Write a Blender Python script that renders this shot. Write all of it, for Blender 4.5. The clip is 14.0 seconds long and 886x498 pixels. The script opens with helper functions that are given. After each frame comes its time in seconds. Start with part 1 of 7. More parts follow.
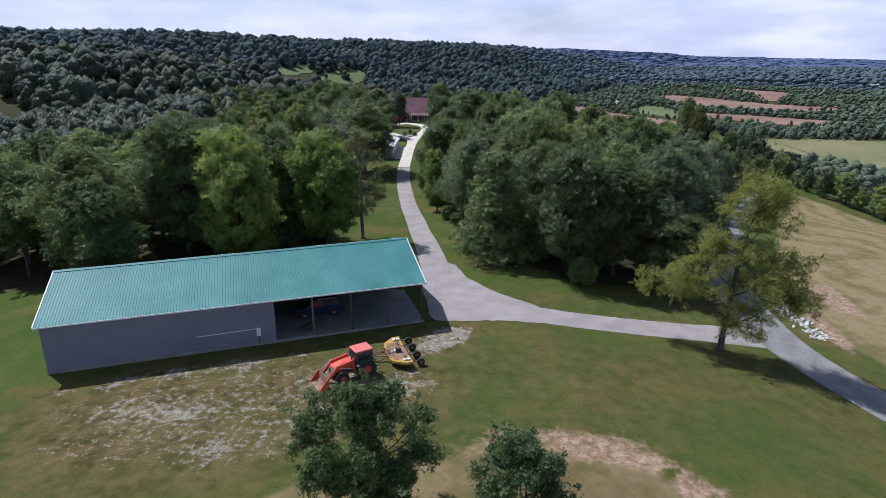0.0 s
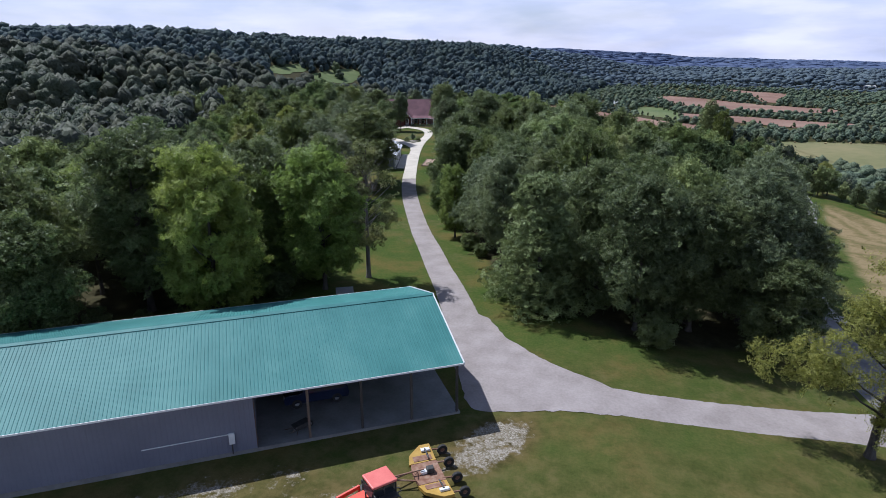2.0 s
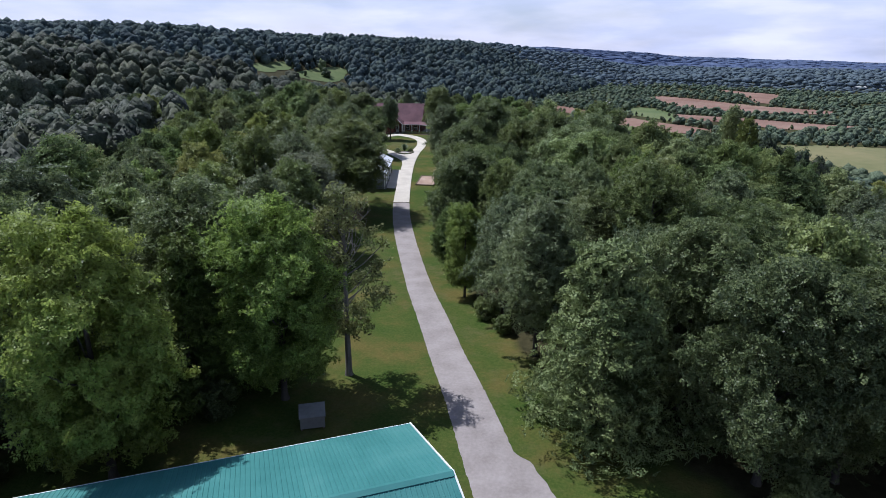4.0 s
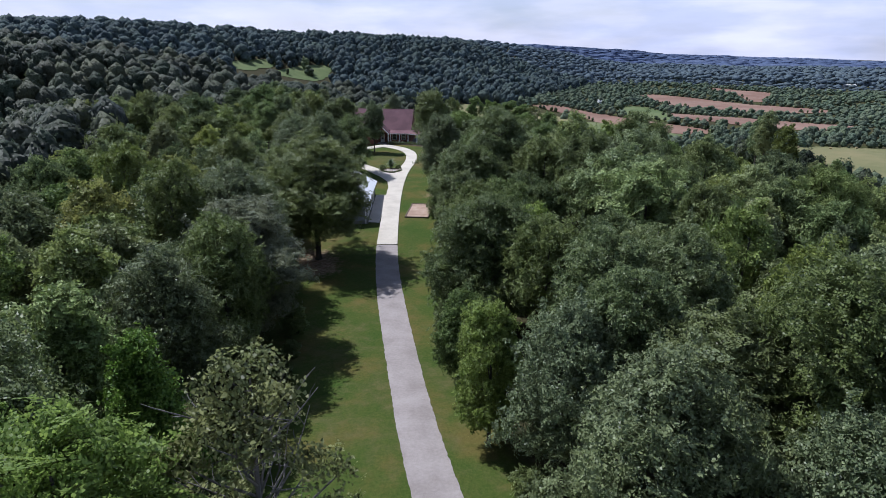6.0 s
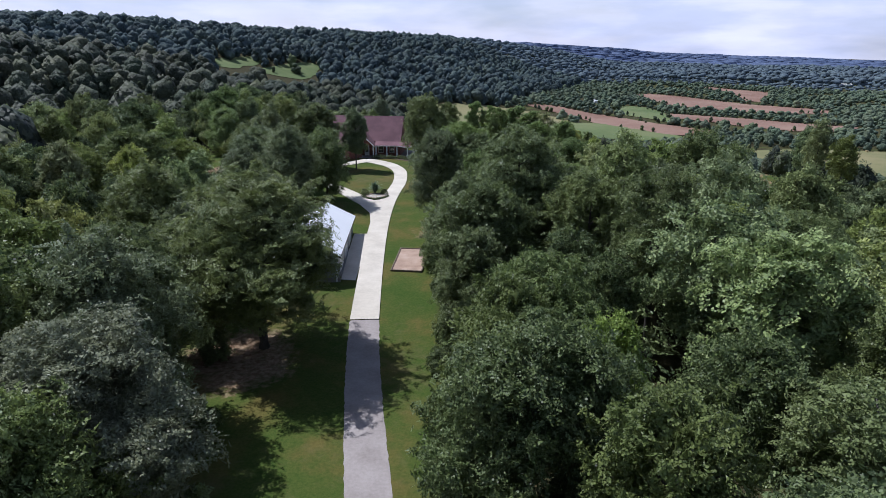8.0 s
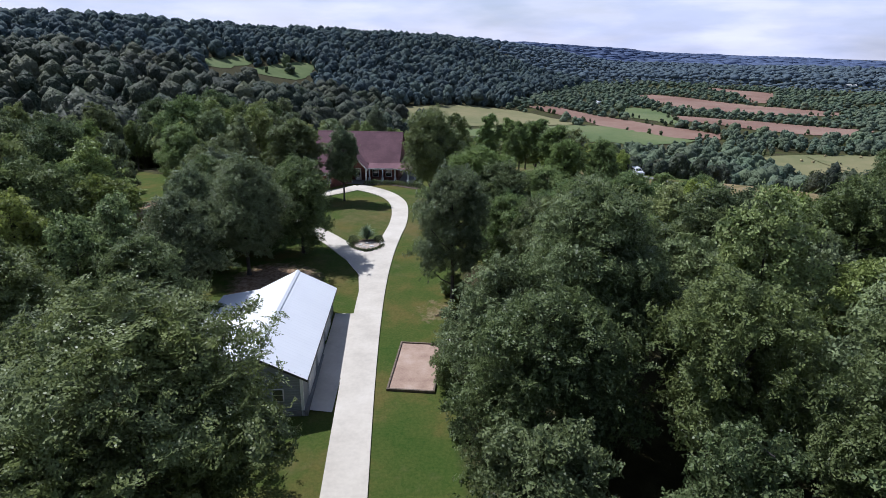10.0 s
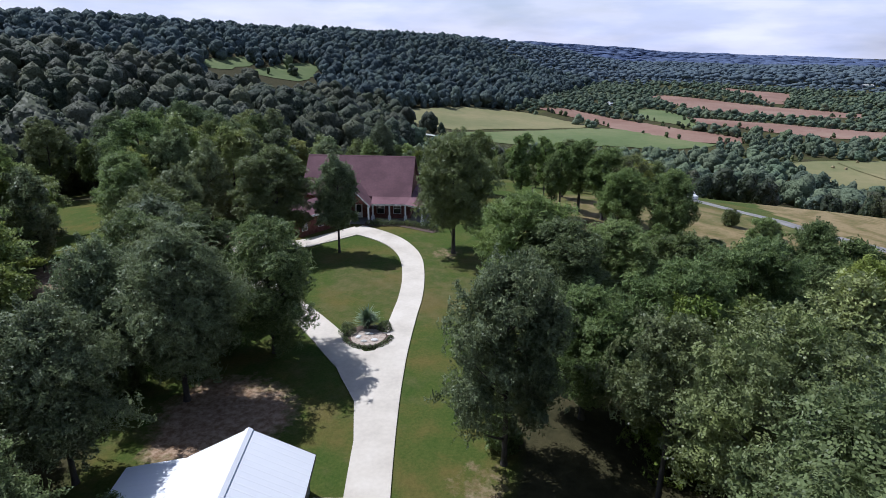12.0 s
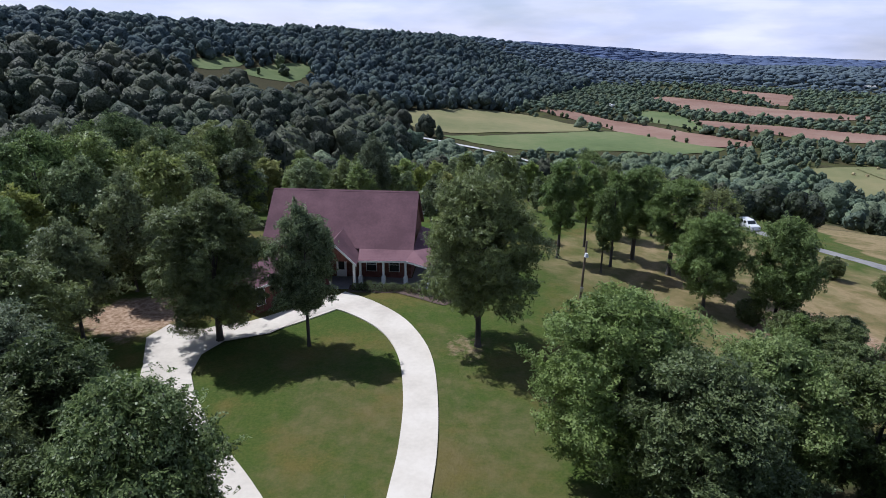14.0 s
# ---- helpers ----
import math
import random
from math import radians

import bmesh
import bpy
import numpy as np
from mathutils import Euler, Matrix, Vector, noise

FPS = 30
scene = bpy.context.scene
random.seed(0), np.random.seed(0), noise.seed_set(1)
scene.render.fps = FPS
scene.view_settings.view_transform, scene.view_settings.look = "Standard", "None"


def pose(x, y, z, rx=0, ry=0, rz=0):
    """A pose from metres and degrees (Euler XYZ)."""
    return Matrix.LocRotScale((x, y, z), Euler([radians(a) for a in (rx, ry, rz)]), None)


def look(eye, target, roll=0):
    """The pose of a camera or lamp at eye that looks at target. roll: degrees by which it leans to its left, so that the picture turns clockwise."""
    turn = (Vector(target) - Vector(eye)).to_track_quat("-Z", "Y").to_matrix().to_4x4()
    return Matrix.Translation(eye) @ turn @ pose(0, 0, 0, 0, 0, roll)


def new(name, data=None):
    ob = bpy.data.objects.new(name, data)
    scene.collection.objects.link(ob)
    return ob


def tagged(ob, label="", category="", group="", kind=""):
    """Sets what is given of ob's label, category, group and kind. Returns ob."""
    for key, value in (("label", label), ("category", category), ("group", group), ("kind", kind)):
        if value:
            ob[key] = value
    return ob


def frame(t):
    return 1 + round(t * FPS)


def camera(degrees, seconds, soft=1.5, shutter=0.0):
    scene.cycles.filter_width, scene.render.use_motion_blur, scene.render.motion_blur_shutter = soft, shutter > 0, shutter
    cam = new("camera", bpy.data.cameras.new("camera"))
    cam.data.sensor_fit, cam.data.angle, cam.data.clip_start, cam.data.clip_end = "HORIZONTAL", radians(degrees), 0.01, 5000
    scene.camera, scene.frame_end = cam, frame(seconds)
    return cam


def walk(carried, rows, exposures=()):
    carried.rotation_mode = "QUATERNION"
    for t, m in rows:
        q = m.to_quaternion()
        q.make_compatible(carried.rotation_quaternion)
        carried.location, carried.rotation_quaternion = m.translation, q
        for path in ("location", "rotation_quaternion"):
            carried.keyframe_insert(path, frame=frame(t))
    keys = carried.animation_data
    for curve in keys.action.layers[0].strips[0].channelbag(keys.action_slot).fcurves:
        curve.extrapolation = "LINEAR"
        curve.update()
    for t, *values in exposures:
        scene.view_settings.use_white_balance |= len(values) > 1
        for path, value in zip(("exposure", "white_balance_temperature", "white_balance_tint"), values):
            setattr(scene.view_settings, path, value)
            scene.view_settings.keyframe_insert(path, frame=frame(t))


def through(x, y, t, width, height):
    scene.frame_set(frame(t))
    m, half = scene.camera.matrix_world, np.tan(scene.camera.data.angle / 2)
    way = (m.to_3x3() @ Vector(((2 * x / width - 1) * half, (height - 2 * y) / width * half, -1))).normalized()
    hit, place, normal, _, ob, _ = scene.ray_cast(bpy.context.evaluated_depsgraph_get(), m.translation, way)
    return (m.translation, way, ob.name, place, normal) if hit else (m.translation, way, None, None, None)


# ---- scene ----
cam = camera(71.7, 14.0, soft=0.75)
PATH = [
    (0, (10.174, 2.737, 24.435), (9.966, 4.629, 23.821), -0.5),
    (0.5, (8.767, 6.194, 24.457), (8.569, 8.087, 23.843), -0.4),
    (1, (7.464, 9.917, 24.413), (7.267, 11.81, 23.798), -0.4),
    (1.5, (6.127, 14.014, 24.229), (5.935, 15.907, 23.615), -0.2),
    (2, (4.99, 18.424, 24.089), (4.805, 20.318, 23.473), -0.2),
    (2.2, (4.581, 20.368, 24.09), (4.398, 22.261, 23.472), -0.1),
    (4.3, (0.572, 42.603, 24.383), (0.432, 44.499, 23.761), 0.3),
    (4.5, (0.173, 44.994, 24.407), (0.037, 46.89, 23.785), 0.4),
    (5, (-0.71, 51.294, 24.382), (-0.837, 53.19, 23.757), 0.3),
    (5.5, (-1.528, 57.731, 24.323), (-1.643, 59.627, 23.697), 0.2),
    (6, (-2.179, 64.106, 24.218), (-2.285, 66.002, 23.589), 0.2),
    (6.5, (-2.784, 70.513, 24.07), (-2.879, 72.408, 23.44), 0.3),
    (7, (-3.373, 76.744, 23.915), (-3.458, 78.64, 23.283), 0.3),
    (7.5, (-3.935, 82.904, 23.814), (-4.016, 84.8, 23.18), 0.3),
    (8, (-4.444, 88.939, 23.818), (-4.522, 90.834, 23.183), 0.4),
    (8.2, (-4.699, 91.413, 23.84), (-4.775, 93.307, 23.204), 0.4),
    (10.3, (-7.967, 117.371, 23.93), (-8.035, 119.265, 23.293), 0.5),
    (10.5, (-8.326, 119.783, 23.938), (-8.396, 121.677, 23.3), 0.3),
    (11, (-9.27, 125.783, 23.985), (-9.348, 127.677, 23.347), 0.4),
    (11.5, (-10.117, 131.858, 24.068), (-10.2, 133.751, 23.43), 0.4),
    (12, (-10.83, 137.597, 24.118), (-10.916, 139.491, 23.48), 0.4),
    (12.5, (-11.433, 143.759, 24.083), (-11.521, 145.653, 23.447), 0.4),
    (13, (-11.996, 150.044, 24.038), (-12.087, 151.937, 23.401), 0.4),
    (13.5, (-12.783, 155.996, 23.725), (-12.874, 157.89, 23.088), 0.5),
    (14, (-13.874, 161.735, 23.471), (-13.945, 163.629, 22.834), 0.5),
]
walk(cam, [(t, look(eye, target, roll)) for t, eye, target, roll in PATH], [(0.0, 0.0, 5550, 12), (14.0, 0.0, 5550, 12)])

# ---- world, sun and exposure ----
SUN_WAY = Vector((-0.49, 0.307, 0.815)).normalized()
sun = new("sun", bpy.data.lights.new("sun", "SUN"))
sun.data.energy, sun.data.angle, sun.data.color = 4.8, radians(0.53), (1.0, 0.95, 0.87)
sun.rotation_mode = "QUATERNION"
sun.rotation_quaternion = SUN_WAY.to_track_quat("Z", "Y")
world = bpy.data.worlds.new("sky")
scene.world = world
world.use_nodes = True


def sky_nodes():
    nt = world.node_tree
    nt.nodes.clear()
    out = nt.nodes.new("ShaderNodeOutputWorld")
    bg = nt.nodes.new("ShaderNodeBackground")
    sky = nt.nodes.new("ShaderNodeTexSky")
    sky.sky_type, sky.sun_disc = "NISHITA", False
    sky.sun_elevation = math.asin(SUN_WAY.z)
    sky.sun_rotation = math.atan2(SUN_WAY.x, SUN_WAY.y) % (2 * math.pi)
    sky.altitude, sky.air_density, sky.dust_density = 200, 1.0, 1.0
    bg.inputs["Strength"].default_value = 0.080
    co = nt.nodes.new("ShaderNodeTexCoord")
    mp = nt.nodes.new("ShaderNodeMapping")
    mp.inputs["Scale"].default_value = (2.6, 2.6, 11.0)
    nz = nt.nodes.new("ShaderNodeTexNoise")
    nz.inputs["Scale"].default_value, nz.inputs["Detail"].default_value = 1.6, 6
    ramp = nt.nodes.new("ShaderNodeValToRGB")
    ramp.color_ramp.elements[0].position, ramp.color_ramp.elements[1].position = 0.30, 0.64
    ramp.color_ramp.elements[0].color = (0.5, 0.5, 0.5, 1)
    mix = nt.nodes.new("ShaderNodeMix")
    mix.data_type = "RGBA"
    puff = nt.nodes.new("ShaderNodeTexNoise")
    puff.inputs["Scale"].default_value, puff.inputs["Detail"].default_value = 2.3, 7
    tone = nt.nodes.new("ShaderNodeValToRGB")
    tone.color_ramp.elements[0].position, tone.color_ramp.elements[1].position = 0.40, 0.58
    tone.color_ramp.elements[0].color, tone.color_ramp.elements[1].color = (0.70, 0.715, 0.90, 1), (0.88, 0.85, 0.98, 1)
    glow = nt.nodes.new("ShaderNodeVectorMath")
    glow.operation = "SCALE"
    glow.inputs["Scale"].default_value = 13.3
    nt.links.new(tone.outputs[0], glow.inputs[0])
    nt.links.new(glow.outputs[0], mix.inputs[7])
    nt.links.new(co.outputs["Generated"], mp.inputs[0])
    nt.links.new(mp.outputs[0], nz.inputs["Vector"])
    nt.links.new(mp.outputs[0], puff.inputs["Vector"])
    nt.links.new(puff.outputs[0], tone.inputs[0])
    nt.links.new(nz.outputs[0], ramp.inputs[0])
    up = nt.nodes.new("ShaderNodeSeparateXYZ")
    nt.links.new(co.outputs["Generated"], up.inputs[0])
    low = nt.nodes.new("ShaderNodeMapRange")
    low.inputs[1].default_value, low.inputs[2].default_value, low.inputs[3].default_value, low.inputs[4].default_value = 0.02, 0.45, 1.0, 0.12
    nt.links.new(up.outputs[2], low.inputs[0])
    veil = nt.nodes.new("ShaderNodeMath")
    veil.operation = "MULTIPLY"
    nt.links.new(ramp.outputs[0], veil.inputs[0])
    nt.links.new(low.outputs[0], veil.inputs[1])
    nt.links.new(veil.outputs[0], mix.inputs[0])
    nt.links.new(sky.outputs[0], mix.inputs[6])
    nt.links.new(mix.outputs[2], bg.inputs["Color"])
    nt.links.new(bg.outputs[0], out.inputs[0])


sky_nodes()


# ---- materials ----
def material(name, colours, scale=1.0, detail=6, rough=0.8, bump=0.0, bump_scale=None, metal=0.0, spec=0.5, where="world", stretch=(1, 1, 1), random=0.0, fine=0.35):
    """A surface that wanders between two or three colours at two scales, with relief."""
    mt = bpy.data.materials.new(name)
    mt.use_nodes = True
    nt = mt.node_tree
    bsdf = nt.nodes["Principled BSDF"]
    if where == "world":
        src = nt.nodes.new("ShaderNodeNewGeometry").outputs["Position"]
    else:
        src = nt.nodes.new("ShaderNodeTexCoord").outputs["Object"]
    mp = nt.nodes.new("ShaderNodeMapping")
    mp.inputs["Scale"].default_value = stretch
    nt.links.new(src, mp.inputs[0])
    big, small = nt.nodes.new("ShaderNodeTexNoise"), nt.nodes.new("ShaderNodeTexNoise")
    big.inputs["Scale"].default_value, big.inputs["Detail"].default_value = scale, detail
    small.inputs["Scale"].default_value, small.inputs["Detail"].default_value = scale * 9.7, 4
    for n in (big, small):
        nt.links.new(mp.outputs[0], n.inputs["Vector"])
    add = nt.nodes.new("ShaderNodeMath")
    add.operation = "MULTIPLY_ADD"
    add.inputs[1].default_value = fine
    nt.links.new(small.outputs[0], add.inputs[0])
    nt.links.new(big.outputs[0], add.inputs[2])
    last = add.outputs[0]
    if random:
        info = nt.nodes.new("ShaderNodeObjectInfo")
        more = nt.nodes.new("ShaderNodeMath")
        more.operation = "MULTIPLY_ADD"
        more.inputs[1].default_value = random
        nt.links.new(info.outputs["Random"], more.inputs[0])
        nt.links.new(last, more.inputs[2])
        last = more.outputs[0]
    ramp = nt.nodes.new("ShaderNodeValToRGB")
    els = ramp.color_ramp.elements
    mid = 0.5 + fine / 2 + random / 2
    n = len(colours)
    for i, c in enumerate(colours):
        p = mid + (i / (n - 1) - 0.5) * 0.42
        e = els[i] if i < 2 else els.new(1.0)
        e.position = max(0, min(1, p))
        e.color = (*c, 1)
    for i, c in enumerate(colours):
        els[i].position, els[i].color = max(0, min(1, mid + (i / (n - 1) - 0.5) * 0.42)), (*c, 1)
    nt.links.new(last, ramp.inputs[0])
    nt.links.new(ramp.outputs[0], bsdf.inputs["Base Color"])
    bsdf.inputs["Roughness"].default_value, bsdf.inputs["Metallic"].default_value = rough, metal
    bsdf.inputs["Specular IOR Level"].default_value = spec
    if bump:
        bp = nt.nodes.new("ShaderNodeBump")
        bp.inputs["Strength"].default_value, bp.inputs["Distance"].default_value = 1.0, bump
        bn = nt.nodes.new("ShaderNodeTexNoise")
        bn.inputs["Scale"].default_value, bn.inputs["Detail"].default_value = bump_scale or scale * 9, 5
        nt.links.new(mp.outputs[0], bn.inputs["Vector"])
        nt.links.new(bn.outputs[0], bp.inputs["Height"])
        nt.links.new(bp.outputs[0], bsdf.inputs["Normal"])
    return mt


def leaf_material(name, dark, light, tint, through=0.22, rough=0.5, cell=0.17, cover=0.62, far=False, vary=1.0, rumple=1.8):
    """Leaves: every leaf has a shade and tilt of its own, with gaps between leaves; each tree has a hue of its own; light passes through."""
    dark, light, tint = [(c[0] * 1.17, c[1] * 1.06, c[2] * 1.36) for c in (dark, light, tint)]
    mt = bpy.data.materials.new(name)
    mt.use_nodes = True
    nt = mt.node_tree
    bsdf, out = nt.nodes["Principled BSDF"], nt.nodes["Material Output"]
    geo, info = nt.nodes.new("ShaderNodeNewGeometry"), nt.nodes.new("ShaderNodeObjectInfo")
    vor = nt.nodes.new("ShaderNodeTexVoronoi")
    vor.distance = "MANHATTAN"
    vor.inputs["Scale"].default_value = 1 / cell
    nt.links.new(geo.outputs["Position"], vor.inputs["Vector"])
    sep = nt.nodes.new("ShaderNodeSeparateColor")
    nt.links.new(vor.outputs["Color"], sep.inputs[0])
    nz = nt.nodes.new("ShaderNodeTexNoise")
    nz.inputs["Scale"].default_value, nz.inputs["Detail"].default_value = (0.02 if far else 0.35), 3
    nt.links.new(geo.outputs["Position"], nz.inputs["Vector"])

    def maths(op, a, b, c=None):
        n = nt.nodes.new("ShaderNodeMath")
        n.operation = op
        for k, v in enumerate((a, b, c)):
            if v is None:
                continue
            if isinstance(v, (int, float)):
                n.inputs[k].default_value = v
            else:
                nt.links.new(v, n.inputs[k])
        return n.outputs[0]

    def blend(fac, a, b):
        n = nt.nodes.new("ShaderNodeMix")
        n.data_type = "RGBA"
        nt.links.new(fac, n.inputs[0])
        for k, v in ((6, a), (7, b)):
            if isinstance(v, tuple):
                n.inputs[k].default_value = (*v, 1)
            else:
                nt.links.new(v, n.inputs[k])
        return n.outputs[2]

    # Random leaf tints; the few brightest also paint in glints of sky.
    shade = maths("MULTIPLY_ADD", geo.outputs["Random Per Island"], 0.12, maths("MULTIPLY", maths("POWER", sep.outputs[0], 1.6), 0.95))
    own = info.outputs["Random"]
    if far:
        kin = nt.nodes.new("ShaderNodeAttribute")
        kin.attribute_name = "kin"
        own = kin.outputs["Fac"]
    hue = maths("MULTIPLY", maths("MULTIPLY", nz.outputs[0], 1.5), maths("POWER", own, 1.6))
    col = blend(hue, blend(shade, dark, light), tint)
    tone = nt.nodes.new("ShaderNodeHueSaturation")
    nt.links.new(maths("MULTIPLY_ADD", maths("FRACT", maths("MULTIPLY", own, 13.7), 0), 0.32 * vary, 0.96 - 0.13 * vary), tone.inputs["Saturation"])
    nt.links.new(maths("MULTIPLY_ADD", maths("FRACT", maths("MULTIPLY", own, 41.3), 0), 0.65 * vary, 1.02 - 0.32 * vary), tone.inputs["Value"])
    nt.links.new(col, tone.inputs["Color"])
    col = tone.outputs["Color"]
    nt.links.new(col, bsdf.inputs["Base Color"])
    bsdf.inputs["Roughness"].default_value, bsdf.inputs["Specular IOR Level"].default_value = rough, 0.12 if far else 0.30
    tilt = nt.nodes.new("ShaderNodeVectorMath")
    tilt.operation = "SUBTRACT"
    tilt.inputs[1].default_value = (0.5, 0.5, 0.5)
    nt.links.new(vor.outputs["Color"], tilt.inputs[0])
    more = nt.nodes.new("ShaderNodeVectorMath")
    more.operation = "MULTIPLY_ADD"
    more.inputs[1].default_value = (rumple, rumple, rumple)
    nt.links.new(tilt.outputs[0], more.inputs[0])
    nt.links.new(geo.outputs["Normal"], more.inputs[2])
    norm = nt.nodes.new("ShaderNodeVectorMath")
    norm.operation = "NORMALIZE"
    nt.links.new(more.outputs[0], norm.inputs[0])
    nt.links.new(norm.outputs[0], bsdf.inputs["Normal"])
    tr = nt.nodes.new("ShaderNodeBsdfTranslucent")
    nt.links.new(col, tr.inputs["Color"])
    nt.links.new(norm.outputs[0], tr.inputs["Normal"])
    mx = nt.nodes.new("ShaderNodeMixShader")
    mx.inputs[0].default_value = through
    nt.links.new(bsdf.outputs[0], mx.inputs[1])
    nt.links.new(tr.outputs[0], mx.inputs[2])
    gap = maths("GREATER_THAN", vor.outputs["Distance"], cover * 1.36)
    hole = nt.nodes.new("ShaderNodeBsdfTransparent")
    cut = nt.nodes.new("ShaderNodeMixShader")
    nt.links.new(gap, cut.inputs[0])
    nt.links.new(mx.outputs[0], cut.inputs[1])
    nt.links.new(hole.outputs[0], cut.inputs[2])
    nt.links.new((cut if cover < 1 else mx).outputs[0], out.inputs["Surface"])
    return mt


LEAF_OAK = leaf_material("oak_leaf", (0.062, 0.105, 0.025), (0.228, 0.307, 0.093), (0.190, 0.250, 0.066), through=0.38, rough=0.45, cell=0.105, cover=0.56, vary=0.5)
LEAF_DARK = leaf_material("dark_leaf", (0.074, 0.114, 0.046), (0.262, 0.338, 0.140), (0.209, 0.270, 0.067), through=0.37, rough=0.42, cell=0.105, cover=0.56, vary=0.55)
LEAF_ASH = leaf_material("ash_leaf", (0.095, 0.130, 0.056), (0.275, 0.340, 0.160), (0.245, 0.285, 0.125), through=0.36, rough=0.45, cell=0.105, cover=0.54, vary=0.3)
LEAF_BRIGHT = leaf_material("bright_leaf", (0.120, 0.205, 0.028), (0.310, 0.455, 0.068), (0.350, 0.430, 0.066), through=0.46, rough=0.5, cell=0.105, cover=0.56, vary=0.3)
LEAF_FRESH = leaf_material("fresh_leaf", (0.086, 0.150, 0.032), (0.255, 0.370, 0.098), (0.275, 0.370, 0.090), through=0.45, rough=0.5, cell=0.105, cover=0.56, vary=0.4)
LEAF_LAWN = leaf_material("hickory_leaf", (0.060, 0.108, 0.026), (0.185, 0.275, 0.085), (0.195, 0.270, 0.075), through=0.42, rough=0.45, cell=0.11, cover=0.54, vary=0.3)
LEAF_AIRY = leaf_material("locust_leaf", (0.165, 0.215, 0.026), (0.400, 0.455, 0.072), (0.440, 0.430, 0.068), through=0.46, rough=0.5, cell=0.105, cover=0.48, vary=0.3)
LEAF_THIN = leaf_material("thin_leaf", (0.096, 0.140, 0.036), (0.260, 0.334, 0.102), (0.337, 0.348, 0.096), through=0.38, rough=0.5, cell=0.16, cover=0.48, vary=0.3)
LEAF_PINE = leaf_material("cedar_leaf", (0.070, 0.146, 0.026), (0.204, 0.322, 0.065), (0.219, 0.290, 0.058), through=0.23, rough=0.55, cell=0.12, cover=0.56)
LEAF_MID = leaf_material("forest_leaf", (0.096, 0.157, 0.042), (0.340, 0.447, 0.140), (0.332, 0.399, 0.093), through=0.34, rough=0.48, cell=0.17, cover=0.56)
LEAF_MID_DARK = leaf_material("dark_forest_leaf", (0.087, 0.139, 0.045), (0.298, 0.387, 0.133), (0.267, 0.353, 0.089), through=0.32, rough=0.48, cell=0.17, cover=0.56)
LEAF_MID_BRIGHT = leaf_material("light_forest_leaf", (0.117, 0.188, 0.032), (0.284, 0.390, 0.073), (0.350, 0.376, 0.081), cell=0.17, through=0.38, rough=0.5, cover=0.56, vary=0.3)
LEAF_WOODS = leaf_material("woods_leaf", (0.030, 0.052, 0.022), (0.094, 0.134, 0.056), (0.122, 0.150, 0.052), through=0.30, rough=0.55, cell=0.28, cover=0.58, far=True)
LEAF_STAND = leaf_material("stand_leaf", (0.070, 0.116, 0.034), (0.231, 0.320, 0.109), (0.256, 0.313, 0.085), through=0.32, rough=0.5, cell=0.17, cover=0.56, far=True)
LEAF_YUCCA = material("yucca_leaf", [(0.10, 0.15, 0.075), (0.19, 0.25, 0.14)], 3, rough=0.5)
TAN_GRAVEL = material("tan_gravel", [(0.30, 0.23, 0.18), (0.42, 0.34, 0.28), (0.55, 0.47, 0.40)], 4, rough=0.95, bump=0.02)
# Crown cores, darker than their sprays: inner shade put into the colour.
WOODS_SHADE_CORE = leaf_material("woods_shade_core", (0.022, 0.036, 0.018), (0.066, 0.088, 0.046), (0.080, 0.092, 0.042), through=0.12, rough=0.6, cell=0.55, cover=1.0, far=True, rumple=1.5)
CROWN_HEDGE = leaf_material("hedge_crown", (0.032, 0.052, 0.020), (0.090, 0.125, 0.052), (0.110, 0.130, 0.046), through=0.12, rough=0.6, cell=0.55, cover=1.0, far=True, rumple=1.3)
# Aerial haze put into the base colour: far leaves go bluer and paler.
LEAF_FAR_HAZED = leaf_material("far_leaf_hazed", (0.038, 0.062, 0.054), (0.070, 0.105, 0.084), (0.084, 0.120, 0.076), through=0.1, rough=0.8, cell=0.9, cover=1.0, far=True, vary=0.6, rumple=1.4)
# Greener valley trees, their colour also lightened to carry the haze.
LEAF_VALLEY_HAZED = leaf_material("valley_leaf_hazed", (0.062, 0.100, 0.054), (0.118, 0.172, 0.090), (0.140, 0.185, 0.082), through=0.15, rough=0.7, cell=0.6, cover=1.0, far=True, vary=0.7, rumple=1.4)
# Distant and horizon leaves: more haze mixed into the base colour.
LEAF_DISTANT_HAZED = leaf_material("distant_leaf_hazed", (0.072, 0.106, 0.104), (0.100, 0.142, 0.132), (0.112, 0.156, 0.126), through=0.1, rough=0.9, cell=1.6, cover=1.0, far=True, vary=0.5, rumple=0.6)
LEAF_HAZE = leaf_material("horizon_leaf_hazed", (0.074, 0.112, 0.158), (0.090, 0.130, 0.172), (0.096, 0.134, 0.168), through=0.1, rough=0.9, cell=3.0, cover=1.0, far=True, vary=0.3, rumple=0.4)
BARK = material("bark", [(0.035, 0.030, 0.026), (0.075, 0.064, 0.055), (0.12, 0.105, 0.09)], 2.5, rough=0.9, bump=0.03, where="object", stretch=(1, 1, 0.25))
DEADWOOD = material("dead_wood", [(0.10, 0.09, 0.08), (0.22, 0.20, 0.18)], 3, rough=0.85, bump=0.02, where="object", stretch=(1, 1, 0.3))
GRAVEL = material("gravel", [(0.258, 0.223, 0.209), (0.312, 0.272, 0.258), (0.363, 0.320, 0.307)], 0.5, rough=0.95, bump=0.02, bump_scale=18, fine=0.5)
ASPHALT = material("worn_asphalt", [(0.156, 0.146, 0.145), (0.218, 0.208, 0.202), (0.281, 0.266, 0.256)], 0.6, rough=0.9, bump=0.008, bump_scale=30)
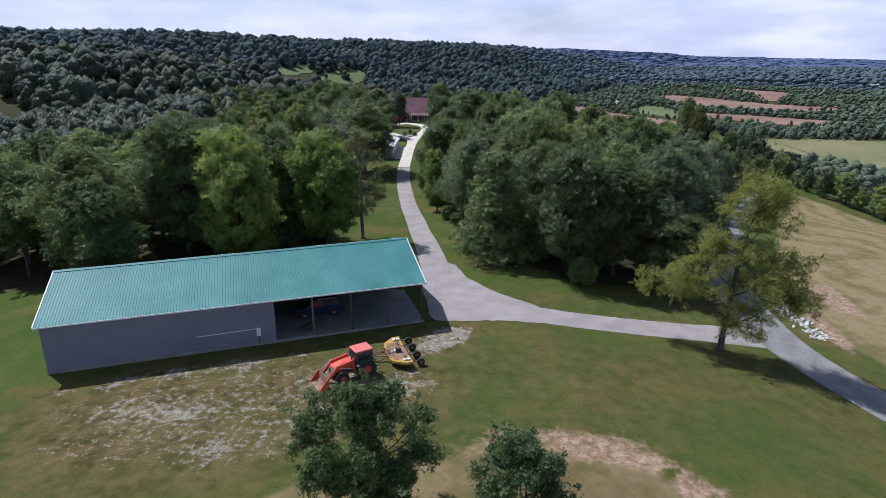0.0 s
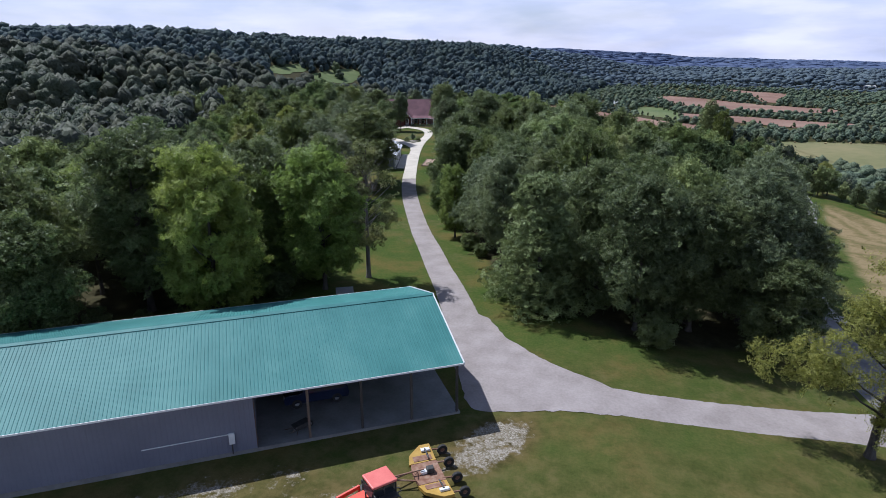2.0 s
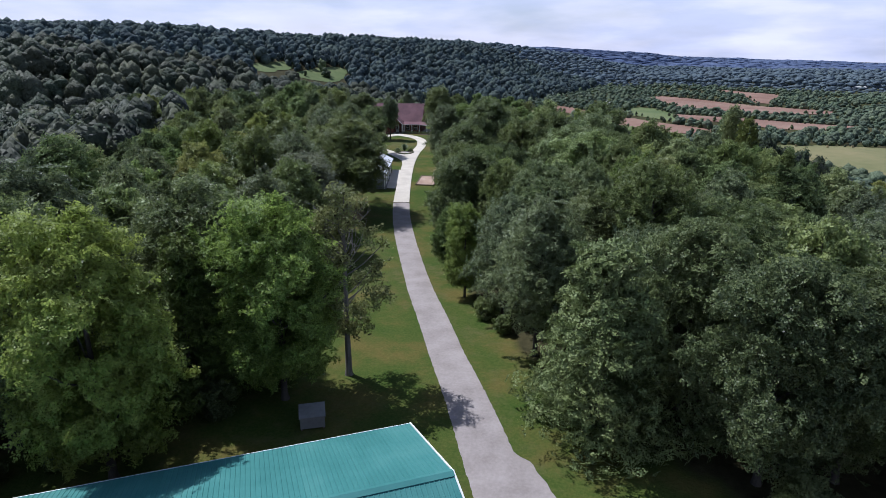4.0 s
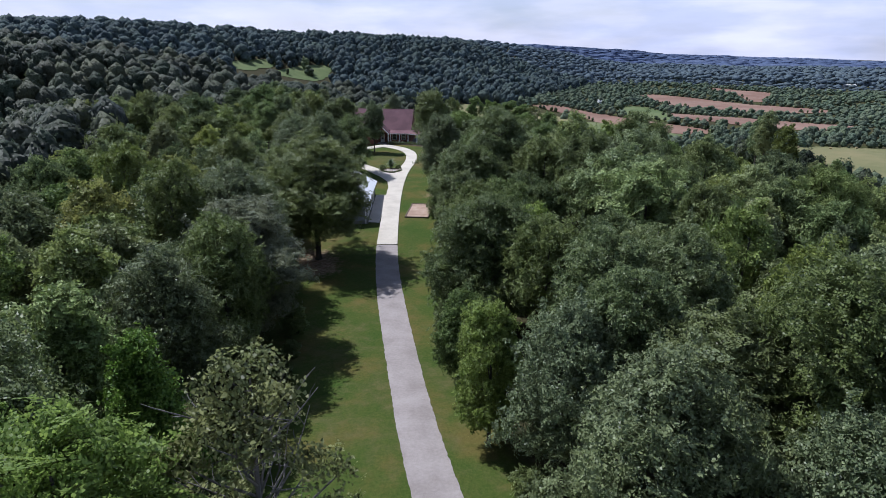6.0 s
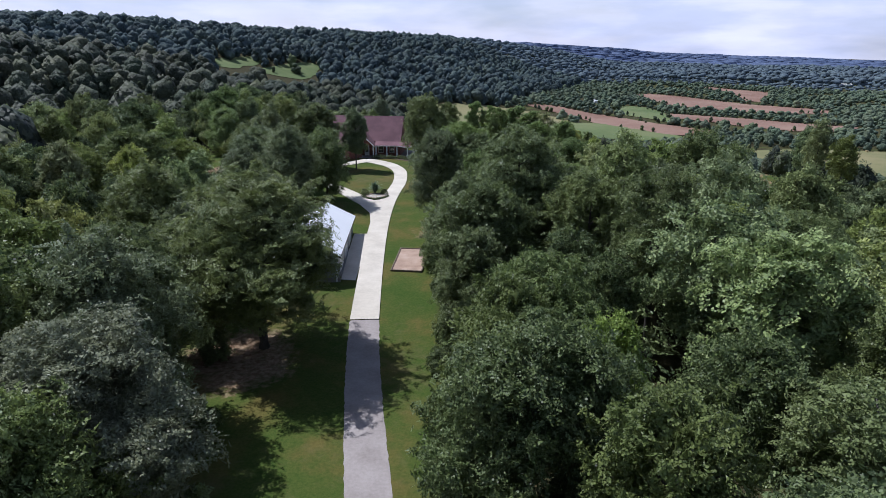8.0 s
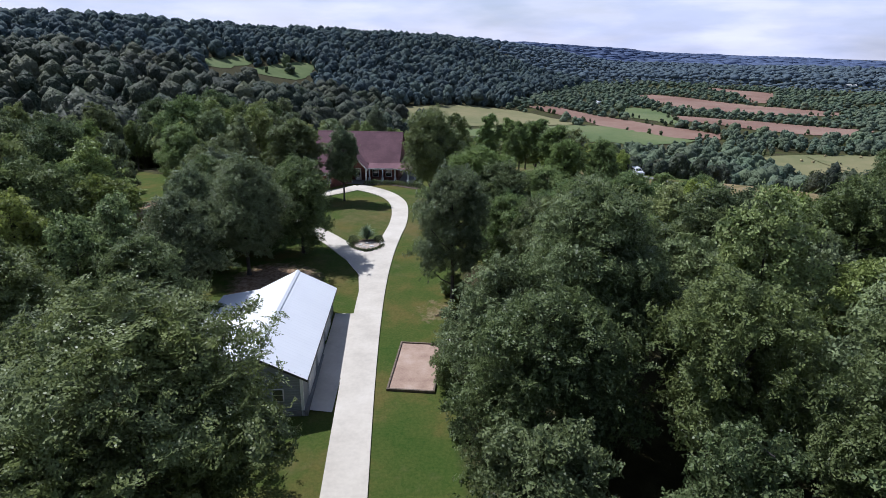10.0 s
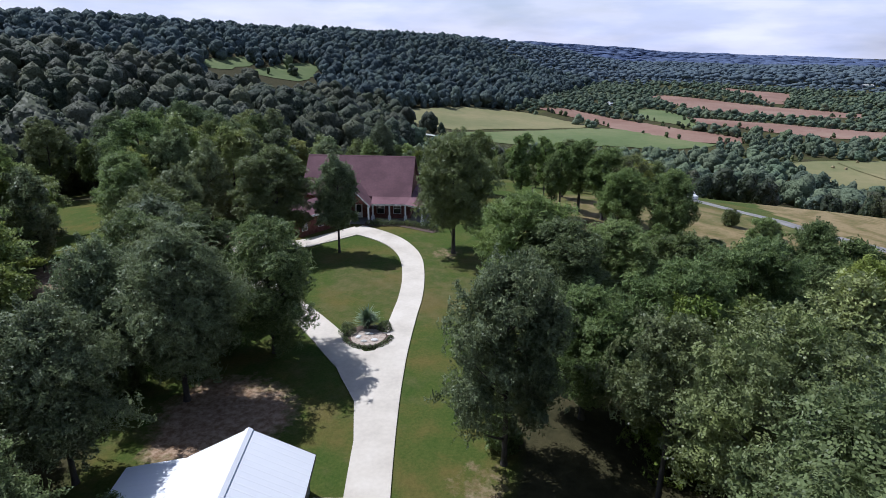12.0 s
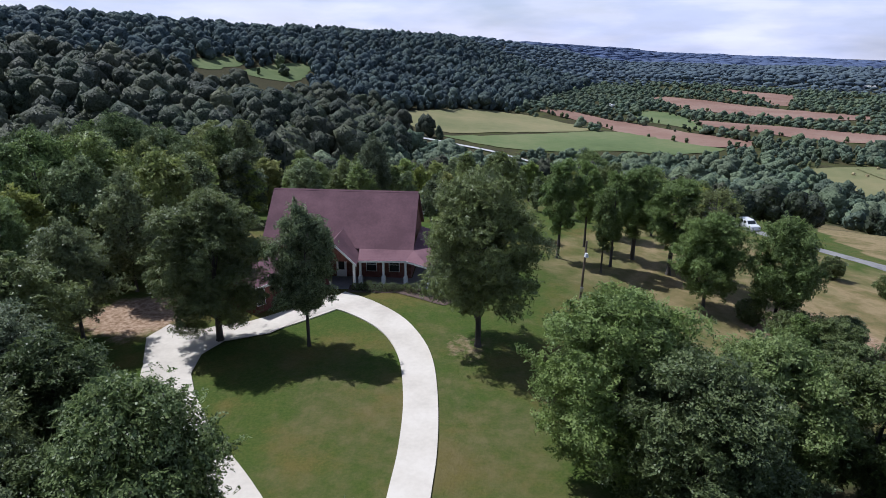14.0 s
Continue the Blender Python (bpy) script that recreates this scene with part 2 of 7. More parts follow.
CONCRETE = material("pale_concrete", [(0.50, 0.445, 0.375), (0.585, 0.525, 0.445), (0.65, 0.59, 0.51)], 0.35, rough=0.85, bump=0.003, bump_scale=25)
SLAB = material("old_slab", [(0.17, 0.165, 0.16), (0.27, 0.265, 0.255)], 0.5, rough=0.8, bump=0.002)
TEAL = material("teal_roof_metal", [(0.039, 0.168, 0.160), (0.053, 0.199, 0.189), (0.076, 0.230, 0.215)], 0.3, rough=0.6, spec=0.32, random=0.1, fine=0.2)
WHITE_METAL = material("white_roof_metal", [(0.80, 0.80, 0.83), (0.86, 0.86, 0.88)], 0.3, rough=0.45, random=0.04, fine=0.2)
WHITE_TRIM = material("white_trim", [(0.72, 0.72, 0.72), (0.82, 0.82, 0.81)], 1.0, rough=0.5)
SIDING = material("grey_metal_siding", [(0.163, 0.169, 0.219), (0.198, 0.205, 0.261)], 0.4, rough=0.5, random=0.1, fine=0.2)
GREY_SIDING = material("grey_clapboard", [(0.22, 0.24, 0.25), (0.30, 0.315, 0.33)], 0.6, rough=0.7)
WOOD = material("weathered_timber", [(0.09, 0.06, 0.04), (0.15, 0.11, 0.08), (0.21, 0.16, 0.115)], 3, rough=0.85, bump=0.004, where="object", stretch=(1, 1, 0.2))
DARK_TIMBER = material("darker_timber", [(0.035, 0.030, 0.027), (0.060, 0.052, 0.046), (0.085, 0.075, 0.066)], 3, rough=0.85, bump=0.004, where="object", stretch=(1, 1, 0.2))
SHINGLE = material("maroon_shingle", [(0.118, 0.056, 0.068), (0.157, 0.077, 0.090), (0.196, 0.100, 0.114)], 0.45, rough=0.9, bump=0.01, bump_scale=14, random=0.25)
BRICK = material("dark_brick", [(0.10, 0.035, 0.028), (0.17, 0.065, 0.05), (0.22, 0.10, 0.08)], 3.0, rough=0.9, bump=0.01, bump_scale=20)
GLASS = material("window_glass", [(0.02, 0.025, 0.03), (0.035, 0.04, 0.045)], 1, rough=0.06, spec=0.8)
STONE = material("pale_rock", [(0.38, 0.36, 0.33), (0.55, 0.53, 0.50), (0.68, 0.66, 0.63)], 1.5, rough=0.95, bump=0.03, bump_scale=8, random=0.3)
SAND = material("garden_soil", [(0.30, 0.20, 0.15), (0.40, 0.28, 0.21), (0.46, 0.34, 0.27)], 0.8, rough=1.0, bump=0.03, bump_scale=6)
RED_PAINT = material("orange_tractor_paint", [(0.589, 0.064, 0.033), (0.684, 0.090, 0.050)], 1.5, rough=0.4, where="object")
PINK_ROOF = material("sun_faded_red_roof", [(0.62, 0.13, 0.11), (0.72, 0.19, 0.16)], 1.5, rough=0.45, where="object")
RUST = material("rusty_steel", [(0.17, 0.075, 0.045), (0.26, 0.14, 0.09), (0.33, 0.22, 0.16)], 3, rough=0.85, where="object", bump=0.004)
YELLOW = material("mower_yellow_paint", [(0.384, 0.225, 0.040), (0.496, 0.315, 0.064)], 2, rough=0.5, where="object")
RUBBER = material("black_rubber", [(0.018, 0.018, 0.018), (0.04, 0.038, 0.036)], 4, rough=0.85, where="object", bump=0.004)
DARK_METAL = material("dark_machinery", [(0.03, 0.03, 0.03), (0.07, 0.065, 0.06)], 3, rough=0.6, where="object")
STEEL = material("bare_steel", [(0.40, 0.40, 0.41), (0.55, 0.55, 0.56)], 3, rough=0.4, metal=0.8, where="object")
CAR_BLUE = material("dark_blue_car_paint", [(0.012, 0.018, 0.045), (0.018, 0.026, 0.06)], 1, rough=0.2, where="object")
CAR_WHITE = material("white_car_paint", [(0.70, 0.70, 0.71), (0.80, 0.80, 0.80)], 1, rough=0.25, where="object")
MULCH = material("mulch", [(0.06, 0.04, 0.03), (0.13, 0.09, 0.07)], 3, rough=1.0, bump=0.03)
HAY_FIELD = material("dry_hay_field", [(0.125, 0.135, 0.048), (0.180, 0.170, 0.070), (0.235, 0.200, 0.092)], 0.012, rough=1.0, bump=0.1, bump_scale=0.8)
GREEN_FIELD = material("green_pasture", [(0.072, 0.106, 0.027), (0.106, 0.140, 0.043), (0.145, 0.162, 0.060)], 0.015, rough=1.0, bump=0.1, bump_scale=0.8)
RED_FIELD = material("red_plowed_soil", [(0.182, 0.098, 0.066), (0.232, 0.134, 0.096), (0.268, 0.176, 0.126)], 0.015, rough=1.0, bump=0.1, bump_scale=0.8)
HAY_BALE = material("baled_hay", [(0.28, 0.22, 0.11), (0.40, 0.32, 0.17), (0.48, 0.40, 0.23)], 3.0, rough=1.0, bump=0.03)
PALE_ROAD = material("pale_country_road", [(0.42, 0.41, 0.39), (0.52, 0.50, 0.48)], 0.1, rough=0.95)


# ---- small builders ----
def mesh_object(name, verts, faces, mat, smooth=False):
    me = bpy.data.meshes.new(name)
    me.from_pydata([tuple(v) for v in verts], [], [tuple(f) for f in faces])
    me.materials.append(mat)
    if smooth:
        me.polygons.foreach_set("use_smooth", [True] * len(me.polygons))
    me.update()
    return new(name, me)


def quad_mesh(name, verts, mat):
    """Many loose quads from an array (n, 4, 3)."""
    n = len(verts)
    me = bpy.data.meshes.new(name)
    me.vertices.add(4 * n)
    me.vertices.foreach_set("co", np.ascontiguousarray(verts, dtype=np.float32).ravel())
    me.loops.add(4 * n)
    me.loops.foreach_set("vertex_index", np.arange(4 * n, dtype=np.int32))
    me.polygons.add(n)
    me.polygons.foreach_set("loop_start", np.arange(0, 4 * n, 4, dtype=np.int32))
    me.materials.append(mat)
    me.update(calc_edges=True)
    return me


def part(name, bm, mat, parent, label="", smooth=False, m=None):
    """Links a bmesh as one mesh object under a thing or a part."""
    me = bpy.data.meshes.new(name)
    bm.to_mesh(me)
    bm.free()
    me.materials.append(mat)
    if smooth:
        me.polygons.foreach_set("use_smooth", [True] * len(me.polygons))
    ob = new(name, me)
    if parent is not None:
        ob.parent = parent
    if m is not None:
        ob.matrix_basis = m
    if label:
        ob["label"] = label
    return ob


def thing(name, m, label, category, group="", kind=""):
    ob = new(name)
    ob.empty_display_size = 0.3
    ob.matrix_basis = m
    return tagged(ob, label, category, group, kind)


def box(bm, x0, x1, y0, y1, z0, z1, m=None, bevel=0.0):
    r = bmesh.ops.create_cube(bm, size=1.0)
    t = Matrix.Translation(((x0 + x1) / 2, (y0 + y1) / 2, (z0 + z1) / 2)) @ Matrix.Diagonal((x1 - x0, y1 - y0, z1 - z0, 1))
    bmesh.ops.transform(bm, matrix=(m @ t) if m else t, verts=r["verts"])
    if bevel:
        es = list({e for v in r["verts"] for e in v.link_edges})
        bmesh.ops.bevel(bm, geom=es, offset=bevel, segments=2, affect="EDGES", profile=0.5)
    return bm


def rod(bm, a, b, r0, r1=None, sides=10):
    """A tapered bar from a to b."""
    a, b = Vector(a), Vector(b)
    r = bmesh.ops.create_cone(bm, segments=sides, radius1=r0, radius2=r0 if r1 is None else r1, depth=(b - a).length, cap_ends=True)
    q = (b - a).to_track_quat("Z", "Y").to_matrix().to_4x4()
    bmesh.ops.transform(bm, matrix=Matrix.Translation((a + b) / 2) @ q, verts=r["verts"])
    return bm


def prism(bm, outline, axis, lo, hi):
    """An outline (pairs) pushed along an axis: 'x': pairs are y, z; 'y': x, z; 'z': x, y."""
    def at(p, w):
        return {"x": (w, p[0], p[1]), "y": (p[0], w, p[1]), "z": (p[0], p[1], w)}[axis]
    a = [bm.verts.new(at(p, lo)) for p in outline]
    b = [bm.verts.new(at(p, hi)) for p in outline]
    n = len(outline)
    bm.faces.new(a), bm.faces.new(b[::-1])
    for i in range(n):
        bm.faces.new((a[i], b[i], b[(i + 1) % n], a[(i + 1) % n]))
    bmesh.ops.recalc_face_normals(bm, faces=bm.faces)
    return bm


def slab_of(bm, corners, thick):
    """A plate: a plane polygon with a thickness, downwards."""
    top = [bm.verts.new(c) for c in corners]
    low = [bm.verts.new((c[0], c[1], c[2] - thick)) for c in corners]
    n = len(corners)
    bm.faces.new(top), bm.faces.new(low[::-1])
    for i in range(n):
        bm.faces.new((top[i], low[i], low[(i + 1) % n], top[(i + 1) % n]))
    bmesh.ops.recalc_face_normals(bm, faces=bm.faces)
    return bm


# ---- the lie of the land ----
def smooth_step(a, b, v):
    t = np.clip((v - a) / (b - a), 0, 1)
    return t * t * (3 - 2 * t)


def spur(x, y):
    """Height of the wooded spur that runs out between the farm and the far hill."""
    crest = np.interp(x, [-420, -330, -240, -220, -195, -150, -110, -60, -10, 60], [9, 10, 8, 3, -6, -13, -18, -34, -52, -80])
    off = np.abs(y - np.interp(x, [-420, -330, -200, -110, -30], [370, 400, 442, 467, 510]))
    return crest - 0.24 * (np.hypot(off, 40) - 40)


def land(x, y):
    """Height of the ground: a farm on a ridge, a spur, a valley with fields, wooded hills round it."""
    k = 1.12
    x0, y0 = np.asarray(x, float), np.asarray(y, float)
    x, y = x0 / k, y0 / k
    xc = np.interp(y, [40, 130, 160, 210, 260], [0, -14, -19, -22, -10])
    zr = np.interp(y, [0, 55, 70, 85, 105, 120, 132, 147, 165, 200, 215, 240, 300, 400, 550], [-1.0, 0, 0.5, 0.2, -0.9, -1.3, -0.6, 0.1, 0.7, 0.9, 0.2, -3.5, -17, -34, -46])
    d = x - xc
    steep = np.interp(y, [180, 320], [0.006, 0.0015])
    side = np.where(d > 0, -0.09 * np.maximum(0, d - 14) - steep * np.maximum(0, d - 80) ** 2, -0.10 * np.maximum(0, -d - 26))
    z = -48 + 6 * np.log1p(np.exp(np.minimum(60, (zr + side + 48) / 6)))
    s = (-60 + 0.33 * (y - 430) - x) * 0.95
    top = np.interp(y, TOP_Y, TOP_Z)
    hill = np.where(s > 0, top * smooth_step(0, 1, s / np.interp(y, [700, 1200], [450, 270])) * smooth_step(150, 420, np.hypot(x + 20, y - 200)), 0)
    r, az = np.hypot(x, y - 140), np.degrees(np.arctan2(x, y - 140))
    far = np.interp(az, FAR_AZ, FAR_Z) * smooth_step(2500, 3500, r)
    u = 3 * np.sin(x * 0.011 + 1) * np.sin(y * 0.009) + 1.5 * np.sin(x * 0.023) * np.sin(y * 0.031 + 2)
    base = k * (z + hill + far + u * smooth_step(120, 400, np.hypot(x + 10, y - 120)))
    rise = spur(x0, y0) - base
    return base + 0.5 * (rise + np.hypot(rise, 8)) * smooth_step(235, 330, y0)


TOP_Y, TOP_Z = [300, 550, 800, 1000, 1330, 1700, 2000, 2600], [72, 80, 82, 74, 64, 59, 52, 10]
FAR_AZ, FAR_Z = [-10, 5, 11, 16, 21, 27, 36, 60], [70, 58, 36, 20, 8, 0, -17, -25]


def axis_steps(lo, fine_lo, fine_hi, hi, step, grow):
    mid = list(np.arange(fine_lo, fine_hi + step / 2, step))
    up, v, s = [], mid[-1], step
    while v < hi:
        s *= grow
        v += s
        up.append(min(v, hi))
    down, v, s = [], mid[0], step
    while v > lo:
        s *= grow
        v -= s
        down.append(max(v, lo))
    return np.array(down[::-1] + mid + up)


GX = axis_steps(-3600, -62, 90, 3800, 1.9, 1.06)
GY = axis_steps(-260, 20, 256, 4700, 1.9, 1.045)
GZ = land(GX[None, :], GY[:, None])


def ground_z(x, y):
    """Height of the ground sheet itself, between its own grid lines."""
    i = np.clip(np.searchsorted(GX, x) - 1, 0, len(GX) - 2)
    j = np.clip(np.searchsorted(GY, y) - 1, 0, len(GY) - 2)
    u, v = (x - GX[i]) / (GX[i + 1] - GX[i]), (y - GY[j]) / (GY[j + 1] - GY[j])
    return (GZ[j, i] * (1 - u) + GZ[j, i + 1] * u) * (1 - v) + (GZ[j + 1, i] * (1 - u) + GZ[j + 1, i + 1] * u) * v


def inside(poly, x, y):
    """Whether points lie in a polygon."""
    x, y = np.asarray(x, float), np.asarray(y, float)
    res = np.zeros(x.shape, bool)
    n = len(poly)
    for i in range(n):
        (x0, y0), (x1, y1) = poly[i], poly[(i + 1) % n]
        if y0 == y1:
            continue
        res ^= ((y0 > y) != (y1 > y)) & (x < (x1 - x0) * (y - y0) / (y1 - y0) + x0)
    return res


def near_line(line, x, y):
    """Distance from points to a polyline."""
    x, y = np.asarray(x, float), np.asarray(y, float)
    best = np.full(x.shape, 1e9)
    for (x0, y0), (x1, y1) in zip(line[:-1], line[1:]):
        dx, dy = x1 - x0, y1 - y0
        t = np.clip(((x - x0) * dx + (y - y0) * dy) / (dx * dx + dy * dy), 0, 1)
        best = np.minimum(best, np.hypot(x - x0 - t * dx, y - y0 - t * dy))
    return best


WOODS_RIGHT = [(-10.0, 166), (-8.9, 150), (-8.0, 140), (-6.8, 128), (-4.8, 112), (-2.0, 98), (0.8, 90), (4.6, 82), (8.0, 75.5), (12, 69.5), (17, 66.5), (23, 66.5), (28, 68.5), (31, 74), (33, 82), (35, 89), (39.5, 99), (45, 110), (51, 122), (56.5, 135), (63, 152), (64, 172), (52, 188), (26, 197), (6, 194), (-4, 184), (-9, 176)]
WOODS_LEFT = [(-110, 46), (-60, 55), (-41, 61.5), (-30, 66.5), (-22, 70.5), (-15.5, 77.5), (-17, 100), (-19, 112), (-22, 119), (-25, 126), (-27, 136), (-28, 146), (-29.5, 160), (-32, 168), (-38, 176), (-43, 187), (-47, 200), (-50, 215), (-47, 242), (-200, 260), (-230, 60)]
HAY_SLOPE = [(46, 40), (130, 30), (110, 70), (97, 100), (86, 127), (80, 144), (74, 157), (66, 140), (60, 122), (53, 106), (47.5, 92), (43.5, 80), (41, 64), (43, 55)]
GLADE = [(-80, 231), (-73, 225), (-60, 213), (-52, 201.5), (-45, 191)]
LOWER_SLOPE = [(42, 228), (48, 262), (60, 290), (85, 330), (108, 430), (124, 430), (122, 380), (104, 320), (84, 270), (66, 238), (74, 205), (58, 208)]
CROSS_ROAD = [(46, 38), (40, 48.5), (36.9, 55.5), (36.0, 61), (35.9, 67), (36.0, 73), (36.5, 79), (38.4, 87), (43.2, 97.5), (49.0, 109), (54.5, 120), (60, 132), (68.5, 152), (73, 175), (68, 200), (56, 219), (47.5, 229), (41.6, 239.5), (38.2, 250), (36.0, 261), (34.4, 270), (34, 282)]
DRIVE = [(2.4, 68), (0.2, 76.5), (-1.9, 84), (-3.7, 91), (-5.9, 99.5), (-8.2, 110), (-10.9, 123), (-12.9, 134), (-14.0, 141.5)]
CONCRETE_DRIVE = [(-14.0, 141.5), (-15.3, 154.5), (-16.2, 165), (-16.7, 173), (-16.85, 180), (-16.55, 188), (-16.4, 192), (-16.6, 197), (-17.3, 202.3), (-18.5, 206), (-20.4, 209.2), (-23.2, 211.9), (-26.0, 213.6)]
SIDE_LANE = [(4.5, 62), (7.5, 60.3), (11, 58.8), (15, 58.1), (20, 58), (25.5, 58.2), (31, 58.6), (36, 59)]


def ground_sheet():
    xx, yy = np.meshgrid(GX, GY)
    verts = np.stack([xx, yy, GZ], -1).reshape(-1, 3)
    nx, ny = len(GX), len(GY)
    idx = np.arange(nx * ny).reshape(ny, nx)
    faces = np.stack([idx[:-1, :-1], idx[:-1, 1:], idx[1:, 1:], idx[1:, :-1]], -1).reshape(-1, 4)
    me = bpy.data.meshes.new("ground")
    me.vertices.add(len(verts))
    me.vertices.foreach_set("co", verts.astype(np.float32).ravel())
    me.loops.add(4 * len(faces))
    me.loops.foreach_set("vertex_index", faces.astype(np.int32).ravel())
    me.polygons.add(len(faces))
    me.polygons.foreach_set("loop_start", np.arange(0, 4 * len(faces), 4, dtype=np.int32))
    me.polygons.foreach_set("use_smooth", [True] * len(faces))
    me.update(calc_edges=True)
    x, y = verts[:, 0], verts[:, 1]
    rough = 1.2 * np.sin(x * 0.9) * np.sin(y * 0.7 + x * 0.3)

    def blob(cx, cy, rx, ry, turn=0.0, soft=0.5):
        c, s = math.cos(turn), math.sin(turn)
        u, v = ((x - cx) * c + (y - cy) * s) / rx, (-(x - cx) * s + (y - cy) * c) / ry
        return 1 - smooth_step(1 - soft, 1 + soft, np.hypot(u, v) + 0.12 * rough)

    woods = np.zeros(len(x))
    for poly in (WOODS_RIGHT, WOODS_LEFT):
        off = near_line(poly + poly[:1], x, y)
        woods = np.maximum(woods, smooth_step(-1.0, 3.0, np.where(inside(poly, x, y), off, -off) + 0.5 * rough))
    woods *= smooth_step(4, 8, near_line(GLADE, x, y) + 0.5 * rough)
    open_land = (x > 1.12 * (-75 + 0.33 * (y / 1.12 - 430))) & (y > 235) & (np.hypot(x, y) < 1700)
    woods = np.maximum(woods, np.where(open_land, 0.8 * smooth_step(280, 400, y), smooth_step(260, 330, np.hypot(x, y - 60))))
    woods = np.maximum(woods, 0.7 * np.where((x > 82) & (y > 100) & ~inside(HAY_SLOPE, x, y), smooth_step(82, 95, x), 0))
    hay = np.where(inside(HAY_SLOPE, x, y), smooth_step(-1.5, 4, near_line(HAY_SLOPE + HAY_SLOPE[:1], x, y)), 0.0)
    hay = np.maximum(hay, np.where(inside(LOWER_SLOPE, x, y), 0.9, 0.0))
    hay = np.maximum(hay, 0.72 * blob(21, 224, 24, 36))
    hay = np.maximum(hay, 0.6 * blob(2, 222, 10, 22))
    dry = np.zeros(len(x))
    for b, w in (
        (blob(-9, 40, 18, 9, 0.3), 0.57), (blob(-18, 44.0, 7.5, 1.0, 0.40), 0.70), (blob(-10, 47.2, 5.0, 1.0, 0.42), 0.69), (blob(-24.0, 41.6, 1.6, 0.9), 0.78), (blob(-15, 39.2, 5.6, 1.7, 0.10), 0.66), (blob(-8.9, 34.8, 2.4, 1.0), 0.66),
        (blob(-5.2, 49.5, 1.6, 0.6, 0.4), 0.80), (blob(-1.0, 44.8, 7.5, 1.8, 0.10), 0.66), (blob(2.6, 45.0, 2.6, 3.2), 0.65), (blob(3.8, 50.8, 2.6, 2.4, 0.6), 0.70), (blob(5.6, 53.6, 3.2, 2.4, 0.6), 0.72), (blob(14, 42, 34, 20), 0.28), (blob(24, 62, 14, 10), 0.2),
    ):
        dry = np.maximum(dry, b * w)
    clay = np.zeros(len(x))
    bank_line = [(-5, 31), (-3, 33), (1, 35), (6, 36.2), (9, 37.8), (13, 38.2), (17, 38.2), (20, 37), (22.5, 34.6), (25, 31)]
    off = near_line(bank_line, x, y)
    bank = (1 - smooth_step(0.4, 2.4, off + 0.3 * rough)) * np.interp(x, [-5, 8, 10, 25], [0.32, 0.4, 0.8, 1.0])
    hay = np.maximum(hay, 0.85 * np.where(inside([(-8, 20)] + bank_line + [(26, 20)], x, y), 1 - smooth_step(2, 11, off), 0))
    for b in (bank, blob(42.5, 63, 1.6, 5), blob(47.5, 72, 2, 6), 0.6 * blob(-13.5, 204.5, 1.6, 3.0), blob(-27.0, 172, 4.5, 5), blob(-52, 198, 6, 8), 0.75 * blob(-23.5, 134, 5.5, 6), 0.5 * blob(-10, 166, 2.5, 3.5), blob(18, 214, 6, 5), blob(-42, 209, 4.5, 4.5), blob(-50.5, 198.5, 3.5, 6)):
        clay = np.maximum(clay, b)
    for key, values in (("woods", woods), ("hay", hay), ("dry", dry), ("clay", clay)):
        at = me.attributes.new(key, "FLOAT", "POINT")
        at.data.foreach_set("value", values.astype(np.float32))
    mt = bpy.data.materials.new("grass_and_soil")
    mt.use_nodes = True
    nt = mt.node_tree
    bsdf = nt.nodes["Principled BSDF"]
    bsdf.inputs["Roughness"].default_value, bsdf.inputs["Specular IOR Level"].default_value = 1.0, 0.1
    geo = nt.nodes.new("ShaderNodeNewGeometry")

    def noise_at(scale, detail=6):
        n = nt.nodes.new("ShaderNodeTexNoise")
        n.inputs["Scale"].default_value, n.inputs["Detail"].default_value, n.inputs["Roughness"].default_value = scale, detail, 0.65
        nt.links.new(geo.outputs["Position"], n.inputs["Vector"])
        return n.outputs[0]

    def ramp(value, *stops):
        r = nt.nodes.new("ShaderNodeValToRGB")
        els = r.color_ramp.elements
        for i, (p, c) in enumerate(stops):
            e = els[i] if i < 2 else els.new(p)
            e.position, e.color = p, (*c, 1)
        nt.links.new(value, r.inputs[0])
        return r.outputs[0]

    def blend(fac, a, b):
        m = nt.nodes.new("ShaderNodeMix")
        m.data_type = "RGBA"
        nt.links.new(fac, m.inputs[0])
        nt.links.new(a, m.inputs[6])
        nt.links.new(b, m.inputs[7])
        return m.outputs[2]

    def masked(key, value, low, high):
        """The zone's own weight, broken up by the noise."""
        a = nt.nodes.new("ShaderNodeAttribute")
        a.attribute_name = key
        m = nt.nodes.new("ShaderNodeMath")
        m.operation = "MULTIPLY_ADD"
        nt.links.new(value, m.inputs[0])
        m.inputs[1].default_value = 0.9
        nt.links.new(a.outputs["Fac"], m.inputs[2])
        r = nt.nodes.new("ShaderNodeMapRange")
        r.inputs[1].default_value, r.inputs[2].default_value = low, high
        r.clamp = True
        nt.links.new(m.outputs[0], r.inputs[0])
        k = nt.nodes.new("ShaderNodeMath")
        k.operation = "MULTIPLY"
        nt.links.new(r.outputs[0], k.inputs[0])
        step = nt.nodes.new("ShaderNodeMath")
        step.operation = "GREATER_THAN"
        step.inputs[1].default_value = 0.02
        nt.links.new(a.outputs["Fac"], step.inputs[0])
        nt.links.new(step.outputs[0], k.inputs[1])
        return k.outputs[0]

    n1, n2, n3, n4 = noise_at(0.09), noise_at(0.8), noise_at(5.0), noise_at(0.035, 4)
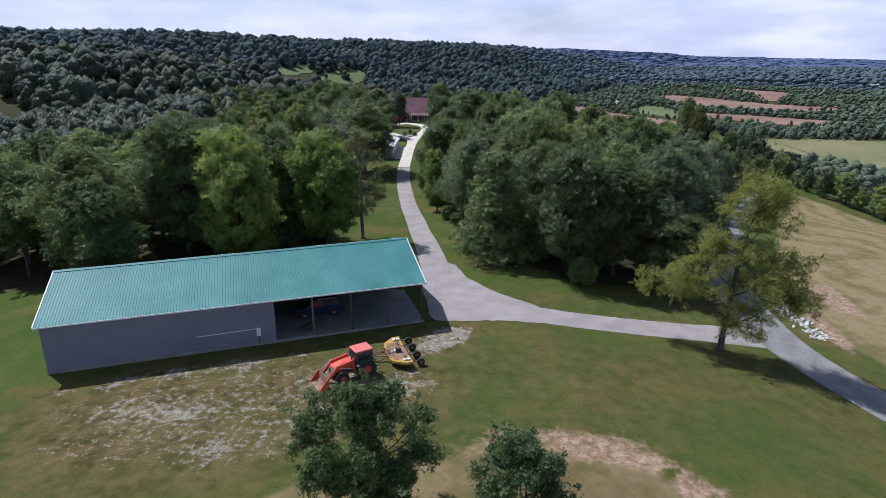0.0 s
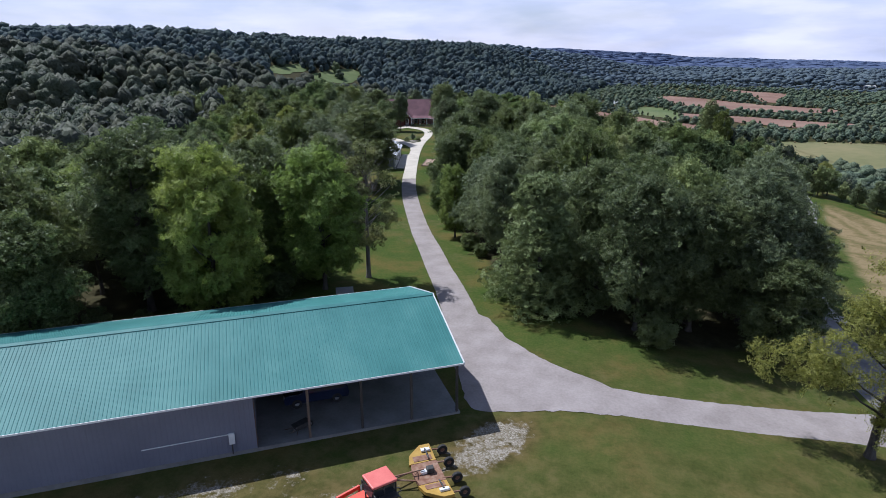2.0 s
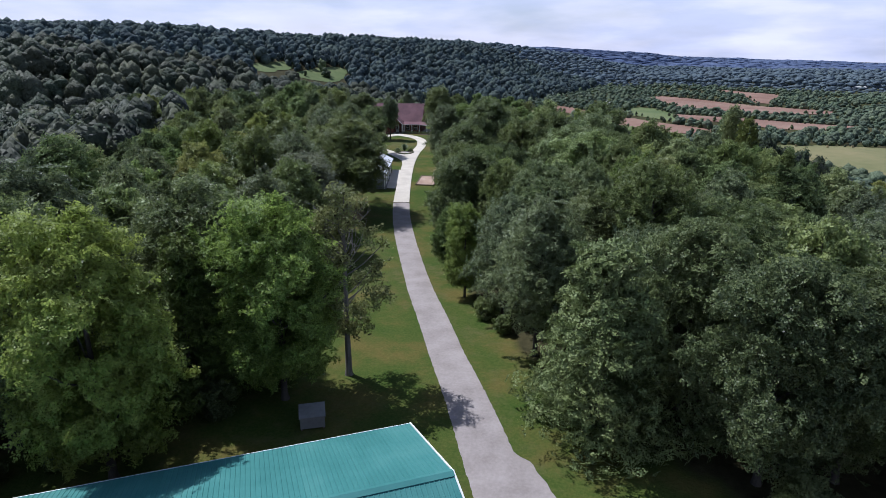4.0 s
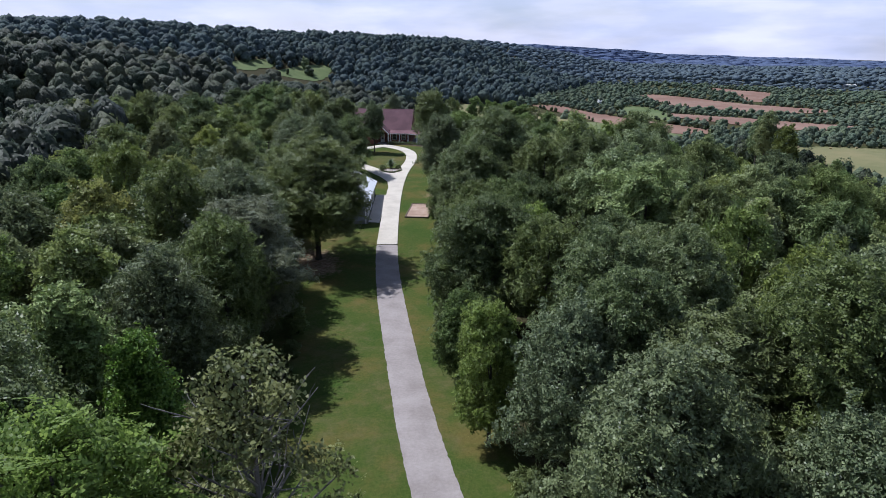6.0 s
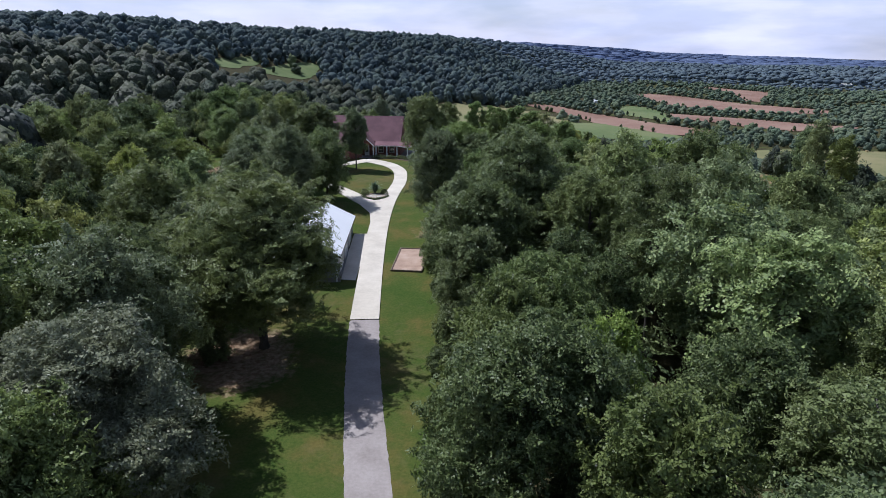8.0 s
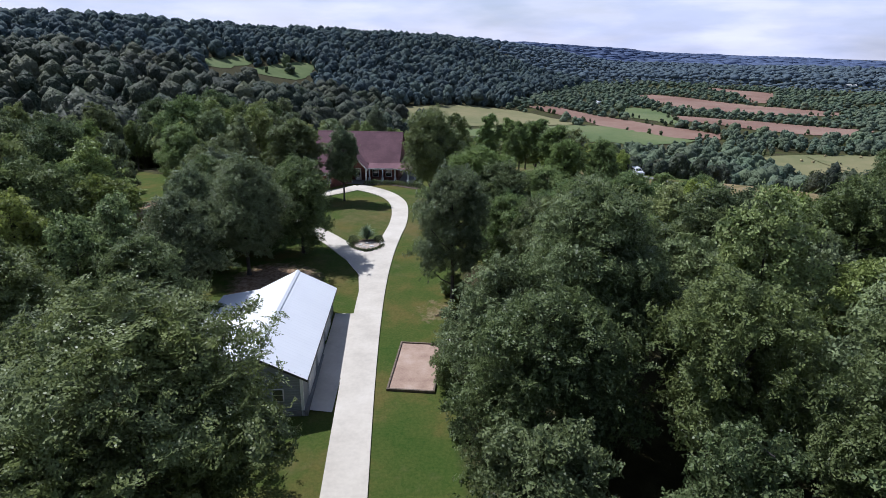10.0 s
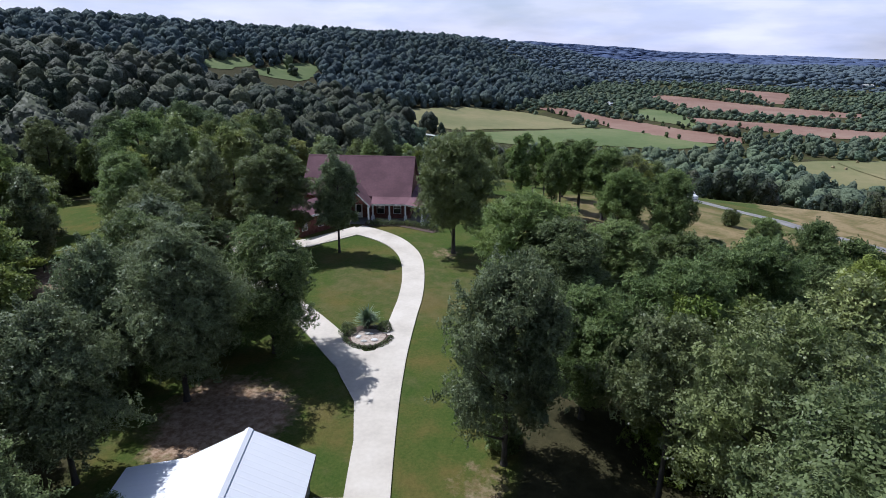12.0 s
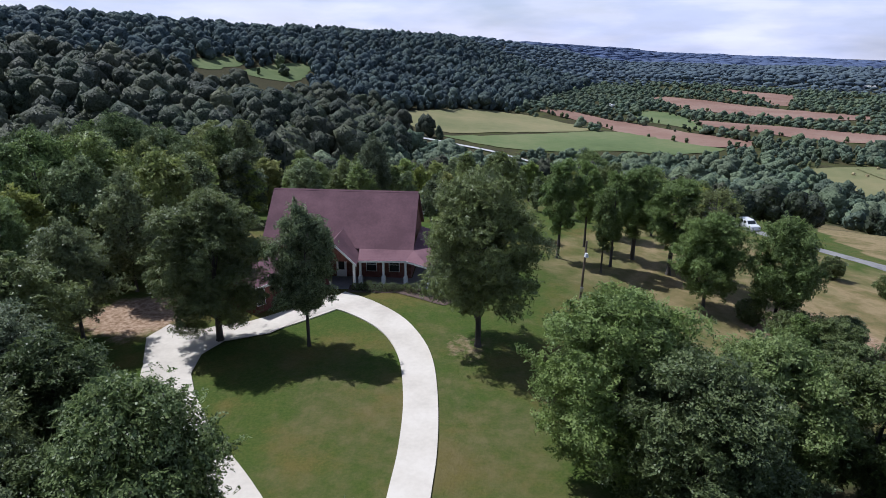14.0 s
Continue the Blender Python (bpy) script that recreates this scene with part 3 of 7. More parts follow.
    grass = ramp(noise_at(0.16, 9), (0.36, (0.030, 0.078, 0.011)), (0.50, (0.062, 0.092, 0.018)), (0.64, (0.150, 0.110, 0.036)))
    fine = ramp(n3, (0.3, (0.030, 0.052, 0.010)), (0.7, (0.122, 0.126, 0.034)))
    m = nt.nodes.new("ShaderNodeMix")
    m.data_type = "RGBA"
    m.inputs[0].default_value = 0.45
    nt.links.new(grass, m.inputs[6])
    nt.links.new(fine, m.inputs[7])
    col = m.outputs[2]
    worn = ramp(n2, (0.3, (0.095, 0.078, 0.034)), (0.7, (0.165, 0.132, 0.066)))
    spots = nt.nodes.new("ShaderNodeMath")
    spots.operation = "MULTIPLY_ADD"
    spots.inputs[1].default_value = 0.55
    nt.links.new(n2, spots.inputs[0])
    nt.links.new(n4, spots.inputs[2])
    reach = nt.nodes.new("ShaderNodeMapRange")
    reach.inputs[1].default_value, reach.inputs[2].default_value, reach.inputs[4].default_value = 0.78, 1.0, 0.6
    nt.links.new(spots.outputs[0], reach.inputs[0])
    col = blend(reach.outputs[0], col, worn)
    wave = nt.nodes.new("ShaderNodeTexWave")
    wave.inputs["Scale"].default_value, wave.inputs["Distortion"].default_value, wave.inputs["Detail"].default_value, wave.inputs["Detail Scale"].default_value = 0.05, 4.0, 4, 0.6
    bend, warp = nt.nodes.new("ShaderNodeTexNoise"), nt.nodes.new("ShaderNodeVectorMath")
    bend.inputs["Scale"].default_value, bend.inputs["Detail"].default_value = 0.035, 2
    nt.links.new(geo.outputs["Position"], bend.inputs["Vector"])
    warp.operation = "MULTIPLY_ADD"
    warp.inputs[1].default_value = (45, 45, 0)
    nt.links.new(bend.outputs["Color"], warp.inputs[0])
    nt.links.new(geo.outputs["Position"], warp.inputs[2])
    nt.links.new(warp.outputs[0], wave.inputs["Vector"])
    swath = nt.nodes.new("ShaderNodeMath")
    swath.operation = "MULTIPLY_ADD"
    swath.inputs[1].default_value = 0.26
    nt.links.new(wave.outputs["Fac"], swath.inputs[0])
    nt.links.new(noise_at(0.6, 7), swath.inputs[2])
    haycol = ramp(swath.outputs[0], (0.40, (0.135, 0.122, 0.048)), (0.58, (0.205, 0.158, 0.075)), (0.72, (0.275, 0.208, 0.112)), (0.85, (0.215, 0.170, 0.082)))
    col = blend(masked("hay", n1, 0.9, 1.25), col, haycol)
    browned = ramp(n2, (0.35, (0.056, 0.045, 0.015)), (0.6, (0.142, 0.104, 0.042)))
    col = blend(masked("dry", n1, 0.5, 1.1), col, browned)
    drycol = ramp(noise_at(9.0, 5), (0.34, (0.120, 0.100, 0.062)), (0.50, (0.255, 0.225, 0.175)), (0.66, (0.430, 0.395, 0.345)))
    col = blend(masked("dry", noise_at(1.9, 14), 1.02, 1.16), col, drycol)
    claycol = ramp(noise_at(2.2, 8), (0.38, (0.20, 0.125, 0.075)), (0.66, (0.44, 0.32, 0.225)))
    col = blend(masked("clay", noise_at(1.6, 9), 0.85, 1.2), col, claycol)
    litter = ramp(n2, (0.3, (0.030, 0.030, 0.014)), (0.7, (0.075, 0.065, 0.032)))
    col = blend(masked("woods", n1, 1.0, 1.3), col, litter)
    nt.links.new(col, bsdf.inputs["Base Color"])
    bp = nt.nodes.new("ShaderNodeBump")
    bp.inputs["Distance"].default_value, bp.inputs["Strength"].default_value = 0.08, 0.8
    nt.links.new(n3, bp.inputs["Height"])
    nt.links.new(bp.outputs[0], bsdf.inputs["Normal"])
    me.materials.append(mt)
    return tagged(new("ground", me), "rolling grass with dry patches and woodland floor", "ground", kind="structure")


ground_sheet()


def densify(line, step):
    """A smooth line (Catmull-Rom) through the points, at even steps."""
    p = [Vector(q) for q in line]
    p = [2 * p[0] - p[1]] + p + [2 * p[-1] - p[-2]]
    out = []
    for i in range(1, len(p) - 2):
        a, b, c, d = p[i - 1 : i + 3]
        n = max(1, int((c - b).length / step))
        for k in range(n):
            t = k / n
            out.append(0.5 * (2 * b + (c - a) * t + (2 * a - 5 * b + 4 * c - d) * t * t + (3 * b - a - 3 * c + d) * t ** 3))
    out.append(p[-2])
    return out


def strip(name, line, widths, mat, label, category, lift=0.05, step=0.8, ragged=0.0, across=4, thick=0.0, kind="structure"):
    """A road laid over the ground along a line."""
    pts = densify(line, step)
    rng = np.random.RandomState(len(line))
    verts, faces = [], []
    n = len(pts)
    for i, p in enumerate(pts):
        t = (pts[min(i + 1, n - 1)] - pts[max(i - 1, 0)]).normalized()
        side = Vector((t.y, -t.x))
        w = float(np.interp(i / (n - 1), np.linspace(0, 1, len(widths)), widths))
        wl, wr = w / 2 + rng.uniform(-ragged, ragged), w / 2 + rng.uniform(-ragged, ragged)
        for k in range(across + 1):
            q = p + side * (-wl + (wl + wr) * k / across)
            edge = k in (0, across)
            verts.append((q.x, q.y, float(ground_z(q.x, q.y)) + (lift if not edge or thick else lift - 0.03)))
        if thick:
            for k in (0, across):
                q = p + side * (-wl if k == 0 else wr)
                verts.append((q.x, q.y, float(ground_z(q.x, q.y)) + lift - thick))
    row = across + 1 + (2 if thick else 0)
    for i in range(n - 1):
        for k in range(across):
            a = i * row + k
            faces.append((a, a + 1, a + row + 1, a + row))
        if thick:
            a, b = i * row, i * row + across + 1
            faces.append((b, a, a + row, b + row))
            a, b = i * row + across, i * row + across + 2
            faces.append((a, b, b + row, a + row))
    return tagged(mesh_object(name, verts, faces, mat, smooth=not thick), label, category, kind=kind)


def patch(name, outline, mat, label, category, lift=0.05, cell=1.5, kind="structure", smooth_line=True, ragged=0.0):
    """A sheet over the ground within an outline."""
    o = [Vector((float(p[0]), float(p[1]))) for p in outline]
    if smooth_line:
        o = [Vector(v) for v in densify([tuple(v) for v in o] + [tuple(o[0])], cell)][:-1]
    if ragged:
        rng = np.random.RandomState(len(o))
        o = [v + Vector(rng.normal(size=2) * ragged) for v in o]
    bm = bmesh.new()
    bm.faces.new([bm.verts.new((v.x, v.y, 0)) for v in o])
    xs, ys = [v.x for v in o], [v.y for v in o]
    for axis, lo, hi in ((0, min(xs), max(xs)), (1, min(ys), max(ys))):
        for c in np.arange(lo + cell, hi, cell):
            co, no = [0, 0, 0], [0, 0, 0]
            co[axis], no[axis] = c, 1
            bmesh.ops.bisect_plane(bm, geom=bm.verts[:] + bm.edges[:] + bm.faces[:], plane_co=co, plane_no=no)
    for v in bm.verts:
        v.co.z = float(ground_z(v.co.x, v.co.y)) + lift
    bmesh.ops.recalc_face_normals(bm, faces=bm.faces)
    if sum(f.normal.z for f in bm.faces) < 0:
        bmesh.ops.reverse_faces(bm, faces=bm.faces)
    ob = part(name, bm, mat, None, smooth=True)
    return tagged(ob, label, category, kind=kind)


# driveways and roads
strip("gravel_drive", DRIVE, [3.4, 2.9, 2.7, 2.8, 2.8], GRAVEL, "pale gravel driveway between grass verges", "driveway", lift=0.03, ragged=0.04, step=0.35)
strip("concrete_drive", CONCRETE_DRIVE, [2.75, 2.65, 2.6, 2.6, 2.6, 2.3, 2.3, 2.6, 3.6], CONCRETE, "smooth pale concrete driveway in front of the house", "driveway", lift=0.10, thick=0.16)
strip("concrete_loop", [(-18.0, 177.5), (-20.3, 180.3), (-23.0, 184.0), (-26.6, 188.6), (-31.0, 193.5), (-34.4, 198.0), (-35.9, 202.2), (-34.6, 205.3), (-31, 207.3), (-27.6, 210.6), (-25.4, 213.2)], [3.0, 2.6, 2.4, 2.7, 3.2, 2.8, 3.0], CONCRETE, "pale concrete loop leading to the garage", "driveway", lift=0.088, thick=0.15)
patch("concrete_fork", [(-17.85, 170.0), (-18.6, 174.2), (-20.2, 177.3), (-21.25, 179.6), (-23.3, 182.35), (-22.1, 184.5), (-20.6, 182.0), (-19.2, 180.9), (-18.2, 181.2), (-17.6, 183.2), (-17.45, 187.0), (-15.7, 187.0), (-15.65, 178), (-15.4, 170.0)], CONCRETE, "pale concrete fork of the driveway", "driveway", lift=0.106, cell=1.0, smooth_line=False)
patch("garage_forecourt", [(-37.4, 201.0), (-39.1, 204.9), (-38.4, 207.3), (-35.6, 206.6), (-32.4, 206.9), (-29.6, 210.0), (-27.7, 212.6), (-26.0, 214.6), (-24.6, 212.2), (-27.4, 209.5), (-29.5, 206.2), (-32.7, 204.6), (-33.6, 202.4), (-33.2, 199.6), (-31.8, 197.0), (-29.2, 193.4), (-30.8, 193.2), (-34.9, 197.7)], CONCRETE, "broad pale concrete forecourt of the garage wing", "driveway", lift=0.112, cell=1.0, smooth_line=False)
patch("gravel_yard", [(2.2, 72.5), (0.8, 66), (2.0, 61), (3.2, 56.5), (6, 56.2), (10, 56.6), (14, 56.5), (14, 59.6), (9.3, 63.3), (6, 67), (4, 71)], GRAVEL, "pale gravel yard beside the barn", "yard", lift=0.032, cell=0.5, ragged=0.055)
strip("gravel_lane", SIDE_LANE, [4.2, 3.6, 3.4, 3.6, 4.6], GRAVEL, "pale gravel lane across the lawn", "driveway", lift=0.034, ragged=0.055, step=0.35)
strip("farm_road", CROSS_ROAD, [4.6, 4.6, 4.6, 4.2, 4.0, 3.4, 3.2], ASPHALT, "worn grey lane along the hay field", "road", lift=0.065, ragged=0.05)

# ---- valley fields ----
HAY_VALLEY = [(-87, 750), (-47, 792), (-3, 835), (30, 836), (59, 820), (84, 791), (105, 751), (42, 710), (-10, 685), (-41, 691), (-67, 706)]
GREEN_VALLEY = [(-38, 671), (-10, 673), (41, 694), (105, 738), (145, 724), (182, 672), (194, 657), (144, 627), (104, 633), (72, 622), (42, 619), (9, 620)]
RED_STRIP = [(61, 871), (102, 869), (146, 814), (183, 748), (233, 690), (216, 667), (178, 674), (132, 733), (113, 794), (81, 832)]
RED_TWO = [(231, 856), (278, 811), (330, 780), (372, 723), (338, 671), (300, 683), (272, 719), (252, 739), (218, 789)]
RED_THREE = [(265, 1140), (298, 1163), (359, 1075), (416, 1012), (462, 918), (439, 876), (351, 879), (310, 934), (262, 995)]
RED_FOUR = [(428, 1300), (451, 1309), (482, 1245), (510, 1192), (473, 1120), (431, 1051), (416, 1062), (440, 1189)]
GREEN_TWO = [(194, 934), (224, 930), (235, 880), (214, 789), (208, 744), (188, 780), (170, 838)]
KNOLL = [(-243, 794), (-234, 829), (-220, 863), (-204, 886), (-194, 882), (-187, 842), (-190, 818), (-199, 798), (-216, 789), (-233, 787)]
KNOLL_TWO = [(-283, 753), (-284, 793), (-276, 824), (-264, 839), (-253, 836), (-249, 812), (-256, 790), (-261, 764), (-272, 754)]
PASTURE = [(198, 566), (239, 565), (280, 562), (334, 557), (420, 560), (400, 440), (300, 400), (232, 406), (226, 429), (212, 452), (194, 477), (189, 505)]
FIELDS = [HAY_VALLEY, GREEN_VALLEY, RED_STRIP, RED_TWO, RED_THREE, RED_FOUR, GREEN_TWO, KNOLL, KNOLL_TWO, PASTURE, HAY_SLOPE, LOWER_SLOPE]
for name, outline, mat, label in (
    ("hay_field", HAY_VALLEY, HAY_FIELD, "yellowing hay field on the valley floor"),
    ("pasture", GREEN_VALLEY, GREEN_FIELD, "light green valley pasture"),
    ("plowed_field", RED_STRIP, RED_FIELD, "narrow strip of red bare soil"),
    ("plowed_field", RED_TWO, RED_FIELD, "red bare field between hedgerows"),
    ("plowed_field", RED_THREE, RED_FIELD, "long red bare field"),
    ("plowed_field", RED_FOUR, RED_FIELD, "far red bare field"),
    ("pasture", GREEN_TWO, GREEN_FIELD, "green strip between red fields"),
    ("pasture", KNOLL, GREEN_FIELD, "bright green clearing on the wooded hill"),
    ("pasture", KNOLL_TWO, GREEN_FIELD, "bright green upper clearing on the wooded hill"),
    ("pasture", PASTURE, HAY_FIELD, "mown yellow-green valley pasture"),
):
    patch(name, outline, mat, label, "field", lift=0.5, cell=12, ragged=1.6)
strip("country_road", [(-140, 693), (-100, 667), (-88, 662), (-53, 653), (-12, 613), (26, 560), (47, 541), (80, 507), (140, 474)], [5.5, 5.5], PALE_ROAD, "pale country road through the valley", "road", lift=0.9, step=12)
strip("field_track", [(237, 559), (235, 532), (239, 503), (243, 479), (251, 454), (275, 425)], [5, 5], HAY_FIELD, "pale track across the pasture", "track", lift=0.9, step=12)


# ---- trees ----
def tube(points, radii, sides=7):
    """Verts and faces of a bent tapered limb."""
    verts, faces = [], []
    for i, (p, r) in enumerate(zip(points, radii)):
        t = (Vector(points[min(i + 1, len(points) - 1)]) - Vector(points[max(i - 1, 0)])).normalized()
        u = t.orthogonal().normalized()
        v = t.cross(u)
        for k in range(sides):
            a = 2 * math.pi * k / sides
            verts.append(Vector(p) + (math.cos(a) * u + math.sin(a) * v) * float(r))
    for i in range(len(points) - 1):
        for k in range(sides):
            a, b = i * sides + k, i * sides + (k + 1) % sides
            faces.append((a, b, b + sides, a + sides))
    return verts, faces


def cards(centres, normals, size, rng, squash=0.55):
    """Small folded leaf sprays round the centres, facing about along the normals."""
    n = len(centres)
    normals = normals / np.maximum(1e-6, np.linalg.norm(normals, axis=1, keepdims=True))
    other = rng.normal(size=(n, 3))
    u = np.cross(normals, other)
    u /= np.maximum(1e-6, np.linalg.norm(u, axis=1, keepdims=True))
    v = np.cross(normals, u)
    s = (size * rng.uniform(0.6, 1.35, n))[:, None]
    fold = normals * s * rng.uniform(-0.25, 0.35, (n, 1))
    return np.stack([centres - u * s, centres - v * s * squash + fold, centres + u * s, centres + v * s * squash + fold], 1)


def unit(rng, n):
    d = rng.normal(size=(n, 3))
    return d / np.linalg.norm(d, axis=1, keepdims=True)


TREES, SHAPES, STAND = {}, {}, []


def tree_kind(key, height, radius, base, lobes, leaves, size, mat, seed, shape="round", limb=0.5, bare=0, boughs=(), leaning=None):
    """The meshes of one kind of tree: a trunk with limbs, and a crown of leaf clumps on lobes."""
    rng = np.random.RandomState(seed)
    cz, hz = height * (1 + base) / 2, height * (1 - base) / 2
    lobes = int(lobes * 1.5)
    centres, sizes = [], []
    for cx, cy, bz, across, deep, count in boughs:
        for p in unit(rng, count) * rng.uniform(0.35, 1.0, (count, 1)) ** 0.6:
            centres.append(np.array([cx + p[0] * across, cy + p[1] * across * 0.8, bz + p[2] * deep - 0.10 * abs(p[0]) * across]))
            sizes.append(rng.uniform(0.42, 0.82))
    if boughs:
        lobes = 0
    for i in range(lobes):
        f = (i + 0.5) / lobes
        if shape == "cone":
            z = -0.95 + 1.8 * f
            rr = (1 - (z + 1) / 2) * 0.95 + 0.06
            a = rng.uniform(0, 6.28)
            p = np.array([math.cos(a) * rr * 0.75, math.sin(a) * rr * 0.75, z])
            s = 0.18 + 0.30 * rr
        else:
            z = 1 - 1.85 * f
            a = i * 2.4 + rng.uniform(-0.5, 0.5)
            rr = math.sqrt(max(0, 1 - min(1, abs(z)) ** (2.4 if shape == "tall" else 1.8)))
            rr = max(rr, 0.3 if z < 0 else 0.05)
            k = rng.uniform(0.40, 0.96) * (1 + 0.16 * math.sin(2 * a + seed) + 0.10 * math.sin(3 * a + 2.0 * z + seed * 1.7))
            p = np.array([math.cos(a) * rr * k, math.sin(a) * rr * k, z * rng.uniform(0.70, 1.0)])
            s = rng.uniform(0.13, 0.29)
        centres.append(p * np.array([radius, radius, hz]) + np.array([0, 0, cz]))
        sizes.append(s * radius * (0.8 if shape == "airy" else 1.0))
    centres, sizes, lobes = np.array(centres), np.array(sizes), len(sizes)
    share = sizes ** 2 / (sizes ** 2).sum()
    pick = rng.choice(lobes, leaves, p=share)
    d = unit(rng, leaves)
    out = centres[pick] - np.array([0, 0, cz - hz * 0.3])
    out /= np.linalg.norm(out, axis=1, keepdims=True)
    flip = (d * (out * 0.8 + np.array([0, 0, 0.35]))).sum(1) < -0.25
    d[flip] *= -1
    wob = 1 + 0.30 * rng.normal(size=leaves)
    pos = centres[pick] + d * (sizes[pick] * wob)[:, None] * np.array([1, 1, 0.8])
    nrm = d * 0.8 + out * 0.3 + rng.normal(size=(leaves, 3)) * 0.75 + np.array([0, 0, 0.25])
    shoots = leaves // 7
    root = rng.randint(0, leaves, max(1, shoots // 24))
    way = d[root] * 0.7 + out[root] * 0.6 + rng.normal(size=(len(root), 3)) * 0.25 + np.array([0, 0, 0.15])
    which, step = rng.randint(0, len(root), shoots), rng.uniform(0, 1, shoots) ** 1.4
    extra = pos[root][which] + way[which] * (step * radius * 0.20)[:, None] + rng.normal(size=(shoots, 3)) * (0.05 * radius * (1.1 - step))[:, None]
    pos[:shoots], nrm[:shoots] = extra, way[which] * 0.3 + rng.normal(size=(shoots, 3)) * 0.7 + np.array([0, 0, 0.5])
    inner = leaves // 9
    heart = centres[rng.choice(lobes, inner, p=share)] * np.array([0.8, 0.8, 1]) + rng.normal(size=(inner, 3)) * radius * 0.10
    quads = np.concatenate([cards(pos, nrm, size, rng), cards(heart, unit(rng, inner) + np.array([0, 0, 0.8]), size * 2.0, rng, 0.8)])
    crown = quad_mesh("crown", quads, mat)
    verts, faces = [], []

    def add(points, radii, sides):
        v, f = tube(points, radii, sides)
        k = len(verts)
        verts.extend(v)
        faces.extend([tuple(i + k for i in q) for q in f])

    r0 = 0.016 * height
    lean = rng.normal(size=2) * 0.02 * height if leaning is None else leaning
    spine = [Vector((lean[0] * t * t, lean[1] * t * t, height * 0.92 * t)) for t in (0, 0.04, 0.2, 0.4, 0.6, 0.8, 1.0)]
    add(spine, [r0 * 1.5, r0 * 1.05, r0 * 0.9, r0 * 0.72, r0 * 0.5, r0 * 0.28, 0.03], 8)
    for c, s in list(zip(centres, sizes))[:: max(1, lobes // (14 if leaves > 3500 else 7))]:
        z0 = max(base * height * 0.7, c[2] - np.hypot(c[0], c[1]) * 0.8)
        t = z0 / (height * 0.92)
        a = Vector((lean[0] * t * t, lean[1] * t * t, z0))
        b = Vector(c)
        mid = (a + b) / 2 + Vector((0, 0, -0.06 * (b - a).length))
        add([a, mid, b], [r0 * limb * (1 - t * 0.6), r0 * limb * 0.6 * (1 - t * 0.5), 0.03], 5)
    for i in range(bare):
        a = rng.uniform(0, 6.28)
        z0 = height * rng.uniform(0.35, 0.78)
        ln = radius * rng.uniform(0.5, 0.9)
        p0 = Vector((lean[0] * 0.5, lean[1] * 0.5, z0))
        p1 = p0 + Vector((math.cos(a) * ln * 0.5, math.sin(a) * ln * 0.5, ln * rng.uniform(0.2, 0.7)))
        p2 = p1 + Vector((math.cos(a + 0.4) * ln * 0.5, math.sin(a + 0.4) * ln * 0.5, ln * rng.uniform(0.2, 0.7)))
        add([p0, p1, p2], [0.05, 0.032, 0.01], 5)
        for k in range(3):
            q = p1.lerp(p2, k / 3)
            e = q + Vector((float(rng.normal()) * 0.5, float(rng.normal()) * 0.5, float(rng.uniform(0.1, 0.8))))
            add([q, (q + e) / 2 + Vector((0.05, 0, 0)), e], [0.02, 0.014, 0.006], 4)
    me = bpy.data.meshes.new("trunk")
    me.from_pydata(verts, [], faces)
    me.materials.append(DEADWOOD if bare else BARK)
    me.polygons.foreach_set("use_smooth", [True] * len(me.polygons))
    TREES[key] = (me, crown, height)
    SHAPES[key] = (quads, np.array(verts), np.array(faces))


def plant(key, x, y, height, turn, label, name="tree", wide=1.0, group=""):
    """One tree of a kind, rooted on the ground."""
    trunk, crown, h = TREES[key]
    k = height / h
    ob = thing(name, pose(x, y, float(ground_z(x, y)) - 0.08, 0, 0, turn), label, "tree", group)
    for nm, me in (("trunk", trunk), ("crown", crown)):
        o = new(nm, me)
        o.parent = ob
        o.scale = (k * wide, k * wide, k)
    return ob


# close kinds
tree_kind("oak_a", 14, 4.3, 0.07, 60, 6300, 0.38, LEAF_OAK, 1)
tree_kind("oak_b", 14, 4.6, 0.16, 66, 6300, 0.38, LEAF_DARK, 2)
tree_kind("maple", 13, 3.9, 0.06, 56, 7000, 0.35, LEAF_BRIGHT, 3, "tall")
tree_kind("fresh", 13, 3.8, 0.10, 50, 6600, 0.36, LEAF_FRESH, 41)
tree_kind("cedar", 11, 2.9, 0.03, 44, 5000, 0.32, LEAF_PINE, 4, "cone")
tree_kind("hickory", 14, 3.4, 0.08, 50, 5400, 0.37, LEAF_OAK, 5, "tall")
tree_kind("locust", 17.0, 5.0, 0.10, 0, 14000, 0.22, LEAF_AIRY, 6, "airy", 0.42, leaning=(1.7, 0.2), boughs=(
    (1.5, 0.3, 14.6, 2.7, 1.9, 24), (3.0, -0.6, 13.2, 2.2, 1.5, 14), (0.6, 1.0, 12.2, 2.0, 1.3, 11), (-1.6, -0.5, 9.2, 2.5, 1.4, 18), (-4.6, -0.8, 6.4, 2.9, 1.4, 22),
    (3.1, 0.8, 9.2, 2.7, 1.3, 16), (3.9, -0.4, 7.0, 2.6, 1.4, 16), (1.7, -1.0, 3.9, 2.0, 1.5, 15), (-0.2, 0.9, 6.2, 1.6, 1.6, 12), (5.2, 0.2, 5.4, 1.8, 1.1, 9)))
tree_kind("dying", 14, 3.0, 0.14, 22, 3000, 0.26, LEAF_THIN, 7, "airy", 0.4, bare=26)
tree_kind("lawn_hickory", 9, 3.4, 0.08, 34, 9000, 0.22, LEAF_LAWN, 17, "airy", 0.5)
tree_kind("ash", 13, 4.0, 0.08, 54, 7000, 0.34, LEAF_ASH, 43)
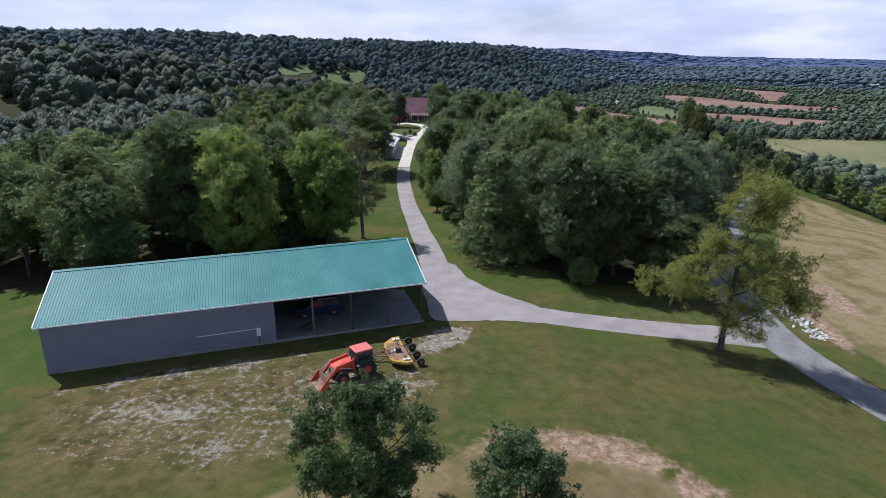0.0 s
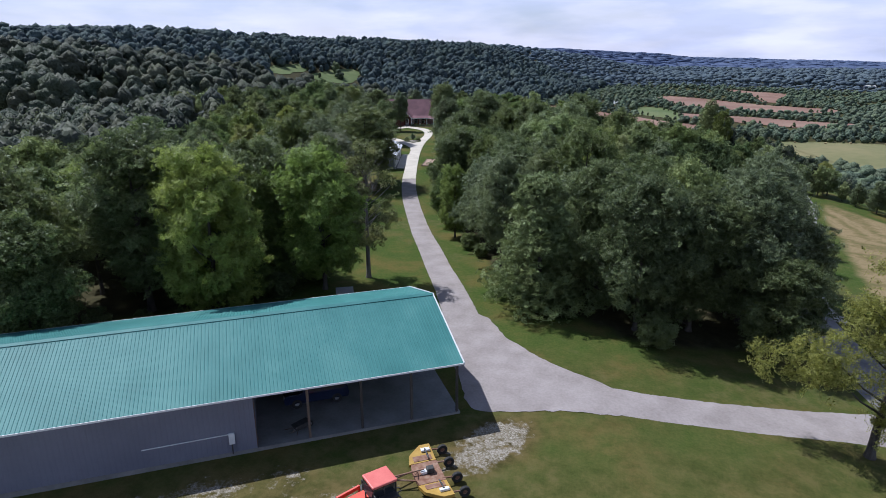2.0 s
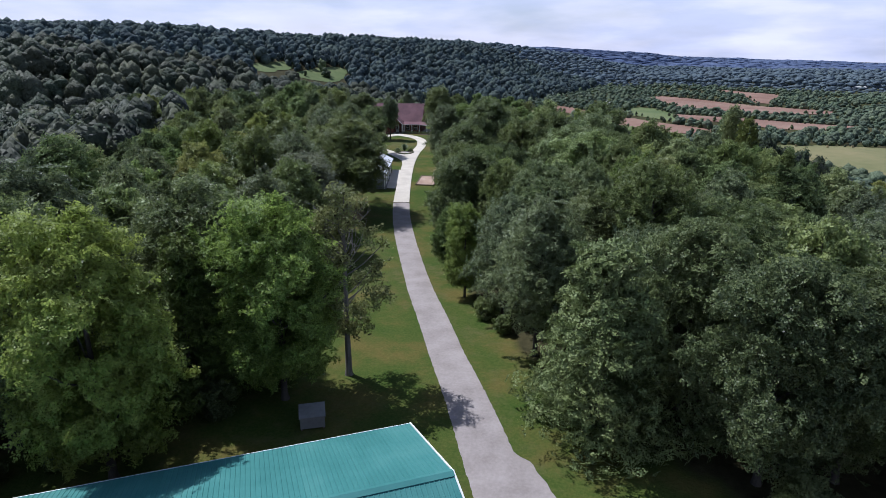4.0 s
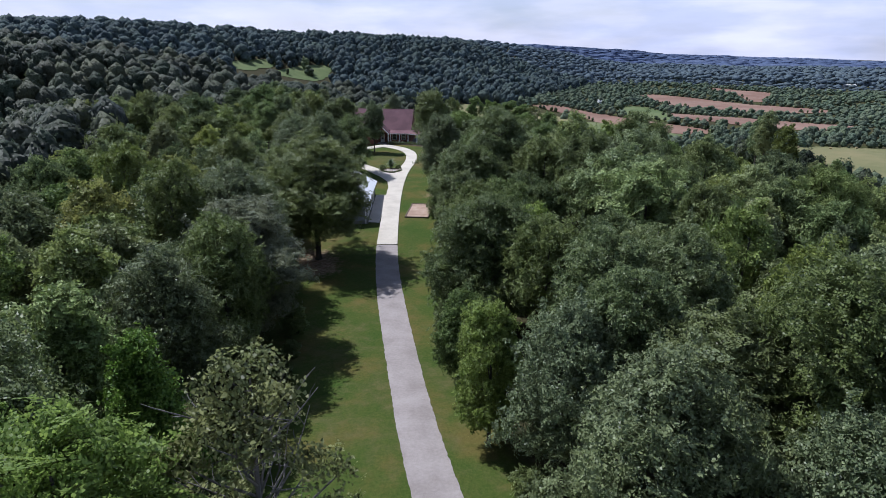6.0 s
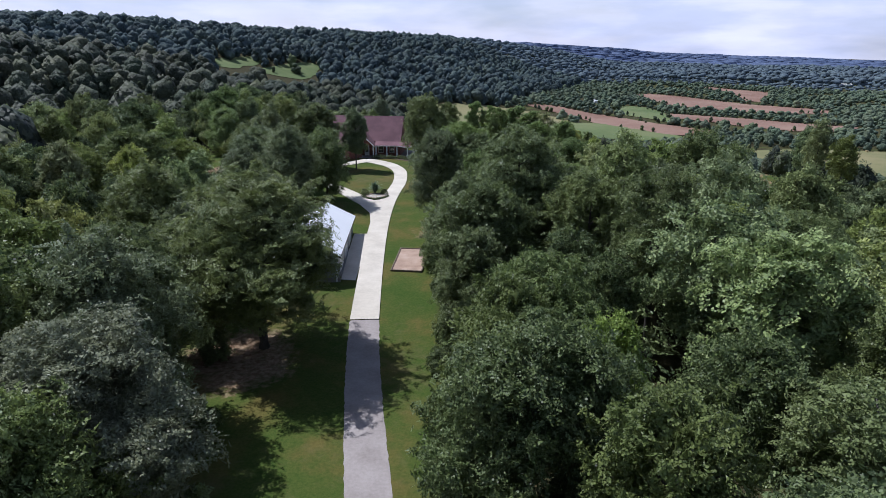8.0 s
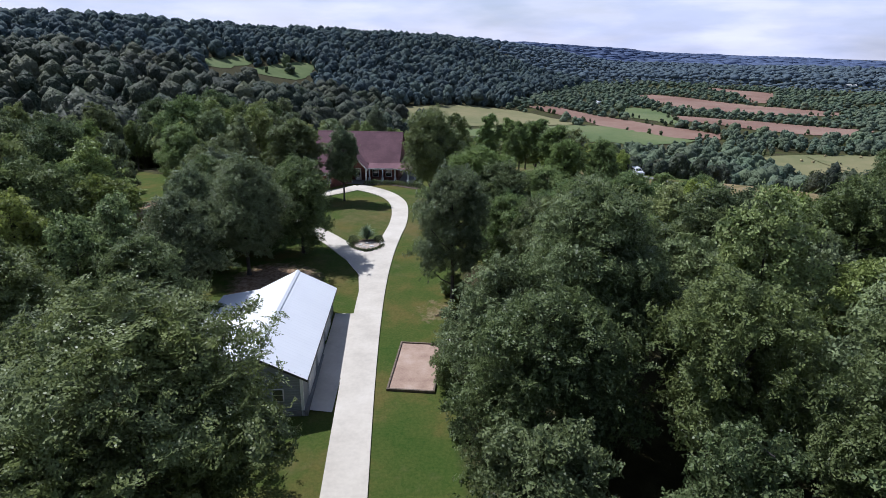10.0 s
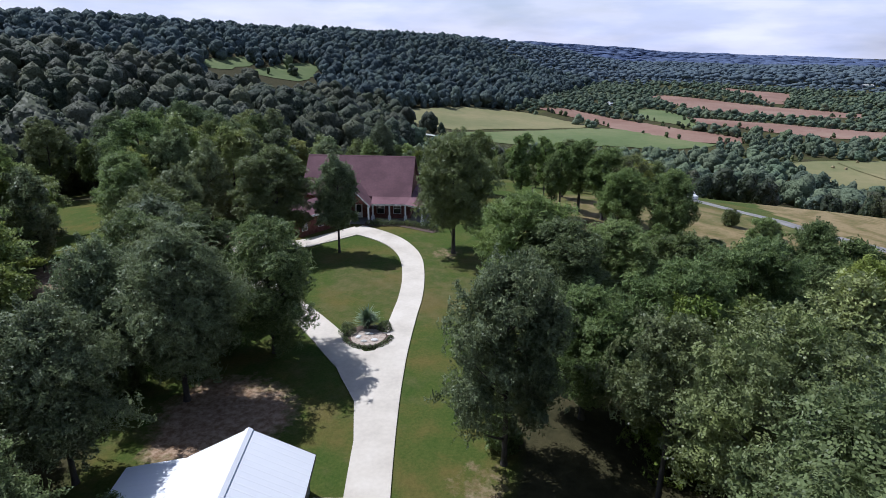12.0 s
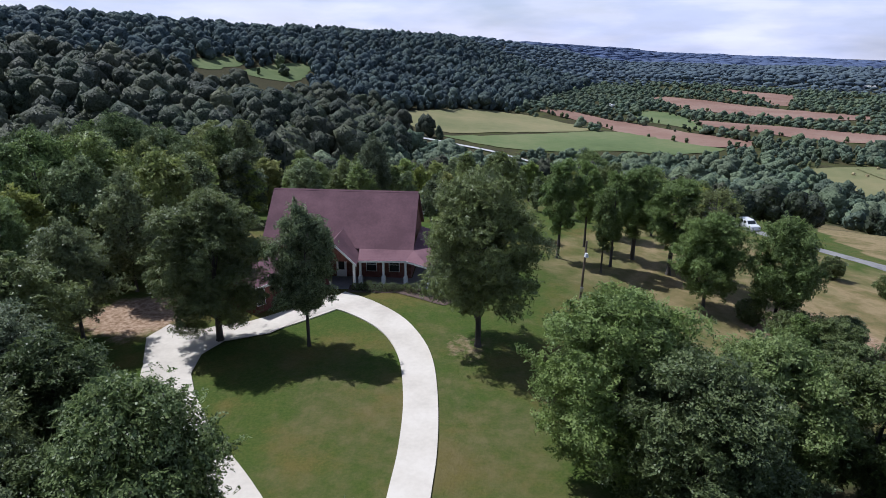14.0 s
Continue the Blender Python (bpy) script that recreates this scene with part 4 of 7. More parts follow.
tree_kind("pear", 9, 2.3, 0.20, 46, 4600, 0.30, LEAF_DARK, 8, "tall")
tree_kind("lawn_oak", 14, 4.4, 0.20, 64, 7400, 0.35, LEAF_DARK, 9, "tall")
# kinds that stand close together, leafy at the top
tree_kind("top_a", 14, 4.0, 0.38, 38, 3740, 0.35, LEAF_OAK, 21)
tree_kind("top_b", 14, 4.3, 0.38, 40, 3910, 0.35, LEAF_DARK, 22)
tree_kind("top_c", 14, 3.3, 0.38, 34, 3400, 0.34, LEAF_OAK, 23, "tall")
tree_kind("top_d", 13, 3.5, 0.36, 36, 3570, 0.34, LEAF_OAK, 24, "tall")
# middle distance kinds
tree_kind("mid_a", 14, 3.9, 0.30, 34, 1450, 0.56, LEAF_MID, 11)
tree_kind("mid_b", 14, 3.7, 0.30, 34, 1450, 0.56, LEAF_MID_DARK, 12)
tree_kind("mid_c", 13, 3.1, 0.26, 32, 1300, 0.56, LEAF_MID, 13, "tall")
tree_kind("mid_d", 13, 3.4, 0.26, 32, 1400, 0.56, LEAF_MID_BRIGHT, 14, "tall")
tree_kind("low_a", 12, 3.6, 0.06, 34, 1450, 0.56, LEAF_MID, 31)
tree_kind("low_b", 12, 3.2, 0.06, 32, 1400, 0.56, LEAF_MID_DARK, 32, "tall")
tree_kind("low_c", 11, 3.2, 0.06, 32, 1400, 0.56, LEAF_MID_BRIGHT, 33)
tree_kind("slender", 12, 2.3, 0.26, 34, 2900, 0.33, LEAF_FRESH, 34, "tall", 0.35)
tree_kind("shrub", 4, 2.2, 0.0, 16, 760, 0.44, LEAF_OAK, 15)

FOREST_LABEL = {"oak_a": "leafy green oak in the dense wood", "oak_b": "dark green oak in the dense wood", "maple": "bright green maple at the wood", "cedar": "pointed green cedar among broadleaf trees", "hickory": "tall slender green hickory", "top_a": "leafy green oak among close crowns", "top_b": "dark green oak among close crowns", "top_c": "slender hickory among close crowns", "top_d": "tall leafy oak among close crowns", "low_a": "leafy tree behind the house", "low_b": "dark tree behind the house", "low_c": "yellow-green tree behind the house", "mid_a": "leafy green tree of the forest", "mid_b": "dark green tree of the forest", "mid_c": "tall dull green forest tree", "mid_d": "yellow-green tree of the forest"}


def scatter(poly, gap, seed, tries=40000):
    """Points in a polygon, no two nearer than about the gap."""
    rng = np.random.RandomState(seed)
    xs, ys = [p[0] for p in poly], [p[1] for p in poly]
    px, py = rng.uniform(min(xs), max(xs), tries), rng.uniform(min(ys), max(ys), tries)
    ok = inside(poly, px, py)
    cells, out = {}, []
    for x, y in zip(px[ok], py[ok]):
        g = (int(x // gap), int(y // gap))
        if all((x - a) ** 2 + (y - b) ** 2 > gap * gap for i in (-1, 0, 1) for j in (-1, 0, 1) for a, b in cells.get((g[0] + i, g[1] + j), ())):
            cells.setdefault(g, []).append((x, y))
            out.append((x, y))
    return out


FLIGHT = [(10, 3), (4.5, 19), (0, 45), (-3.5, 82), (-8, 118), (-13.5, 165)]
SOLO = [
    # behind the barn
    (-20.3, 67.5, 16.6, "maple", 0.95, "tall bright green maple behind the barn"), (-13.0, 76.5, 15.0, "maple", 1.0, "bright green maple behind the barn"), (-28.3, 70.0, 17.4, "hickory", 1.15, "tall dark tree behind the barn"),
    (-30.5, 77.5, 16.0, "oak_b", 1.0, "dark leafy oak behind the barn"), (-21.0, 81.0, 15.6, "oak_a", 1.05, "leafy oak behind the barn"), (-33.0, 60.5, 13.0, "oak_a", 1.1, "leafy oak at the corner of the barn"), (-38.0, 66.0, 15.0, "oak_b", 1.1, "dark oak at the edge of the wood"),
    (-9.2, 80.2, 15.2, "dying", 1.0, "thinly leafed tree with bare dead branches"), (29.6, 55.2, 17.0, "locust", 1.0, "airy yellow-green tree on the lawn beside the lane"),
    (2.8, 30.8, 8.6, "lawn_hickory", 1.08, "dark leafy tree on the front lawn"), (11.4, 28.6, 7.2, "lawn_hickory", 1.05, "small leafy tree by the clay bank"),
    # left of the drive
    (-21.5, 98.0, 12.2, "oak_b", 1.0, "dark oak beside the drive"), (-22.2, 112.4, 12.7, "ash", 1.4, "broad grey-green tree beside the drive"),
    (-21.9, 136.2, 15.4, "oak_b", 1.42, "large dark oak beside the driveway"), (-30.0, 133.0, 9.6, "ash", 1.2, "grey-green tree behind a large oak"), (-36.0, 147.4, 13.0, "oak_b", 1.1, "dark oak in the wood beside the garage"),
    (-32.0, 157.0, 10.5, "oak_a", 1.0, "leafy oak behind the white garage"), (-33.0, 165.5, 11.0, "oak_b", 1.0, "dark oak behind the white garage"),
    (-26.1, 180.6, 11.8, "oak_a", 1.02, "spreading oak beside the concrete loop"), (-30.2, 173.8, 12.4, "oak_b", 1.0, "dark spreading oak near the white garage"), (-35.5, 174.5, 11.2, "oak_b", 0.9, "dark oak near the white garage"),
    (-34.5, 181.2, 10.2, "oak_b", 1.1, "dense dark oak near the white garage"), (-30.6, 180.4, 8.0, "oak_a", 1.15, "low leafy oak near the white garage"), (-37.5, 183.4, 11.2, "oak_a", 1.0, "leafy oak at the edge of the yard"), (-34.0, 187.4, 9.4, "hickory", 1.2, "dark leafy tree beside the concrete loop"),
    (-39.0, 189.2, 10.0, "oak_b", 1.3, "dense dark oak beside the concrete loop"), (-42.5, 196.0, 9.8, "oak_b", 1.25, "dark oak at the edge of the yard"), (-44.0, 204.5, 9.6, "oak_b", 0.95, "dark oak at the edge of the yard"), (-51.4, 206.5, 11.2, "fresh", 1.1, "light green tree at the edge of the yard"),
    (-25.9, 204.4, 11.2, "pear", 0.78, "narrow dark green tree on the lawn island"), (-33.1, 204.8, 12.2, "hickory", 1.36, "leafy tree beside the garage drive"), (-12.7, 205.1, 13.8, "lawn_oak", 1.02, "tall dark oak on the front lawn"),
    # wood right of the drive
    (17.4, 70.8, 14.9, "oak_a", 0.95, "leafy oak at the front of the wood"), (22.5, 72.0, 14.0, "oak_a", 1.1, "leafy oak at the front of the wood"), (28.0, 75.0, 14.5, "oak_b", 1.1, "dark oak at the corner of the wood"), (32.0, 83.6, 15.3, "oak_b", 1.05, "tall dark oak at the corner of the wood"),
    (28.8, 68.6, 9.4, "oak_a", 1.25, "low leafy oak at the corner of the wood"), (33.4, 76.5, 10.5, "oak_b", 1.0, "dark oak beside the farm lane"),
    (34.6, 91.0, 13.5, "oak_b", 0.9, "dark oak beside the farm lane"), (38.5, 100.0, 13.0, "oak_a", 0.9, "leafy oak beside the farm lane"), (44.5, 111.0, 12.5, "oak_b", 0.9, "dark oak beside the farm lane"), (50.5, 123.0, 11.5, "oak_a", 0.9, "leafy oak beside the farm lane"), (57.5, 136.0, 10.8, "oak_b", 0.9, "dark oak beside the farm lane"),
    (14.8, 78.0, 14.6, "oak_a", 0.98, "broad olive green oak at the edge of the wood"), (8.8, 75.0, 13.4, "cedar", 1.35, "pointed bright green cedar at the edge of the wood"), (5.2, 84.6, 12.9, "oak_b", 0.95, "dark oak at the edge of the wood"), (9.6, 91.2, 12.0, "oak_b", 1.25, "broad dark oak at the edge of the wood"),
    (20.5, 88.5, 14.4, "oak_a", 1.2, "broad olive green oak in the wood"), (6.2, 101.2, 14.2, "oak_a", 0.95, "leafy oak in the wood"), (11.0, 101.5, 13.8, "oak_b", 0.9, "dark oak in the wood"), (17.7, 116.7, 15.4, "hickory", 0.95, "tall pointed tree in the wood"),
    (-1.1, 97.4, 10.0, "maple", 0.78, "small yellow-green maple beside the drive"), (-3.0, 104.5, 8.2, "fresh", 0.9, "small leafy tree beside the drive"), (0.3, 125.2, 13.4, "oak_a", 1.0, "leafy oak beside the drive"), (3.4, 117.9, 12.0, "maple", 0.62, "yellow-green tree inside the wood"),
    (18.3, 131.0, 16.5, "oak_a", 1.0, "leafy oak in the wood"), (22.0, 158.4, 17.4, "hickory", 1.1, "tall pointed tree in the wood"), (0.8, 150.7, 17.5, "oak_a", 1.0, "tall dark oak in the wood"), (-3.2, 142.0, 14.0, "oak_a", 1.0, "leafy oak beside the drive"),
    (-8.5, 168.4, 13.0, "lawn_oak", 0.85, "tall dark tree at the lawn's edge"), (-3.1, 173.4, 9.6, "fresh", 1.2, "light green leafy tree at the lawn beside the wood"), (5.9, 167.4, 11.2, "fresh", 1.25, "light green tree in the wood"), (3.2, 176.2, 11.0, "fresh", 1.2, "light green tree in the wood"),
    (17.1, 178.6, 12.0, "maple", 0.8, "yellow-green tree at the far side of the wood"), (10.6, 181.6, 11.6, "fresh", 1.1, "leafy tree at the corner of the wood"),
    (-5.6, 190.4, 11.2, "fresh", 1.35, "bright green leafy tree at the wood's corner"), (-3.0, 185.4, 10.6, "oak_a", 1.15, "leafy oak at the corner of the wood"), (2.4, 190.5, 9.4, "fresh", 1.25, "leafy tree at the corner of the wood"), (8.0, 190, 9.0, "hickory", 1.2, "leafy tree at the corner of the wood"),
    (62.5, 183.0, 6.0, "low_c", 1.0, "small yellow-green tree beside the farm lane"),
    # the dry slope
    (-3.3, 228.1, 11.8, "slender", 0.95, "slender tree on the dry slope"), (0.9, 234.6, 11.0, "slender", 0.85, "slender tree on the dry slope"), (0.8, 224.2, 9.5, "slender", 0.7, "slender tree on the dry slope"), (2.4, 226.8, 11.0, "slender", 0.9, "slender tree on the dry slope"), (5.9, 231.0, 11.6, "slender", 1.4, "leafy green tree on the dry slope"),
    (9.3, 217.3, 9.6, "fresh", 1.05, "leafy green tree on the dry slope"), (11.5, 223.0, 11.2, "dying", 1.3, "half bare grey tree on the dry slope"), (8.6, 226.0, 11.0, "slender", 1.45, "leafy tree on the dry slope"), (14.6, 214.2, 10.6, "fresh", 0.9, "leafy green tree above the farm road"),
    (9.0, 200.0, 7.0, "slender", 1.1, "small airy tree on the dry slope"), (22.0, 205.0, 8.0, "slender", 1.2, "leafy tree above the farm road"), (27.0, 203.0, 8.5, "fresh", 0.95, "leafy tree above the farm road"),
    (5.0, 242.0, 10.0, "low_b", 0.9, "dark tree down the slope"), (12.5, 246.0, 9.0, "low_a", 0.9, "leafy tree down the slope"), (-27.7, 251.5, 11.6, "oak_b", 0.75, "dark tree behind the house"), (-9.5, 238.0, 10.5, "mid_b", 0.85, "slender dark tree behind the house"), (-14.0, 245.0, 9.5, "mid_c", 0.8, "slender green tree behind the house"),
    (37.4, 417.0, 17.0, "mid_a", 1.5, "large round tree in the valley"),
]


def clear_of_solo(x, y, gap):
    return all(math.hypot(x - s[0], y - s[1]) > gap for s in SOLO)


for x, y, h, key, wide, label in SOLO:
    plant(key, x, y, h, -24 if key == "locust" else (x * 37 + y * 11) % 360, label, wide=wide)
rng = np.random.RandomState(6)
for poly, side in ((WOODS_RIGHT[1:20], 1), (WOODS_LEFT[2:15], -1)):
    row = densify(poly, 1.0)
    last = None
    for i in range(1, len(row) - 1):
        if last is not None and (row[i] - last).length < 4.9:
            continue
        last = row[i].copy()
        t = (row[i + 1] - row[i - 1]).normalized()
        q = row[i] + (Vector((t.y, -t.x)) if side > 0 else Vector((-t.y, t.x))) * rng.uniform(2.4, 3.8)
        if not inside(WOODS_RIGHT if side > 0 else WOODS_LEFT, np.array([q.x]), np.array([q.y]))[0]:
            q = 2 * row[i] - q
        d = float(near_line(FLIGHT, q.x, q.y))
        if not clear_of_solo(q.x, q.y, 5.2) or d > 78 or (q - Vector((-22, 136.5))).length < 6:
            continue
        key = ["oak_a", "oak_b", "hickory", "maple", "oak_b", "oak_a", "cedar"][rng.randint(7)] if d < 45 else ["mid_a", "mid_b", "mid_c"][rng.randint(3)]
        if key == "maple" and q.y > 86:
            key = "oak_b"
        if side < 0 and q.y < 84 and key == "oak_b":
            key = "oak_a"
        plant(key, q.x, q.y, rng.uniform(11, 15) * (0.75 if key == "cedar" else 1) * (1.14 if side < 0 and q.y < 84 else 0.8 if side < 0 and q.y > 138 else 1), rng.uniform(0, 360), FOREST_LABEL[key], wide=rng.uniform(0.85, 1.1), group="trees of the wood")
rng = np.random.RandomState(5)
BEHIND = [(-48, 242), (-38, 238), (-22, 241), (-10, 250), (16, 254), (32, 268), (36, 300), (0, 310), (-60, 300)]
LAWN_EDGE = [(-42, 190), (-43, 215), (-44, 241), (-66, 243), (-68, 186), (-52, 180)]
for poly, seed, gap in ((LAWN_EDGE, 24, 5.2), (WOODS_RIGHT, 21, 5.2), (WOODS_LEFT, 22, 5.4), (BEHIND, 23, 6.5)):
    for x, y in scatter(poly, gap, seed):
        d = float(near_line(FLIGHT, x, y))
        if poly not in (BEHIND, LAWN_EDGE) and (d > (78 if x < 0 and y < 108 else 72 if x > 0 else 52) or y < 50 or float(near_line(poly + poly[:1], x, y)) < 6.0):
            continue
        if not clear_of_solo(x, y, 4.6) or float(near_line(GLADE, x, y)) < 4.8 or (poly is WOODS_LEFT and inside(LAWN_EDGE, np.array([x]), np.array([y]))[0]):
            continue
        if d < 21:
            key = ["top_a", "top_b", "top_c", "top_d", "top_a", "top_b", "top_c", "cedar"][rng.randint(8)]
        else:
            key = ["mid_a", "mid_b", "mid_c", "mid_a", "mid_b", "mid_d"][rng.randint(6)] if poly not in (BEHIND, LAWN_EDGE) else ["low_a", "low_b", "low_c"][rng.randint(3)]
        h = rng.uniform(10.5, 16.0) if poly not in (BEHIND, LAWN_EDGE) else rng.uniform(5.5, 9.0) if poly is BEHIND else rng.uniform(8.5, 12.5)
        if key == "cedar":
            h *= 0.8
        if poly is WOODS_RIGHT:
            h *= float(np.interp(x, [28, 55], [1.0, 0.72])) * float(np.interp(y, [105, 125, 158, 176], [1.0, 1.14, 1.08, 0.78]))
        if poly is WOODS_LEFT and y > 138:
            h *= 0.82 if y < 166 and x > -37 else 0.88
        turn, wide = rng.uniform(0, 360), rng.uniform(0.75, 1.25)
        if d < 17:
            h, wide = min(h, 13.4 if y < 118 else 15.5), min(wide, 1.05)
        if d > 34 and poly in (WOODS_RIGHT, WOODS_LEFT):
            STAND.append((key, x, y, h, turn, wide))
        else:
            plant(key, x, y, h, turn, FOREST_LABEL[key], wide=wide, group="trees of the wood")


def forest_stand(entries):
    """The trees deep in the wood, too many to count: crowns in one object, trunks in another."""
    leaves, own, verts, faces, k = [], [], [], [], 0
    rng = np.random.RandomState(77)
    for key, x, y, h, turn, wide in entries:
        quads, tv, tf = SHAPES[key]
        f = h / TREES[key][2]
        c, s = math.cos(radians(turn)), math.sin(radians(turn))
        m = np.array([[c, -s, 0], [s, c, 0], [0, 0, 1]]) @ np.diag([f * wide, f * wide, f])
        at = np.array([x, y, float(ground_z(x, y)) - 0.08])
        leaves.append(quads @ m.T + at)
        own.append(np.full(len(quads), rng.uniform()))
        verts.append(tv @ m.T + at)
        faces.append(tf + k)
        k += len(tv)
    me = quad_mesh("forest_stand", np.concatenate(leaves), LEAF_STAND)
    kin = me.attributes.new("kin", "FLOAT", "FACE")
    kin.data.foreach_set("value", np.concatenate(own).astype(np.float32))
    tagged(new("forest_stand", me), "close leafy crowns deep in the wood", "woods", kind="stuff")
    ob = mesh_object("forest_trunk_stand", np.concatenate(verts).tolist(), np.concatenate(faces).tolist(), BARK, smooth=True)
    tagged(ob, "close dark trunks deep in the wood", "woods", kind="stuff")


for poly in (WOODS_RIGHT, WOODS_LEFT):
    n = len(poly)
    for i in range(n):
        a, b = Vector(poly[i]), Vector(poly[(i + 1) % n])
        k = int((b - a).length / (3.2 if poly is WOODS_LEFT and a.y < 82 else 6.0))
        for s in range(k):
            q = a.lerp(b, (s + rng.uniform(0.2, 0.8)) / max(1, k))
            q += Vector((-(b - a).y, (b - a).x)).normalized() * (1.2 if poly is WOODS_LEFT else -1.2) * -1
            if float(near_line(FLIGHT, q.x, q.y)) < 42 and q.y > 62:
                plant("shrub", q.x, q.y, rng.uniform(1.2, 3.2), rng.uniform(0, 360), "leafy shrub at the edge of the wood", name="shrub", wide=rng.uniform(0.8, 1.2), group="shrubs along the wood")


rng = np.random.RandomState(19)
for q in densify([(72, 162), (77, 157), (82, 149), (85.5, 138), (88.5, 127), (93, 113), (99, 101)], 3.4):
    for off in (1.5, 6.0):
        kind = ["low_a", "low_b", "low_c"][rng.randint(3)]
        plant(kind, q.x + off + rng.normal() * 0.8, q.y + off * 0.4 + rng.normal() * 0.8, rng.uniform(3.6, 7.5), rng.uniform(0, 360), "leafy small tree in the hedge beyond the hay slope", wide=rng.uniform(1.0, 1.4), group="trees of the hedge")
for x, y, h in ((14.5, 211.0, 3.0), (17.0, 209.0, 3.6), (19.5, 211.5, 2.8), (22.0, 207.0, 3.4), (25.0, 210.5, 3.0), (12.5, 214.5, 2.4), (28.0, 213.0, 3.2), (16.0, 205.0, 3.2), (20.0, 203.5, 3.0), (24.0, 202.0, 3.8), (31.0, 208.0, 3.4), (33.0, 226.0, 3.0), (37.0, 222.0, 3.4), (30.0, 232.0, 2.8)):
    plant("shrub", x, y, h, (x * 53 + y * 17) % 360, "leafy green bush on the dry slope", name="shrub", wide=1.0 + (x * 7 % 3) * 0.12, group="bushes on the slope")


def lump_shapes(lobes, count, seed):
    """Uneven crowns of a few ragged lobes, of radius about one: their points and triangles."""
    shapes = []
    rng = np.random.RandomState(seed + 400)
    for k in range(count):
        bm = bmesh.new()
        turn = rng.uniform(0, 6.28)
        for i in range(lobes):
            z = -0.45 + 1.05 * i / max(1, lobes - 1) if lobes > 1 else 0.0
            out = rng.uniform(0.20, 0.52) * (1 - 0.75 * max(0.0, z)) if lobes > 1 else 0.0
            a, size = turn + i * 2.4 + rng.uniform(-0.5, 0.5), rng.uniform(0.55, 0.80) * (1 - 0.30 * max(0.0, z)) if lobes > 1 else 1.0
            made = bmesh.ops.create_icosphere(bm, subdivisions=1, radius=size)["verts"]
            for v in made:
                v.co *= 1 + rng.uniform(-0.30, 0.24)
                v.co += Vector((out * math.cos(a), out * math.sin(a), z))
        bm.verts.index_update()
        shapes.append((np.array([v.co[:] for v in bm.verts]), np.array([[v.index for v in f.verts] for f in bm.faces])))
        bm.free()
    return shapes


def tri_mesh(name, verts, faces, mat):
    """A smooth mesh from arrays of points and triangles."""
    me = bpy.data.meshes.new(name)
    me.vertices.add(len(verts))
    me.vertices.foreach_set("co", np.ascontiguousarray(verts, dtype=np.float32).ravel())
    me.loops.add(3 * len(faces))
    me.loops.foreach_set("vertex_index", np.ascontiguousarray(faces, dtype=np.int32).ravel())
    me.polygons.add(len(faces))
    me.polygons.foreach_set("loop_start", np.arange(0, 3 * len(faces), 3, dtype=np.int32))
    me.polygons.foreach_set("use_smooth", np.ones(len(faces), dtype=bool))
    me.materials.append(mat)
    me.update(calc_edges=True)
    return me


def woods(name, pts, heights, mat, label, seed, spread=0.36, lobes=1, least=0.0, tall=0.5, sprays=0, spray=0.5, core=1.0, spray_mat=None):
    """A far wood: one object of many uneven crowns, with leafy sprays standing out of them where it is near."""
    rng = np.random.RandomState(seed)
    pts, heights = np.asarray(pts, float), np.asarray(heights, float)
    m = len(pts)
    z = ground_z(pts[:, 0], pts[:, 1])
    r = np.maximum(heights * spread, least) * rng.uniform(0.62, 1.38, m)
    own = rng.uniform(0, 1, m)
    shapes = lump_shapes(lobes, 16, seed)
    verts, faces, kins, leafs, leaf_kins, k = [], [], [], [], [], 0
    for i in range(m):
        sv, sf = shapes[rng.randint(len(shapes))]
        a = rng.uniform(0, 6.28)
        c, s = math.cos(a), math.sin(a)
        p = np.stack([(sv[:, 0] * c - sv[:, 1] * s) * r[i], (sv[:, 0] * s + sv[:, 1] * c) * r[i], sv[:, 2] * heights[i] * tall], 1)
        at = np.array([pts[i, 0], pts[i, 1], z[i] + heights[i] * (1 - tall * 0.94)])
        verts.append(p * core + at)
        faces.append(sf + k)
        kins.append(np.full(len(sf), own[i]))
        k += len(sv)
        if sprays:
            tri = sf[rng.randint(0, len(sf), sprays)]
            w = rng.dirichlet((1, 1, 1), sprays)
            q = (p[tri] * w[..., None]).sum(1)
            n = q / np.maximum(1e-6, np.linalg.norm(q, axis=1, keepdims=True))
            leafs.append(cards(q + n * rng.uniform(-0.1, 0.35, (sprays, 1)) + at, n + rng.normal(size=n.shape) * 0.5 + np.array([0, 0, 0.2]), spray, rng, 0.7))
            leaf_kins.append(np.full(sprays, own[i]))
    me = tri_mesh(name, np.concatenate(verts), np.concatenate(faces), mat)
    me.attributes.new("kin", "FLOAT", "FACE").data.foreach_set("value", np.concatenate(kins).astype(np.float32))
    ob = tagged(new(name, me), label, "woods", kind="stuff")
    if sprays:
        me = quad_mesh("leaf_sprays", np.concatenate(leafs), spray_mat or mat)
        me.attributes.new("kin", "FLOAT", "FACE").data.foreach_set("value", np.concatenate(leaf_kins).astype(np.float32))
        o = tagged(new("leaf_sprays", me), kind="stuff")
        o.parent = ob
    return ob


COUNTRY_ROAD = [(-140, 693), (-100, 667), (-88, 662), (-53, 653), (-12, 613), (26, 560), (47, 541), (80, 507), (140, 474)]


def in_valley(x, y):
    """The open valley floor, where only hedges and thickets grow."""
    return (x > 1.12 * (-75 + 0.33 * (y / 1.12 - 430))) & (y > 300) & (np.hypot(x, y) < 1600) & (spur(x, y) < -38)


